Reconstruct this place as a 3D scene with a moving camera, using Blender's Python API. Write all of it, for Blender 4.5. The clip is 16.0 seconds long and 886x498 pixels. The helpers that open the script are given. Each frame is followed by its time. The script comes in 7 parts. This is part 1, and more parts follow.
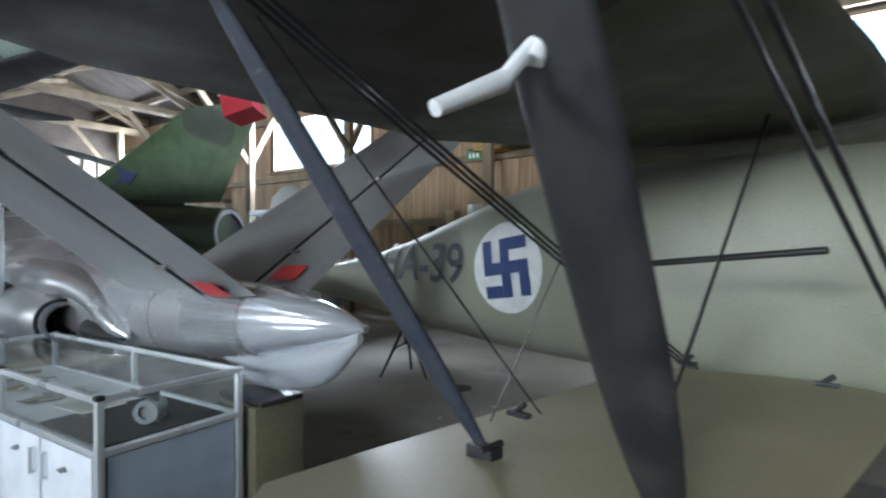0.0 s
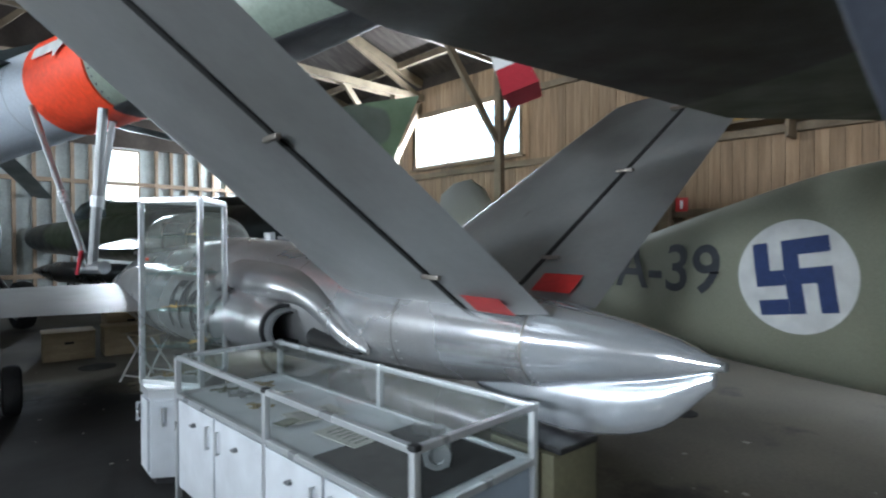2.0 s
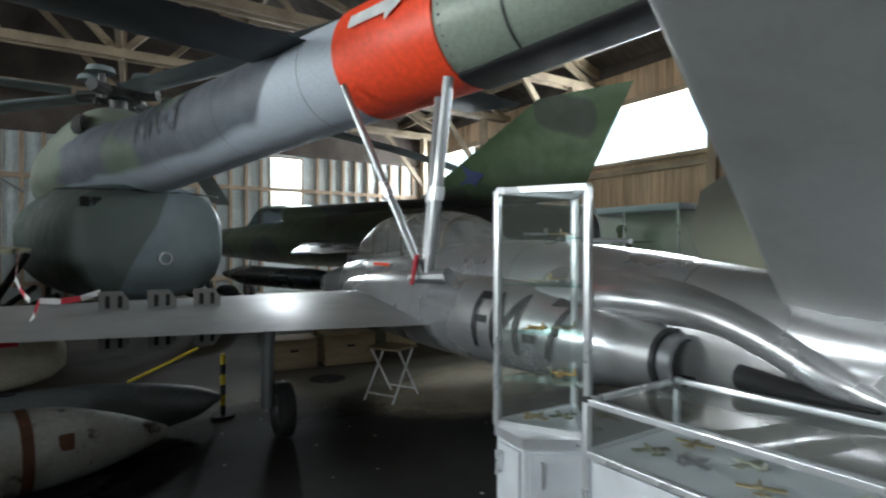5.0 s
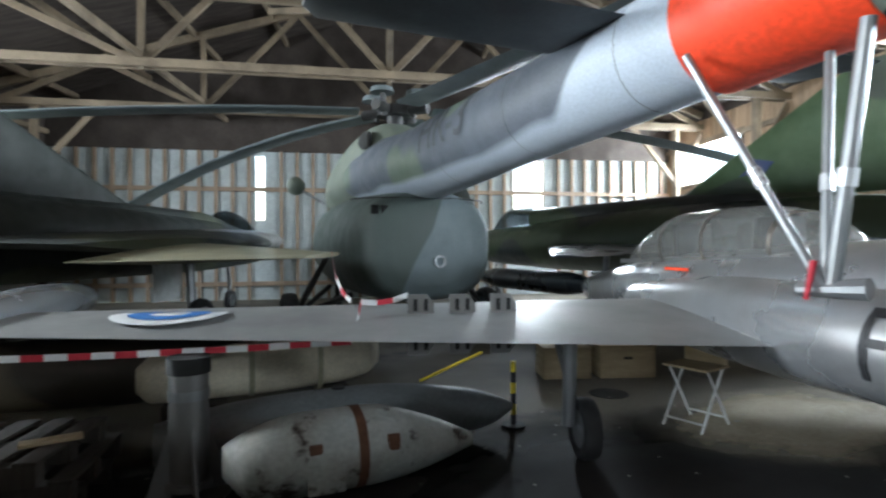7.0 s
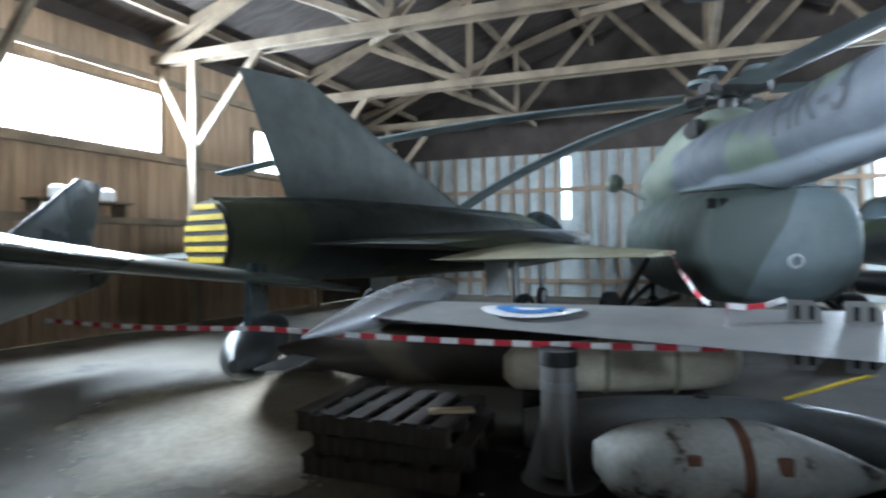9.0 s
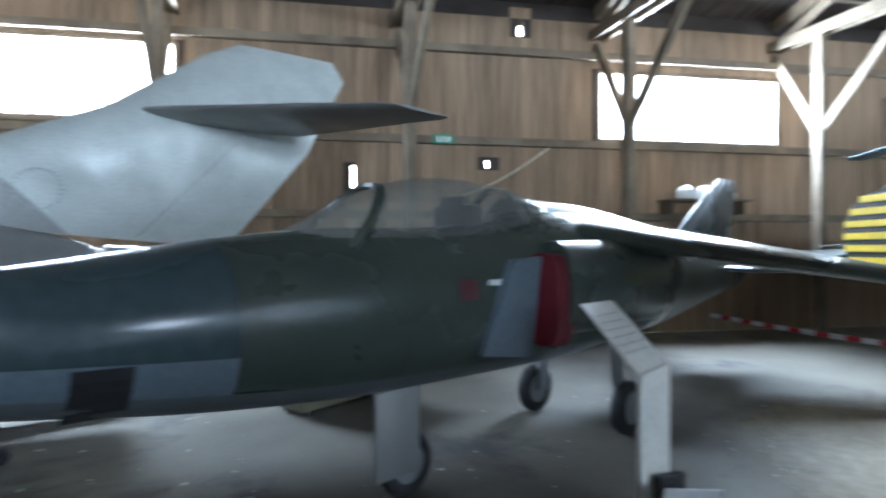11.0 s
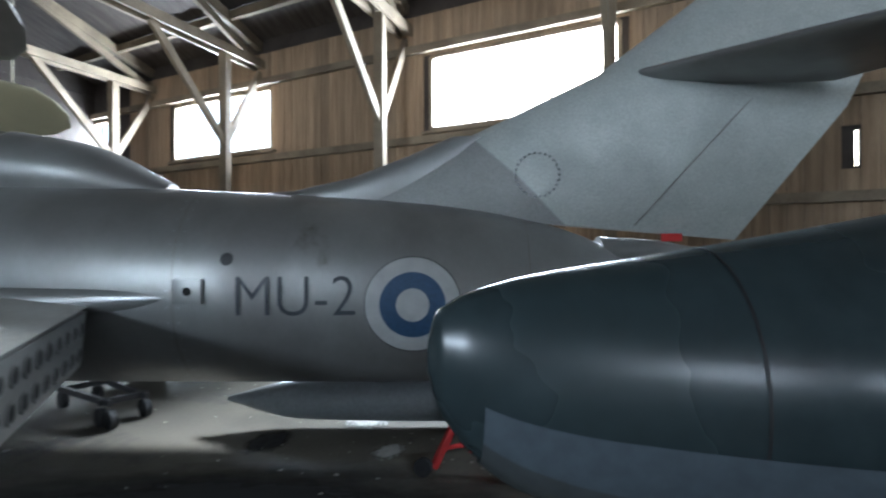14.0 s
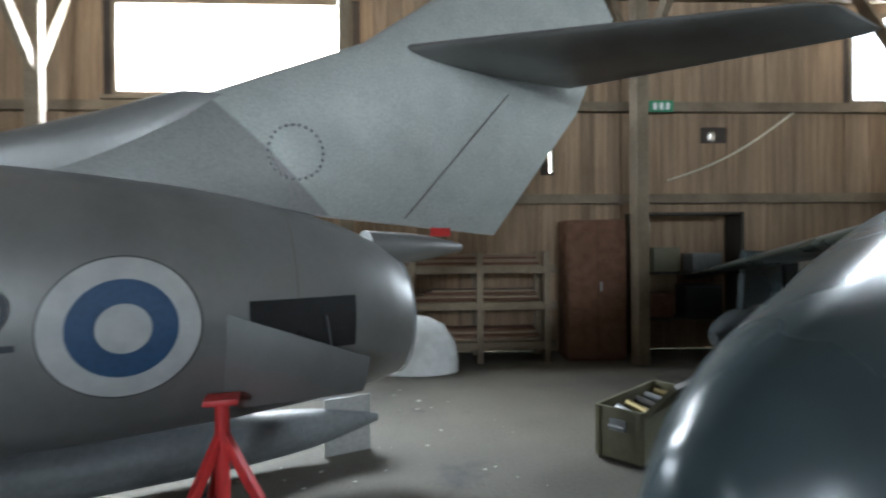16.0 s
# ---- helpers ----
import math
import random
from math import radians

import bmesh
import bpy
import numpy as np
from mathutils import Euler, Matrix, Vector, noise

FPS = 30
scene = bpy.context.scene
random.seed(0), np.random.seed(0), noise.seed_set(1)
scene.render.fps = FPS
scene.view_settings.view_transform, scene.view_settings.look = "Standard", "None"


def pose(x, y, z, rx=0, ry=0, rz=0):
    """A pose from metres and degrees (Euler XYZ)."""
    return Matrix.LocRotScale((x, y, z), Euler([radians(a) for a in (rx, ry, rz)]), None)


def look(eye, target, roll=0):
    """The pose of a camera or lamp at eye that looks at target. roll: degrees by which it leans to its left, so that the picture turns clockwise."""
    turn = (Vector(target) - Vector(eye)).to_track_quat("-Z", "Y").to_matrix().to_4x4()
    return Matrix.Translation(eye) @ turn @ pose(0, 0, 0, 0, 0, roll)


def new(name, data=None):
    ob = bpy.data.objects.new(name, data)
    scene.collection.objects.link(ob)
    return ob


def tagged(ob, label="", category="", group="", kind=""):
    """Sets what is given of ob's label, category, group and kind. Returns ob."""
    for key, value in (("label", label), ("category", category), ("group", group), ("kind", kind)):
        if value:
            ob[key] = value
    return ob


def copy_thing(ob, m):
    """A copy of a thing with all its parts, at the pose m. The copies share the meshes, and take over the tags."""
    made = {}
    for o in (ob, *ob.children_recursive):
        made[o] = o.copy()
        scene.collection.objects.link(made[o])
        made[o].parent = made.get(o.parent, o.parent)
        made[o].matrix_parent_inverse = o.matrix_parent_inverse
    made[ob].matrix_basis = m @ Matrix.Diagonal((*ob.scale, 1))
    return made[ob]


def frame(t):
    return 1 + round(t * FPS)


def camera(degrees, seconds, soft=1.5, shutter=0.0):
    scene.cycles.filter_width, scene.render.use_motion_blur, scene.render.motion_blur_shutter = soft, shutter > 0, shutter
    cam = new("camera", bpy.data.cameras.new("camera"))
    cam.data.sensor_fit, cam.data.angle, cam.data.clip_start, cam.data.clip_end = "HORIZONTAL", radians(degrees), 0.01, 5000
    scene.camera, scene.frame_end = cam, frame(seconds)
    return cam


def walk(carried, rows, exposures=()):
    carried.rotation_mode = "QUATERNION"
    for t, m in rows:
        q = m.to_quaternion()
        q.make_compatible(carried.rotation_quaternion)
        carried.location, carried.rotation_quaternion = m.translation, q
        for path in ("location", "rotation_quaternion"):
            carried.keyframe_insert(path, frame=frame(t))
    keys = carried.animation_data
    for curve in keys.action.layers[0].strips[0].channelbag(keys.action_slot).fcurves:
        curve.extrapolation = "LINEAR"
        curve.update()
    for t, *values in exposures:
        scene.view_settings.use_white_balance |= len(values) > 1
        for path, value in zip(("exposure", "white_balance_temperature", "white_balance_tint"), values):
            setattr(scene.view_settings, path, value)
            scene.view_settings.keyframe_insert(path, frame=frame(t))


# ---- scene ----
cam = camera(78.0, 16.0, 2.2, 0.5)
PATH = [
    (0, (-0.075, -0.084, 1.468), (1.683, 0.869, 1.456), -0.1),
    (0.5, (-0.002, 0.148, 1.485), (1.695, 1.206, 1.455), -0.1),
    (1, (0.079, 0.45, 1.514), (1.703, 1.616, 1.472), -0.1),
    (1.5, (0.024, 0.716, 1.498), (1.591, 1.958, 1.468), -0.2),
    (2, (-0.086, 0.983, 1.518), (1.448, 2.266, 1.49), -0.1),
    (2.5, (-0.09, 1.289, 1.509), (1.425, 2.594, 1.472), -0.3),
    (3, (-0.141, 1.617, 1.523), (1.344, 2.957, 1.493), -0.2),
    (5.5, (-0.703, 3.001, 1.501), (0.464, 4.625, 1.495), 0.1),
    (6, (-0.815, 3.214, 1.516), (0.223, 4.923, 1.51), 0.1),
    (6.5, (-0.843, 3.388, 1.513), (-0.071, 5.232, 1.506), -0.3),
    (7, (-0.888, 3.411, 1.51), (-0.352, 5.337, 1.513), -0.3),
    (7.5, (-0.951, 3.443, 1.499), (-0.653, 5.421, 1.508), -0.3),
    (8, (-1.009, 3.435, 1.504), (-0.954, 5.434, 1.512), -0.5),
    (8.2, (-1.058, 3.436, 1.506), (-1.093, 5.436, 1.515), -0.5),
    (10.3, (-1.938, 3.302, 1.541), (-3.381, 4.686, 1.542), -0.5),
    (10.5, (-2.027, 3.245, 1.528), (-3.61, 4.466, 1.533), -0.4),
    (11, (-2.256, 2.995, 1.554), (-4.114, 3.736, 1.55), 0.0),
    (11.5, (-2.416, 2.726, 1.546), (-4.39, 3.047, 1.56), 0.0),
    (12, (-2.723, 2.677, 1.533), (-4.72, 2.575, 1.539), 0.2),
    (12.5, (-2.97, 2.49, 1.509), (-4.929, 2.087, 1.52), 0.2),
    (13, (-3.195, 2.138, 1.505), (-5.112, 1.57, 1.515), 0.6),
    (13.5, (-3.276, 2.058, 1.468), (-5.17, 1.415, 1.478), 0.1),
    (14, (-3.557, 2.002, 1.469), (-5.478, 1.445, 1.477), -0.2),
    (14.5, (-3.731, 1.885, 1.444), (-5.715, 1.637, 1.453), -0.2),
    (15, (-3.884, 1.675, 1.482), (-5.884, 1.644, 1.485), -0.2),
    (15.5, (-4.099, 1.578, 1.463), (-6.086, 1.803, 1.46), -0.3),
    (16, (-4.316, 1.516, 1.456), (-6.247, 2.036, 1.452), -0.5),
]
walk(cam, [(t, look(eye, target, roll)) for t, eye, target, roll in PATH],
     exposures=[(0, 3.05, 5750, 6), (1.5, 2.95, 5800, 6), (3, 2.38, 5800, 6), (5.5, 2.4, 6250, 4), (6.6, 3.05, 6000, 5), (8.2, 3.65, 5600, 5), (10.3, 3.55, 5150, 4), (11.8, 3.35, 5100, 4), (13, 2.85, 5250, 4), (14, 2.8, 5450, 5), (15, 3.08, 5650, 6), (16, 3.2, 5800, 5)])

# ---- light ----
world = bpy.data.worlds.new("sky")
scene.world = world
world.use_nodes = True
wn = world.node_tree
sky = wn.nodes.new("ShaderNodeTexSky")
sky.sky_type, sky.sun_disc = "NISHITA", False
sky.sun_elevation, sky.sun_rotation = radians(32), radians(-80)
sky.air_density, sky.dust_density = 1.2, 3.0
wn.links.new(sky.outputs[0], wn.nodes["Background"].inputs[0])
wn.nodes["Background"].inputs[1].default_value = 0.15


def lamp(name, kind, m, energy, size=1.0, size_y=1.0, colour=(1, 1, 1)):
    data = bpy.data.lights.new(name, kind)
    data.energy, data.color = energy, colour
    if kind == "AREA":
        data.shape, data.size, data.size_y = "RECTANGLE", size, size_y
    ob = new(name, data)
    ob.matrix_world = m
    return ob


sun = lamp("sun", "SUN", look((-30, 5, 22), (0, 0, 0)), 1.2, colour=(1, 0.95, 0.88))
sun.data.angle = radians(10)


# ---- materials ----
def material(name, base, rough=0.6, metal=0.0, second=None, scale=3.0, mix=0.35, fine=40.0, bump=0.15, stretch=(1, 1, 1), object_random=0.0, dirt=None, dirt_amount=0.0, dirt_scale=1.6):
    """Two scales of colour variation, roughness variation and a fine relief; dirt: stains with edges of their own."""
    m = bpy.data.materials.new(name)
    m.use_nodes = True
    t = m.node_tree
    N, L = t.nodes, t.links
    b = N["Principled BSDF"]
    co = N.new("ShaderNodeTexCoord")
    mp = N.new("ShaderNodeMapping")
    mp.inputs["Scale"].default_value = stretch
    L.new(co.outputs["Object"], mp.inputs[0])
    vec = mp.outputs[0]
    if object_random:
        info = N.new("ShaderNodeObjectInfo")
        add = N.new("ShaderNodeVectorMath")
        add.operation = "ADD"
        L.new(vec, add.inputs[0])
        spread = N.new("ShaderNodeVectorMath")
        spread.operation = "SCALE"
        spread.inputs[0].default_value = (37, 19, 53)
        L.new(info.outputs["Random"], spread.inputs["Scale"])
        L.new(spread.outputs[0], add.inputs[1])
        vec = add.outputs[0]
    big = N.new("ShaderNodeTexNoise")
    big.inputs["Scale"].default_value, big.inputs["Detail"].default_value = scale, 5
    L.new(vec, big.inputs[0])
    small = N.new("ShaderNodeTexNoise")
    small.inputs["Scale"].default_value, small.inputs["Detail"].default_value = fine, 3
    L.new(vec, small.inputs[0])
    ramp = N.new("ShaderNodeMapRange")
    ramp.inputs[1].default_value, ramp.inputs[2].default_value = 0.35, 0.65
    L.new(big.outputs[0], ramp.inputs[0])
    amount = N.new("ShaderNodeMath")
    amount.operation, amount.inputs[1].default_value = "MULTIPLY", mix
    L.new(ramp.outputs[0], amount.inputs[0])
    c = N.new("ShaderNodeMix")
    c.data_type = "RGBA"
    c.inputs[6].default_value = (*base, 1)
    c.inputs[7].default_value = (*(second or [v * 0.55 for v in base]), 1)
    L.new(amount.outputs[0], c.inputs[0])
    out = c.outputs[2]
    grain = N.new("ShaderNodeMix")
    grain.data_type, grain.blend_type = "RGBA", "MULTIPLY"
    gr = N.new("ShaderNodeMapRange")
    gr.inputs[1].default_value, gr.inputs[2].default_value, gr.inputs[3].default_value, gr.inputs[4].default_value = (0.3, 0.7, 0.97, 1.02) if metal > 0.3 else (0.3, 0.7, 0.86, 1.08)
    L.new(small.outputs[0], gr.inputs[0])
    grain.inputs[0].default_value = 1.0
    L.new(out, grain.inputs[6])
    L.new(gr.outputs[0], grain.inputs[7])
    out = grain.outputs[2]
    if object_random:
        vary = N.new("ShaderNodeMapRange")
        vary.inputs[3].default_value, vary.inputs[4].default_value = 1 - object_random, 1 + object_random
        L.new(info.outputs["Random"], vary.inputs[0])
        tone = N.new("ShaderNodeMix")
        tone.data_type, tone.blend_type = "RGBA", "MULTIPLY"
        tone.inputs[0].default_value = 1.0
        L.new(out, tone.inputs[6])
        L.new(vary.outputs[0], tone.inputs[7])
        out = tone.outputs[2]
    if dirt:
        dn = N.new("ShaderNodeTexNoise")
        dn.inputs["Scale"].default_value, dn.inputs["Detail"].default_value, dn.inputs["Roughness"].default_value = dirt_scale, 8, 0.65
        L.new(vec, dn.inputs[0])
        edge = N.new("ShaderNodeMapRange")
        edge.inputs[1].default_value, edge.inputs[2].default_value = 0.62 - dirt_amount, 0.7 - dirt_amount
        L.new(dn.outputs[0], edge.inputs[0])
        soil = N.new("ShaderNodeMix")
        soil.data_type = "RGBA"
        soil.inputs[7].default_value = (*dirt, 1)
        L.new(edge.outputs[0], soil.inputs[0])
        L.new(out, soil.inputs[6])
        out = soil.outputs[2]
    L.new(out, b.inputs["Base Color"])
    b.inputs["Metallic"].default_value = metal
    rr = N.new("ShaderNodeMapRange")
    rr.inputs[1].default_value, rr.inputs[2].default_value, rr.inputs[3].default_value, rr.inputs[4].default_value = 0.3, 0.7, max(0.03, rough - 0.12), min(1, rough + 0.12)
    L.new(big.outputs[0], rr.inputs[0])
    L.new(rr.outputs[0], b.inputs["Roughness"])
    if bump:
        bp = N.new("ShaderNodeBump")
        bp.inputs["Strength"].default_value, bp.inputs["Distance"].default_value = bump, 0.01
        L.new(small.outputs[0], bp.inputs["Height"])
        L.new(bp.outputs[0], b.inputs["Normal"])
    return m


def camouflage(name, colours, cuts, scale, rough=0.5, offset=(0, 0, 0), soft=0.02):
    """Sprayed patches: bands of one noise take the given paints."""
    m = material(name, colours[0], rough, 0.0, scale=4, mix=0.25, fine=60, bump=0.05)
    t = m.node_tree
    N, L = t.nodes, t.links
    co = N.new("ShaderNodeTexCoord")
    mp = N.new("ShaderNodeMapping")
    mp.inputs["Location"].default_value = offset
    L.new(co.outputs["Object"], mp.inputs[0])
    n = N.new("ShaderNodeTexNoise")
    n.inputs["Scale"].default_value, n.inputs["Detail"].default_value = scale, 0.6
    L.new(mp.outputs[0], n.inputs[0])
    first = [x for x in N if x.bl_idname == "ShaderNodeMix" and x.blend_type == "MIX"][0]
    target = [l for l in L if l.from_node == first][0].to_socket
    out = first.outputs[2]
    for colour, cut in zip(colours[1:], cuts):
        e = N.new("ShaderNodeMapRange")
        e.inputs[1].default_value, e.inputs[2].default_value = cut, cut + soft
        L.new(n.outputs[0], e.inputs[0])
        c = N.new("ShaderNodeMix")
        c.data_type = "RGBA"
        c.inputs[7].default_value = (*colour, 1)
        L.new(e.outputs[0], c.inputs[0])
        L.new(out, c.inputs[6])
        out = c.outputs[2]
    L.new(out, target)
    return m


def two_tone(name, first, second, normal, level, wobble=0.15, rough=0.55):
    """Two sprayed paints meeting along a wavering line: second lies where position . normal is past level."""
    m = camouflage(name, [first, second], [0.5], 1.3, rough)
    t = m.node_tree
    N, L = t.nodes, t.links
    n = [x for x in N if x.bl_idname == "ShaderNodeTexNoise" and abs(x.inputs["Scale"].default_value - 1.3) < 1e-3][0]
    co = N.new("ShaderNodeTexCoord")
    dot = N.new("ShaderNodeVectorMath")
    dot.operation, dot.inputs[1].default_value = "DOT_PRODUCT", normal
    L.new(co.outputs["Object"], dot.inputs[0])
    wave = N.new("ShaderNodeMath")
    wave.operation, wave.inputs[1].default_value = "MULTIPLY_ADD", wobble
    L.new(n.outputs[0], wave.inputs[0])
    L.new(dot.outputs["Value"], wave.inputs[2])
    edge = [l.to_node for l in L if l.from_node == n and l.to_node.bl_idname == "ShaderNodeMapRange"][0]
    edge.inputs[1].default_value, edge.inputs[2].default_value = level + wobble / 2, level + wobble / 2 + 0.03
    L.new(wave.outputs[0], edge.inputs[0])
    return m


def boom_paint(name, dark, patch, light):
    """Pale lower half under a grey and green upper half; the pale part climbs over the whole boom towards the tail."""
    m = camouflage(name, [dark, patch], [0.56], 0.62, 0.5, (1.7, 0.3, 2.2))
    t = m.node_tree
    N, L = t.nodes, t.links
    co = N.new("ShaderNodeTexCoord")
    xyz = N.new("ShaderNodeSeparateXYZ")
    L.new(co.outputs["Object"], xyz.inputs[0])
    climb = N.new("ShaderNodeMapRange")
    climb.interpolation_type = "SMOOTHSTEP"
    for i, v in ((1, -3.45), (2, -4.5), (3, 2.43), (4, 3.2)):
        climb.inputs[i].default_value = v
    L.new(xyz.outputs["X"], climb.inputs[0])
    wave = N.new("ShaderNodeTexNoise")
    wave.inputs["Scale"].default_value, wave.inputs["Detail"].default_value = 1.1, 0.5
    L.new(co.outputs["Object"], wave.inputs[0])
    level = N.new("ShaderNodeMath")
    level.operation, level.inputs[1].default_value = "MULTIPLY_ADD", 0.16
    L.new(wave.outputs[0], level.inputs[0])
    L.new(climb.outputs[0], level.inputs[2])
    over = N.new("ShaderNodeMath")
    over.operation = "SUBTRACT"
    L.new(level.outputs[0], over.inputs[0])
    L.new(xyz.outputs["Z"], over.inputs[1])
    edge = N.new("ShaderNodeMapRange")
    edge.inputs[1].default_value, edge.inputs[2].default_value = 0.05, 0.11
    L.new(over.outputs[0], edge.inputs[0])
    grain = [x for x in N if x.bl_idname == "ShaderNodeMix" and x.blend_type == "MULTIPLY"][0]
    before = grain.inputs[6].links[0].from_socket
    c = N.new("ShaderNodeMix")
    c.data_type = "RGBA"
    c.inputs[7].default_value = (*light, 1)
    L.new(edge.outputs[0], c.inputs[0])
    L.new(before, c.inputs[6])
    L.new(c.outputs[2], grain.inputs[6])
    return m


def floor_patch_paint(name, colour, rough=0.6, cover=0.35, scale=2.2, strength=2.2):
    """A stain, or shade and light put into colour, that thins out to nothing with a ragged edge; its mesh is a disc of
    radius 1 before scaling.
    """
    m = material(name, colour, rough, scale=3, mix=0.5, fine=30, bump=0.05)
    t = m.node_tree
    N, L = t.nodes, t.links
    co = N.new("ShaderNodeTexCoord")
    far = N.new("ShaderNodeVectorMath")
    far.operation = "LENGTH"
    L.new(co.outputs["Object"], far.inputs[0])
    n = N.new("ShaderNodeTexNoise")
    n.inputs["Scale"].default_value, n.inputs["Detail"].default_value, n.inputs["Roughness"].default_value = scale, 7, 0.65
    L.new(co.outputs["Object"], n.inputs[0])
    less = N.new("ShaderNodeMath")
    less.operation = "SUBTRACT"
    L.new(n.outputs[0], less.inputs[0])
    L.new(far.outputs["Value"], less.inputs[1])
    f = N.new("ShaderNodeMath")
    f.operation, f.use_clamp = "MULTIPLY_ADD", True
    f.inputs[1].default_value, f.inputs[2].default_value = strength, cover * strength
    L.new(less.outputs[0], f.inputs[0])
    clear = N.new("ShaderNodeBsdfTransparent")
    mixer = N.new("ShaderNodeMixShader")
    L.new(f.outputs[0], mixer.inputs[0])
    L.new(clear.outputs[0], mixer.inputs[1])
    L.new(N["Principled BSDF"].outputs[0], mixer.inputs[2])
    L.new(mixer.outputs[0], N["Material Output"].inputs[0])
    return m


def glass(name, tint=(0.9, 0.96, 0.95), rough=0.03, gloss_share=0.3):
    m = bpy.data.materials.new(name)
    m.use_nodes = True
    t = m.node_tree
    N, L = t.nodes, t.links
    N.remove(N["Principled BSDF"])
    clear = N.new("ShaderNodeBsdfTransparent")
    clear.inputs[0].default_value = (*tint, 1)
    gloss = N.new("ShaderNodeBsdfGlossy")
    gloss.inputs["Roughness"].default_value = rough
    fr = N.new("ShaderNodeFresnel")
    fr.inputs[0].default_value = 1.3
    mixer = N.new("ShaderNodeMixShader")
    weak = N.new("ShaderNodeMath")
    weak.operation, weak.inputs[1].default_value = "MULTIPLY", gloss_share
    L.new(fr.outputs[0], weak.inputs[0])
    L.new(weak.outputs[0], mixer.inputs[0])
    L.new(clear.outputs[0], mixer.inputs[1])
    L.new(gloss.outputs[0], mixer.inputs[2])
    L.new(mixer.outputs[0], N["Material Output"].inputs[0])
    return m


M = {}
M["concrete"] = material("worn_concrete", (0.15, 0.132, 0.1), 0.8, second=(0.065, 0.06, 0.05), scale=0.45, mix=0.8, fine=34, bump=0.25, dirt=(0.05, 0.046, 0.042), dirt_amount=0.05, dirt_scale=0.7)
M["plank"] = material("pine_plank", (0.30, 0.205, 0.125), 0.75, second=(0.17, 0.11, 0.065), scale=2.5, mix=0.7, fine=30, bump=0.3, stretch=(6, 6, 0.35), object_random=0.2)
M["timber"] = material("roof_timber", (0.21, 0.16, 0.105), 0.75, second=(0.1, 0.075, 0.05), scale=1.5, mix=0.8, fine=25, bump=0.25)
M["board"] = material("dark_board", (0.045, 0.033, 0.026), 0.85, scale=1.5, mix=0.7, fine=14, bump=0.3, stretch=(1, 5, 1))
M["sheet"] = material("door_sheet", (0.42, 0.46, 0.46), 0.6, second=(0.25, 0.27, 0.27), scale=1.2, mix=0.6, fine=18, bump=0.1)
M["stud"] = material("door_stud", (0.26, 0.19, 0.13), 0.8, scale=2, mix=0.6, fine=20, bump=0.2)
M["earth"] = material("outside_ground", (0.13, 0.15, 0.07), 0.95, scale=0.3, mix=0.7, fine=6, bump=0.4)
M["aluminium"] = material("bare_aluminium", (0.58, 0.59, 0.61), 0.3, 0.75, second=(0.36, 0.35, 0.34), scale=1.3, mix=0.7, fine=35, bump=0.03)
M["polished"] = material("polished_aluminium", (0.78, 0.81, 0.86), 0.2, 0.7, second=(0.55, 0.57, 0.6), scale=1.4, mix=0.6, fine=30, bump=0.02)
M["satin"] = material("silver_paint", (0.29, 0.29, 0.285), 0.42, 0.55, second=(0.17, 0.162, 0.155), scale=1.2, mix=0.75, fine=35, bump=0.03, stretch=(1, 1, 0.6), dirt=(0.11, 0.095, 0.08), dirt_amount=-0.04, dirt_scale=1.4)
M["fin_paint"] = two_tone("silver_fin_paint_dark_forward", (0.44, 0.46, 0.44), (0.25, 0.25, 0.245), (1, 0, -1), -1.05, 0.1, 0.45)
M["fin_paint"].node_tree.nodes["Principled BSDF"].inputs["Metallic"].default_value = 0.35
M["skin"] = material("weathered_silver", (0.4, 0.41, 0.41), 0.5, 0.55, second=(0.22, 0.215, 0.21), scale=0.9, mix=0.8, fine=30, bump=0.04, dirt=(0.16, 0.13, 0.10), dirt_amount=-0.02, dirt_scale=1.1)
M["burnt"] = material("heat_stained_metal", (0.27, 0.245, 0.22), 0.45, 0.7, second=(0.14, 0.12, 0.10), scale=2, mix=0.8, fine=30, bump=0.05)
# flat near-black; holes and bays get their inner shade from this colour
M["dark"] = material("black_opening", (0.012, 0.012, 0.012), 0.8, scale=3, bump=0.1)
M["rubber"] = material("tyre_rubber", (0.02, 0.02, 0.021), 0.75, scale=8, bump=0.3)
M["red"] = material("red_paint", (0.55, 0.03, 0.03), 0.5, scale=3, mix=0.3, fine=30, bump=0.05)
M["flagred"] = material("red_fabric", (0.5, 0.03, 0.05), 0.8, scale=5, mix=0.3, fine=90, bump=0.2)
M["white"] = material("white_paint", (0.75, 0.76, 0.76), 0.5, scale=3, mix=0.12, fine=8, bump=0.04)
M["cream"] = material("cream_panel", (0.62, 0.6, 0.55), 0.55, scale=3, mix=0.2, fine=30, bump=0.04)
M["black"] = material("black_paint", (0.02, 0.02, 0.022), 0.5, scale=4, mix=0.3, bump=0.05)
M["roundel_blue"] = material("faded_blue_paint", (0.028, 0.07, 0.145), 0.55, scale=3, mix=0.3, bump=0.03)
M["roundel_white"] = material("dull_white_paint", (0.42, 0.42, 0.41), 0.5, scale=3, mix=0.2, fine=8, bump=0.03)
M["mark_red"] = material("faded_dark_red_paint", (0.075, 0.014, 0.018), 0.6, scale=4, mix=0.4, fine=40, bump=0.05)
M["cover_red"] = material("dark_red_cover", (0.13, 0.01, 0.02), 0.6, scale=3, mix=0.4, fine=50, bump=0.1)
M["blue"] = material("blue_paint", (0.035, 0.06, 0.18), 0.55, scale=3, mix=0.3, bump=0.03)
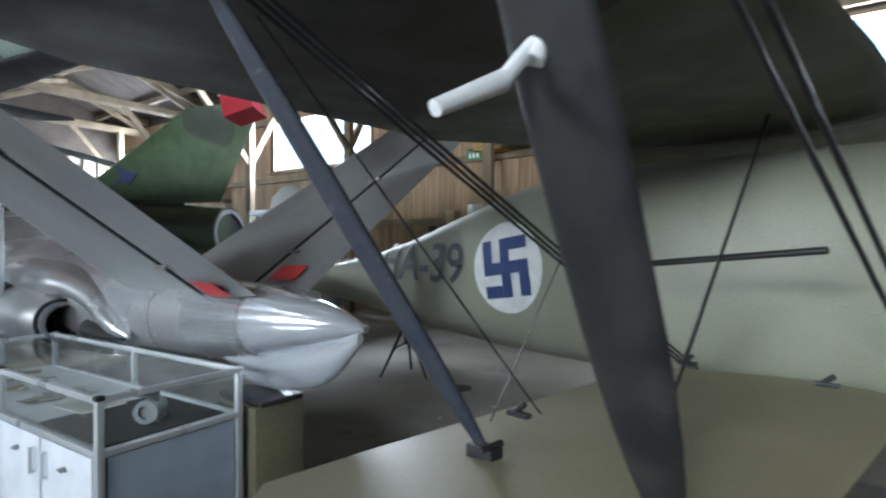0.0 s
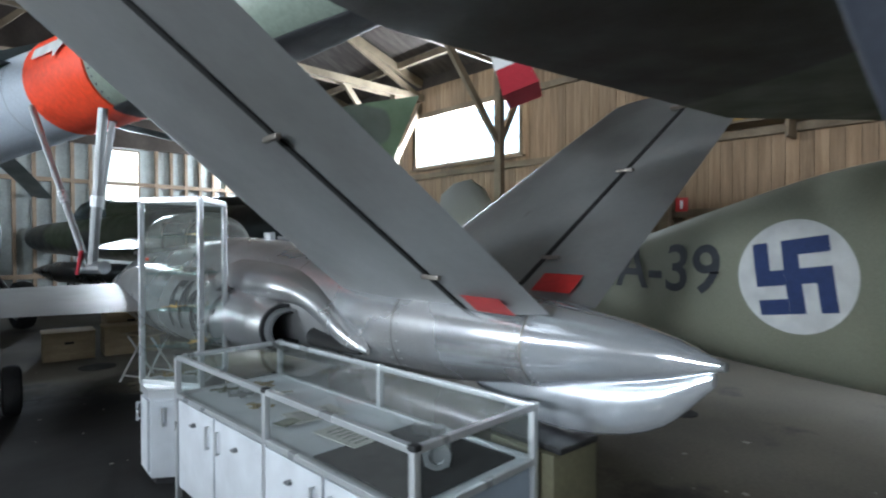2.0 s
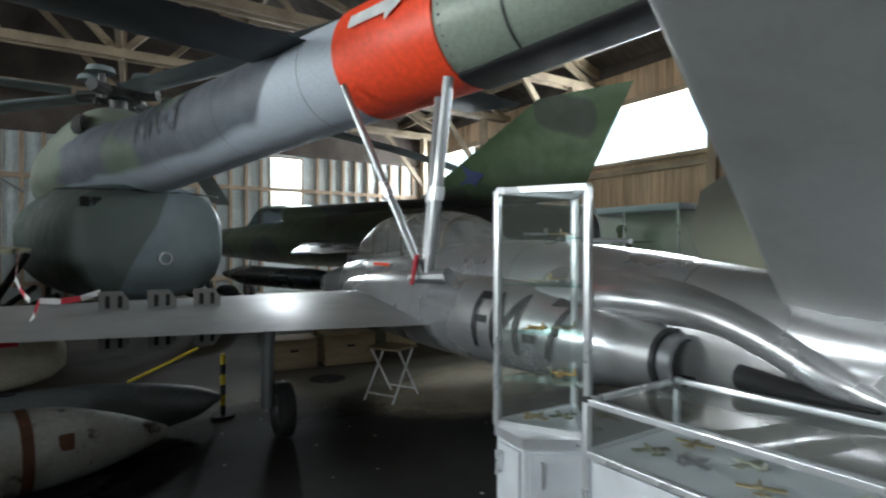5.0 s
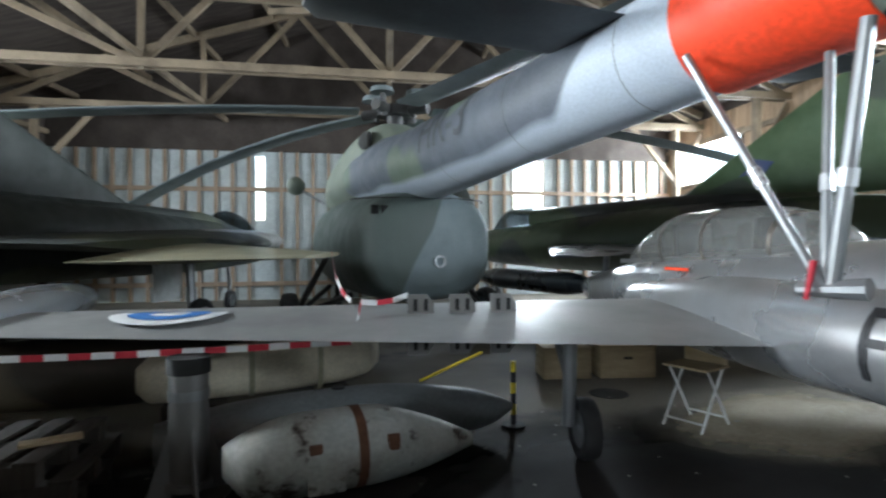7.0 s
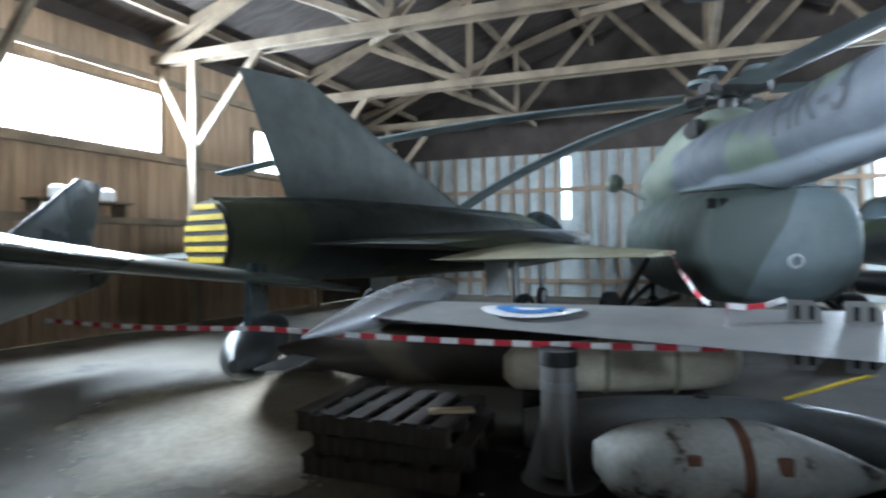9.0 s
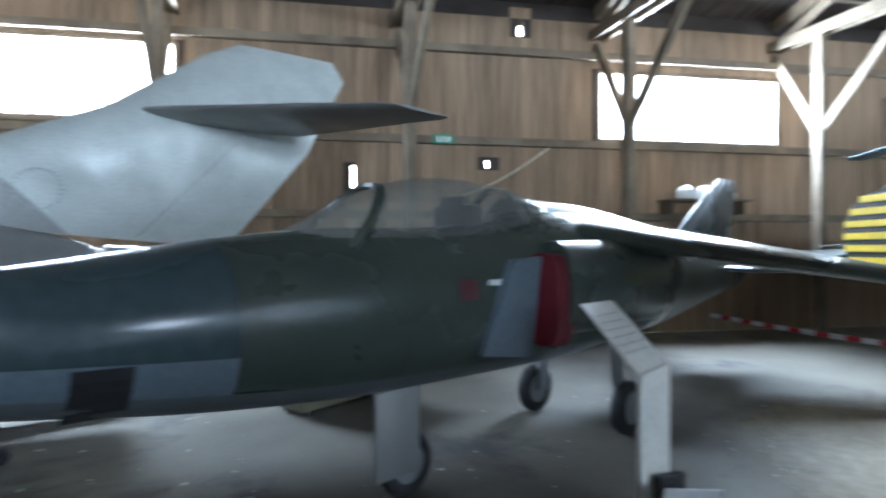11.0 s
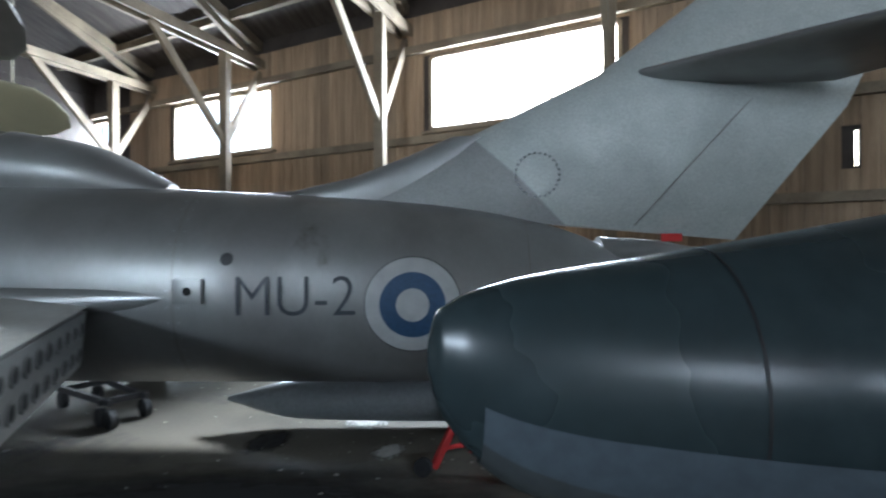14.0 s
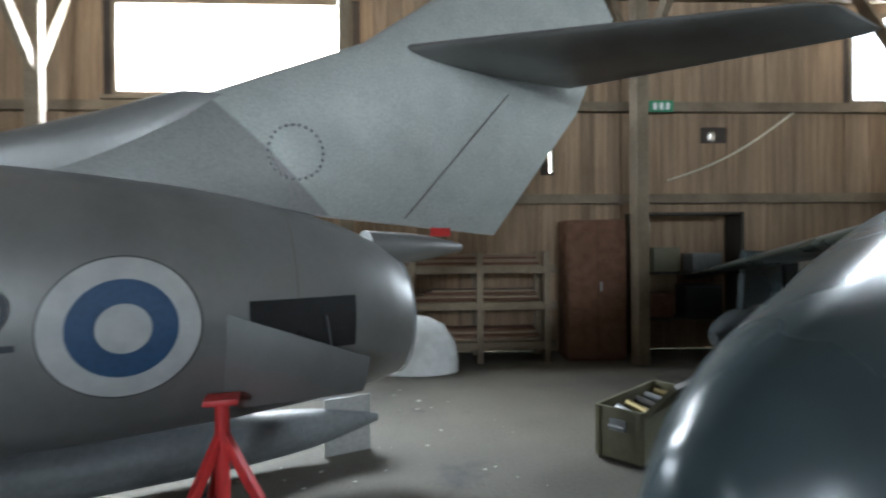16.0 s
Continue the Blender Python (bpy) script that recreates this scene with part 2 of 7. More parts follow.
M["code_grey"] = material("faded_grey_code_paint", (0.085, 0.095, 0.11), 0.55, scale=6, mix=0.4, bump=0.03)
M["ink"] = material("faded_black_paint", (0.045, 0.05, 0.06), 0.55, scale=6, mix=0.4, bump=0.03)
M["sky_blue"] = material("light_blue_paint", (0.05, 0.2, 0.55), 0.5, scale=3, mix=0.2, bump=0.03)
M["yellow"] = material("yellow_paint", (0.72, 0.55, 0.03), 0.5, scale=3, mix=0.2, bump=0.03)
M["yellow_old"] = material("weathered_yellow_paint", (0.4, 0.25, 0.045), 0.65, second=(0.26, 0.16, 0.04), scale=3, mix=0.6, fine=30, bump=0.1)
M["orange"] = material("fluorescent_red_paint", (0.95, 0.075, 0.02), 0.55, scale=2, mix=0.15, fine=30, bump=0.03)
M["linen"] = material("doped_fabric_green", (0.27, 0.275, 0.21), 0.55, second=(0.215, 0.22, 0.165), scale=0.8, mix=0.6, fine=120, bump=0.05, dirt=(0.19, 0.19, 0.14), dirt_amount=-0.02, dirt_scale=1.1)
M["linen_dark"] = camouflage("doped_fabric_camouflage", [(0.06, 0.05, 0.038), (0.11, 0.115, 0.075)], [0.5], 0.55, 0.6, (4, 2.3, 0))
M["linen_wing"] = material("doped_fabric_wing", (0.31, 0.27, 0.165), 0.5, second=(0.235, 0.22, 0.15), scale=0.9, mix=0.6, fine=120, bump=0.05)
M["linen_upper"] = two_tone("brown_and_green_doped_fabric", (0.1, 0.105, 0.068), (0.05, 0.04, 0.03), (-0.35, -1.0, 0), 1.55, 0.12)
M["cabin"] = two_tone("blue_grey_and_green_cabin_paint", (0.2, 0.245, 0.265), (0.1, 0.125, 0.115), (0, 1.0, 0.42), 0.75, 0.25)
M["grit"] = material("pale_paint_flakes", (0.42, 0.4, 0.35), 0.8, scale=6, mix=0.6, fine=30, bump=0)
# dark floor colour: painted shade below the aircraft, and one small oil spot
M["oil_stain"] = floor_patch_paint("shade_and_oil_concrete", (0.014, 0.013, 0.012), 0.8, 0.38, 1.4, 3.0)
# pale floor colour: real dust in one patch, painted daylight in the other
M["dust"] = floor_patch_paint("dusty_and_lit_concrete", (0.42, 0.36, 0.26), 0.8, 0.36, 1.6, 2.4)
M["paint_spill"] = floor_patch_paint("spilt_pale_paint", (0.5, 0.5, 0.47), 0.6, 0.1, 5.0, 4.0)
M["strut_blue"] = material("worn_blue_grey_paint", (0.028, 0.035, 0.052), 0.75, second=(0.04, 0.043, 0.055), scale=6, mix=0.8, fine=40, bump=0.12, dirt=(0.17, 0.16, 0.15), dirt_amount=0.0, dirt_scale=9)
M["strut_dark"] = material("worn_black_paint", (0.013, 0.014, 0.016), 0.6, second=(0.03, 0.028, 0.026), scale=7, mix=0.8, fine=50, bump=0.15, dirt=(0.07, 0.065, 0.06), dirt_amount=-0.05, dirt_scale=14)
M["cable"] = material("black_wire", (0.015, 0.015, 0.016), 0.5, scale=20, bump=0.0)
M["boom"] = boom_paint("helicopter_boom_paint", (0.15, 0.168, 0.2), (0.17, 0.215, 0.165), (0.5, 0.56, 0.64))
M["boom_tail"] = material("pale_grey_green_paint", (0.25, 0.3, 0.25), 0.5, scale=1.5, mix=0.25, fine=40, bump=0.04)
M["heli_green"] = material("grey_green_paint", (0.20, 0.23, 0.19), 0.55, scale=1.5, mix=0.3, fine=40, bump=0.04)
M["stabiliser"] = material("dark_stabiliser_grey", (0.06, 0.07, 0.078), 0.55, scale=2, mix=0.4, fine=30, bump=0.05)
M["blade"] = material("rotor_grey", (0.16, 0.19, 0.2), 0.5, scale=2, mix=0.3, fine=30, bump=0.05)
M["steel"] = material("grey_steel", (0.33, 0.34, 0.35), 0.4, 0.7, scale=4, mix=0.4, fine=40, bump=0.05)
M["jet_green"] = camouflage("jet_green_camouflage", [(0.026, 0.032, 0.034), (0.04, 0.058, 0.032)], [0.5], 0.45, 0.4, (0, 0, 0))
M["jet_blue"] = material("dark_blue_grey_paint", (0.025, 0.03, 0.037), 0.3, scale=1.5, mix=0.3, fine=40, bump=0.03)
M["fin_green"] = camouflage("green_fin_camouflage", [(0.062, 0.11, 0.048), (0.04, 0.055, 0.038)], [0.58], 0.6, 0.6, (3, 1, 0))
M["delta"] = camouflage("delta_camouflage", [(0.033, 0.04, 0.036), (0.055, 0.063, 0.036)], [0.52], 0.35, 0.65, (2, 0, 1))
M["sand"] = material("sand_underside_paint", (0.35, 0.33, 0.22), 0.5, scale=2, mix=0.3, fine=30, bump=0.04)
M["nose_blue"] = material("dark_blue_grey_nose", (0.04, 0.058, 0.064), 0.27, second=(0.034, 0.046, 0.048), scale=0.8, mix=0.4, fine=15, bump=0.008)
M["nose_green"] = material("dark_green_paint", (0.045, 0.055, 0.045), 0.3, scale=1.2, mix=0.35, fine=40, bump=0.03)
M["nose_keel"] = material("dull_grey_keel_paint", (0.085, 0.095, 0.098), 0.45, scale=1.5, mix=0.35, fine=30, bump=0.03)
M["nose_belly"] = material("light_blue_grey_belly", (0.115, 0.14, 0.165), 0.4, scale=1.5, mix=0.3, fine=30, bump=0.03)
M["wing_white"] = material("matt_silver_wing", (0.5, 0.5, 0.47), 0.5, 0.2, second=(0.4, 0.4, 0.37), scale=1.5, mix=0.5, fine=40, bump=0.03)
M["tank_grey"] = material("grey_tank_paint", (0.2, 0.21, 0.215), 0.45, second=(0.14, 0.15, 0.155), scale=1.4, mix=0.7, fine=30, bump=0.05)
M["tank_old"] = material("flaking_tank_paint", (0.5, 0.54, 0.52), 0.6, second=(0.22, 0.2, 0.16), scale=2, mix=0.7, fine=30, bump=0.12, dirt=(0.035, 0.024, 0.018), dirt_amount=0.065, dirt_scale=4.2)
M["tank_camo"] = camouflage("camouflaged_tank", [(0.045, 0.038, 0.03), (0.12, 0.1, 0.065)], [0.6], 0.8, 0.5, (0, 3, 0))
M["canvas"] = material("cream_canvas", (0.74, 0.68, 0.53), 0.8, second=(0.5, 0.44, 0.33), scale=4, mix=0.7, fine=60, bump=0.3, dirt=(0.12, 0.09, 0.06), dirt_amount=0.0, dirt_scale=4)
M["pallet"] = material("dark_pallet_wood", (0.05, 0.042, 0.034), 0.85, scale=4, mix=0.6, fine=30, bump=0.3, stretch=(1, 6, 1))
M["crate"] = material("crate_wood", (0.42, 0.33, 0.2), 0.75, scale=3, mix=0.5, fine=30, bump=0.2, stretch=(1, 1, 5))
M["rust"] = material("rust_band", (0.14, 0.065, 0.035), 0.8, scale=8, mix=0.6, bump=0.2)
M["khaki"] = material("olive_chest_paint", (0.15, 0.14, 0.085), 0.55, scale=3, mix=0.4, bump=0.08)
M["case_white"] = material("laminate_white", (0.66, 0.69, 0.73), 0.45, scale=2, mix=0.1, fine=5, bump=0.0)
M["case_blue"] = material("laminate_grey_blue", (0.34, 0.40, 0.47), 0.45, scale=2, mix=0.15, fine=5, bump=0.0)
M["case_floor"] = material("black_felt", (0.02, 0.02, 0.022), 0.95, scale=20, bump=0.2)
M["alu_profile"] = material("aluminium_profile", (0.68, 0.7, 0.72), 0.35, 0.6, scale=5, mix=0.15, fine=60, bump=0.02)
M["paper"] = material("paper_card", (0.62, 0.61, 0.56), 0.85, scale=5, mix=0.1, bump=0.05)
M["brass"] = material("dull_brass", (0.38, 0.3, 0.14), 0.4, 0.8, scale=8, mix=0.4, bump=0.05)
M["olive"] = material("olive_cloth", (0.13, 0.14, 0.09), 0.9, scale=6, mix=0.4, fine=90, bump=0.3)
M["sign_green"] = material("green_sign", (0.02, 0.22, 0.1), 0.5, scale=6, mix=0.1, bump=0)
M["glass"] = glass("clear_glass", (0.93, 0.98, 0.97))
M["canopy"] = glass("canopy_plexiglass", (0.86, 0.88, 0.87), 0.08)
for pane, share in ((M["canopy"], 0.2), (M["glass"], 0.07)):
    ct = pane.node_tree
    film_dust = ct.nodes.new("ShaderNodeBsdfDiffuse")
    film_dust.inputs[0].default_value = (0.5, 0.49, 0.46, 1)
    dust_mix = ct.nodes.new("ShaderNodeMixShader")
    dust_mix.inputs[0].default_value = share
    ct.links.new(ct.nodes["Material Output"].inputs[0].links[0].from_socket, dust_mix.inputs[1])
    ct.links.new(film_dust.outputs[0], dust_mix.inputs[2])
    ct.links.new(dust_mix.outputs[0], ct.nodes["Material Output"].inputs[0])
M["shelf_glass"] = glass("green_edged_glass", (0.8, 0.93, 0.9), 0.03, 0.5)
M["smoked"] = glass("smoked_plexiglass", (0.35, 0.38, 0.4), 0.06)


# ---- building blocks ----
def part(name, bm, mat, parent=None, label="", smooth=35):
    me = bpy.data.meshes.new(name)
    bmesh.ops.recalc_face_normals(bm, faces=bm.faces)
    bm.to_mesh(me)
    bm.free()
    me.materials.append(M[mat] if isinstance(mat, str) else mat)
    if smooth:
        me.polygons.foreach_set("use_smooth", [True] * len(me.polygons))
        me.set_sharp_from_angle(angle=radians(smooth))
    ob = new(name, me)
    ob.parent = parent
    if label:
        ob["label"] = label
    return ob


def thing(name, m, label, category, group="", kind=""):
    ob = new(name)
    ob.empty_display_size = 0.1
    ob.matrix_world = m
    return tagged(ob, label, category, group, kind)


def box(bm, c, s, rot=None, bevel=0.0):
    m = Matrix.Translation(c) @ (rot.to_4x4() if rot else Matrix.Identity(4)) @ Matrix.Diagonal((*s, 1))
    got = bmesh.ops.create_cube(bm, size=1.0, matrix=m)
    if bevel:
        edges = list({e for v in got["verts"] for e in v.link_edges})
        bmesh.ops.bevel(bm, geom=edges, offset=bevel, segments=2, affect="EDGES", profile=0.6)
    return bm


def boxes(*items, bevel=0.0):
    bm = bmesh.new()
    for c, s in items:
        box(bm, c, s, None, bevel)
    return bm


def beam(bm, a, b, w, h, bevel=0.0):
    a, b = Vector(a), Vector(b)
    d = b - a
    rot = d.to_track_quat("X", "Z").to_matrix()
    return box(bm, (a + b) / 2, (d.length, w, h), rot, bevel)


def rod(bm, a, b, r, r2=None, n=10):
    a, b = Vector(a), Vector(b)
    d = b - a
    rot = d.to_track_quat("Z", "Y").to_matrix().to_4x4()
    bmesh.ops.create_cone(bm, cap_ends=True, segments=n, radius1=r, radius2=r if r2 is None else r2, depth=d.length,
                          matrix=Matrix.Translation((a + b) / 2) @ rot)
    return bm


def rods(*items, n=10):
    bm = bmesh.new()
    for it in items:
        rod(bm, it[0], it[1], it[2], it[3] if len(it) > 3 else None, n)
    return bm


def skin_rings(bm, rings, cap=True, closed=True):
    rows = [[bm.verts.new(p) for p in ring] for ring in rings]
    n = len(rows[0])
    for a, b in zip(rows, rows[1:]):
        for i in range(n if closed else n - 1):
            j = (i + 1) % n
            bm.faces.new((a[i], a[j], b[j], b[i]))
    if cap:
        bm.faces.new(rows[0])
        bm.faces.new(rows[-1])
    return bm


def smooth_rows(rows, steps):
    """More rows between the given ones, by a monotone cubic in each column."""
    rows = np.array(rows, float)
    x = rows[:, 0]
    h = np.diff(x)
    d = np.diff(rows, axis=0) / h[:, None]
    m = np.vstack([d[:1], (d[1:] + d[:-1]) / 2, d[-1:]])
    m[1:-1][d[1:] * d[:-1] <= 0] = 0
    lim = 3 * np.minimum(np.abs(np.vstack([d[:1], d])), np.abs(np.vstack([d, d[-1:]])))
    m = np.clip(m, -lim, lim)
    out = []
    for i in range(len(x) - 1):
        for k in range(steps):
            u = k / steps
            out.append((2 * u**3 - 3 * u**2 + 1) * rows[i] + (u**3 - 2 * u**2 + u) * h[i] * m[i] + (3 * u**2 - 2 * u**3) * rows[i + 1] + (u**3 - u**2) * h[i] * m[i + 1])
    return out + [rows[-1]]


def hull(stations, n=36, steps=4, cap=True, y=0.0):
    """A body along x. Stations: x, bottom z, top z, half width, squareness (2 is an ellipse)."""
    bm = bmesh.new()
    rings = []
    for x, lo, hi, w, p in smooth_rows(stations, steps):
        ring = []
        for i in range(n):
            a = 2 * math.pi * i / n
            c, s = math.cos(a), math.sin(a)
            ring.append((x, y + w * math.copysign(abs(c) ** (2 / p), c), (lo + hi) / 2 + (hi - lo) / 2 * math.copysign(abs(s) ** (2 / p), s)))
        rings.append(ring)
    return skin_rings(bm, rings, cap)


def foil(sections, n=14):
    """A wing. Sections: leading edge, trailing edge, thickness in metres, direction of thickness."""
    bm = bmesh.new()
    rings = []
    for le, te, thick, up in sections:
        le, te, up = Vector(le), Vector(te), Vector(up).normalized()
        ring = []
        for i in range(n):
            u = i / (n - 1)
            u = u * u
            t = 5 * thick * (0.2969 * math.sqrt(u) - 0.126 * u - 0.3516 * u**2 + 0.2843 * u**3 - 0.1 * u**4)
            ring.append((le + (te - le) * u + up * t))
        for i in reversed(range(1, n - 1)):
            u = (i / (n - 1)) ** 2
            t = 5 * thick * (0.2969 * math.sqrt(u) - 0.126 * u - 0.3516 * u**2 + 0.2843 * u**3 - 0.1 * u**4)
            ring.append((le + (te - le) * u - up * t * 0.8))
        rings.append(ring)
    return skin_rings(bm, rings)


def sheet_of(c, s):
    """A single flat sheet across the two larger sizes."""
    k = s.index(min(s))
    a, b = [i for i in range(3) if i != k]
    bm = bmesh.new()
    ring = []
    for u, v in ((-1, -1), (1, -1), (1, 1), (-1, 1)):
        p = list(c)
        p[a] += u * s[a] / 2
        p[b] += v * s[b] / 2
        ring.append(bm.verts.new(p))
    bm.faces.new(ring)
    return bm


def plate(points, thick, axis=(0, 1, 0)):
    """A flat sheet with the given outline, thickened both ways along an axis."""
    bm = bmesh.new()
    a = Vector(axis).normalized() * thick / 2
    return skin_rings(bm, [[Vector(p) - a for p in points], [Vector(p) + a for p in points]])


def disc(centre, r, axis, depth=0.006, n=40, hole=0.0):
    bm = bmesh.new()
    q = Vector(axis).to_track_quat("Z", "Y").to_matrix()
    c = Vector(centre)
    ring = lambda rad, z: [c + q @ Vector((rad * math.cos(2 * math.pi * i / n), rad * math.sin(2 * math.pi * i / n), z)) for i in range(n)]
    if hole:
        rings = [ring(r, 0), ring(r, depth), ring(hole, depth), ring(hole, 0), ring(r, 0)]
        return skin_rings(bm, rings, cap=False)
    return skin_rings(bm, [ring(r, 0), ring(r, depth)])


def text_mesh(body, size, thick=0.0):
    cu = bpy.data.curves.new("lettering", "FONT")
    cu.body, cu.size, cu.align_x, cu.align_y, cu.offset = body, size, "CENTER", "CENTER", thick
    ob = new("lettering_source", cu)
    me = bpy.data.meshes.new_from_object(ob.evaluated_get(bpy.context.evaluated_depsgraph_get()))
    bpy.data.objects.remove(ob)
    bpy.data.curves.remove(cu)
    return me


def wrap(me, place):
    """Bends a flat mesh in x, y onto a surface: place(x, y) gives the point."""
    bm = bmesh.new()
    bm.from_mesh(me)
    bmesh.ops.triangulate(bm, faces=bm.faces[:])
    for _ in range(3):
        bmesh.ops.subdivide_edges(bm, edges=[e for e in bm.edges if e.calc_length() > 0.07], cuts=1, use_grid_fill=False)
        bmesh.ops.triangulate(bm, faces=bm.faces[:])
    for v in bm.verts:
        v.co = place(v.co.x, v.co.y)
    return bm


def wheel(name, parent, c, r, w, axis=(0, 1, 0)):
    a = Vector(axis).normalized()
    q = a.to_track_quat("Z", "Y").to_matrix()
    bm = bmesh.new()
    prof = [(0.62 * r, -w * 0.42), (0.8 * r, -w / 2), (0.95 * r, -w * 0.4), (r, -w * 0.15), (r, w * 0.15), (0.95 * r, w * 0.4), (0.8 * r, w / 2), (0.62 * r, w * 0.42)]
    rings = [[Vector(c) + q @ Vector((rad * math.cos(t), rad * math.sin(t), z)) for t in [2 * math.pi * i / 24 for i in range(24)]] for rad, z in prof + prof[:1]]
    tyre = part("tyre", skin_rings(bm, rings, cap=False), "rubber", parent)
    rim = bmesh.new()
    rod(rim, Vector(c) - a * w * 0.36, Vector(c) + a * w * 0.36, 0.63 * r, None, 20)
    rod(rim, Vector(c) - a * w * 0.46, Vector(c) + a * w * 0.46, 0.2 * r, None, 12)
    part("rim", rim, "steel", tyre)
    return tyre


# ---- hangar ----
def wall_matrix(yaw, far):
    """Local x runs to the right along the wall as seen from inside, y points outward."""
    a = radians(yaw)
    return Matrix.Translation((-math.sin(a) * far, math.cos(a) * far, 0)) @ Matrix.Rotation(a, 4, "Z")


WALLS = {"wall_west": (77.7, 12.13), "wall_east": (-97, 9.5), "wall_north": (-5, 21.0), "wall_south": (175, 12.0)}
EAVE = 5.9


def meet(a, b):
    (ya, fa), (yb, fb) = WALLS[a], WALLS[b]
    na, nb = [(-math.sin(radians(y)), math.cos(radians(y))) for y in (ya, yb)]
    x, y = np.linalg.solve(np.array([na, nb]), np.array([fa, fb]))
    return Vector((x, y, 0))


def span(name, first, second):
    inv = wall_matrix(*WALLS[name]).inverted()
    return (inv @ meet(name, first)).x, (inv @ meet(name, second)).x


SPANS = {"wall_west": span("wall_west", "wall_south", "wall_north"), "wall_north": span("wall_north", "wall_west", "wall_east"),
         "wall_east": span("wall_east", "wall_north", "wall_south"), "wall_south": span("wall_south", "wall_east", "wall_west")}
# openings: left, right, sill, head along each wall
OPENINGS = {
    "wall_west": [(-10.4, -7.3, 3.6, 4.85), (-3.5, -0.33, 3.58, 4.84), (6.85, 10.5, 3.5, 4.75), (13.0, 14.2, 3.4, 4.5), (-15.4, -12.9, 3.6, 4.85), (2.44, 2.49, 2.5, 2.95), (5.33, 5.45, 5.3, 5.75), (4.75, 4.83, 2.95, 3.1)],
    "wall_east": [(-12.45, -8.8, 3.5, 4.8), (-20.5, -17.5, 3.6, 4.95), (0.0, 3.0, 3.4, 4.7), (-5.57, -5.51, 3.9, 4.2), (-7.45, -7.4, 5.0, 5.4)],
    "wall_north": [(4.5, 5.6, 2.8, 4.5), (-3.78, -3.5, 2.45, 4.45)],
    "wall_south": [],
}


def wall(name, mat):
    x0, x1 = SPANS[name]
    bm = bmesh.new()
    cuts = sorted({x0 - 0.3, x1 + 0.3, *[v for o in OPENINGS[name] for v in o[:2]]})
    for a, b in zip(cuts, cuts[1:]):
        hole = [o for o in OPENINGS[name] if o[0] <= (a + b) / 2 <= o[1]]
        for lo, hi in ([(0, hole[0][2]), (hole[0][3], EAVE)] if hole else [(0, EAVE)]):
            box(bm, ((a + b) / 2, 0.1, (lo + hi) / 2), (b - a, 0.14, hi - lo))
    ob = part(name, bm, mat, None, "", 0)
    ob.matrix_world = wall_matrix(*WALLS[name])
    return tagged(ob, "dark timber wall of the hangar with high windows", "wall", kind="structure")


walls = {n: wall(n, "sheet" if n == "wall_north" else "board") for n in WALLS}
corners = [meet("wall_west", "wall_south"), meet("wall_south", "wall_east"), meet("wall_east", "wall_north"), meet("wall_north", "wall_west")]
floor = bmesh.new()
skin_rings(floor, [[c + Vector((0, 0, -0.2)) for c in corners], [c.copy() for c in corners]])
tagged(part("floor", floor, "concrete", None, "", 0), "worn stained concrete hangar floor, pale dust in places", "floor", kind="structure")
ground = bmesh.new()
box(ground, (0, 0, -0.3), (3000, 3000, 0.1))
tagged(part("ground", ground, "earth", None, "", 0), "grass and gravel outside the hangar", "ground", kind="structure")

# roof: two slopes over the long axis
south, north = (corners[0] + corners[1]) / 2, (corners[2] + corners[3]) / 2
RIDGE = 9.2
ceiling = bmesh.new()
for low_a, low_b in ((corners[0], corners[3]), (corners[1], corners[2])):
    out = ((low_a + low_b) / 2 - (south + north) / 2).normalized() * 0.6
    ring = [low_a + out + Vector((0, 0, EAVE - 0.2)), low_b + out + Vector((0, 0, EAVE - 0.2)), north + Vector((0, 0, RIDGE)), south + Vector((0, 0, RIDGE))]
    skin_rings(ceiling, [ring, [p + Vector((0, 0, 0.12)) for p in ring]])
for end, a, b in ((south, corners[0], corners[1]), (north, corners[2], corners[3])):
    tri = [a + Vector((0, 0, EAVE - 0.35)), b + Vector((0, 0, EAVE - 0.35)), b + Vector((0, 0, EAVE + 0.25)), end + Vector((0, 0, RIDGE + 0.25)), a + Vector((0, 0, EAVE + 0.25))]
    out = (end - (south + north) / 2).normalized() * 0.1
    skin_rings(ceiling, [tri, [p + out for p in tri]])
tagged(part("ceiling", ceiling, "board", None, "", 0), "dark boarded underside of the pitched hangar roof", "ceiling", kind="structure")


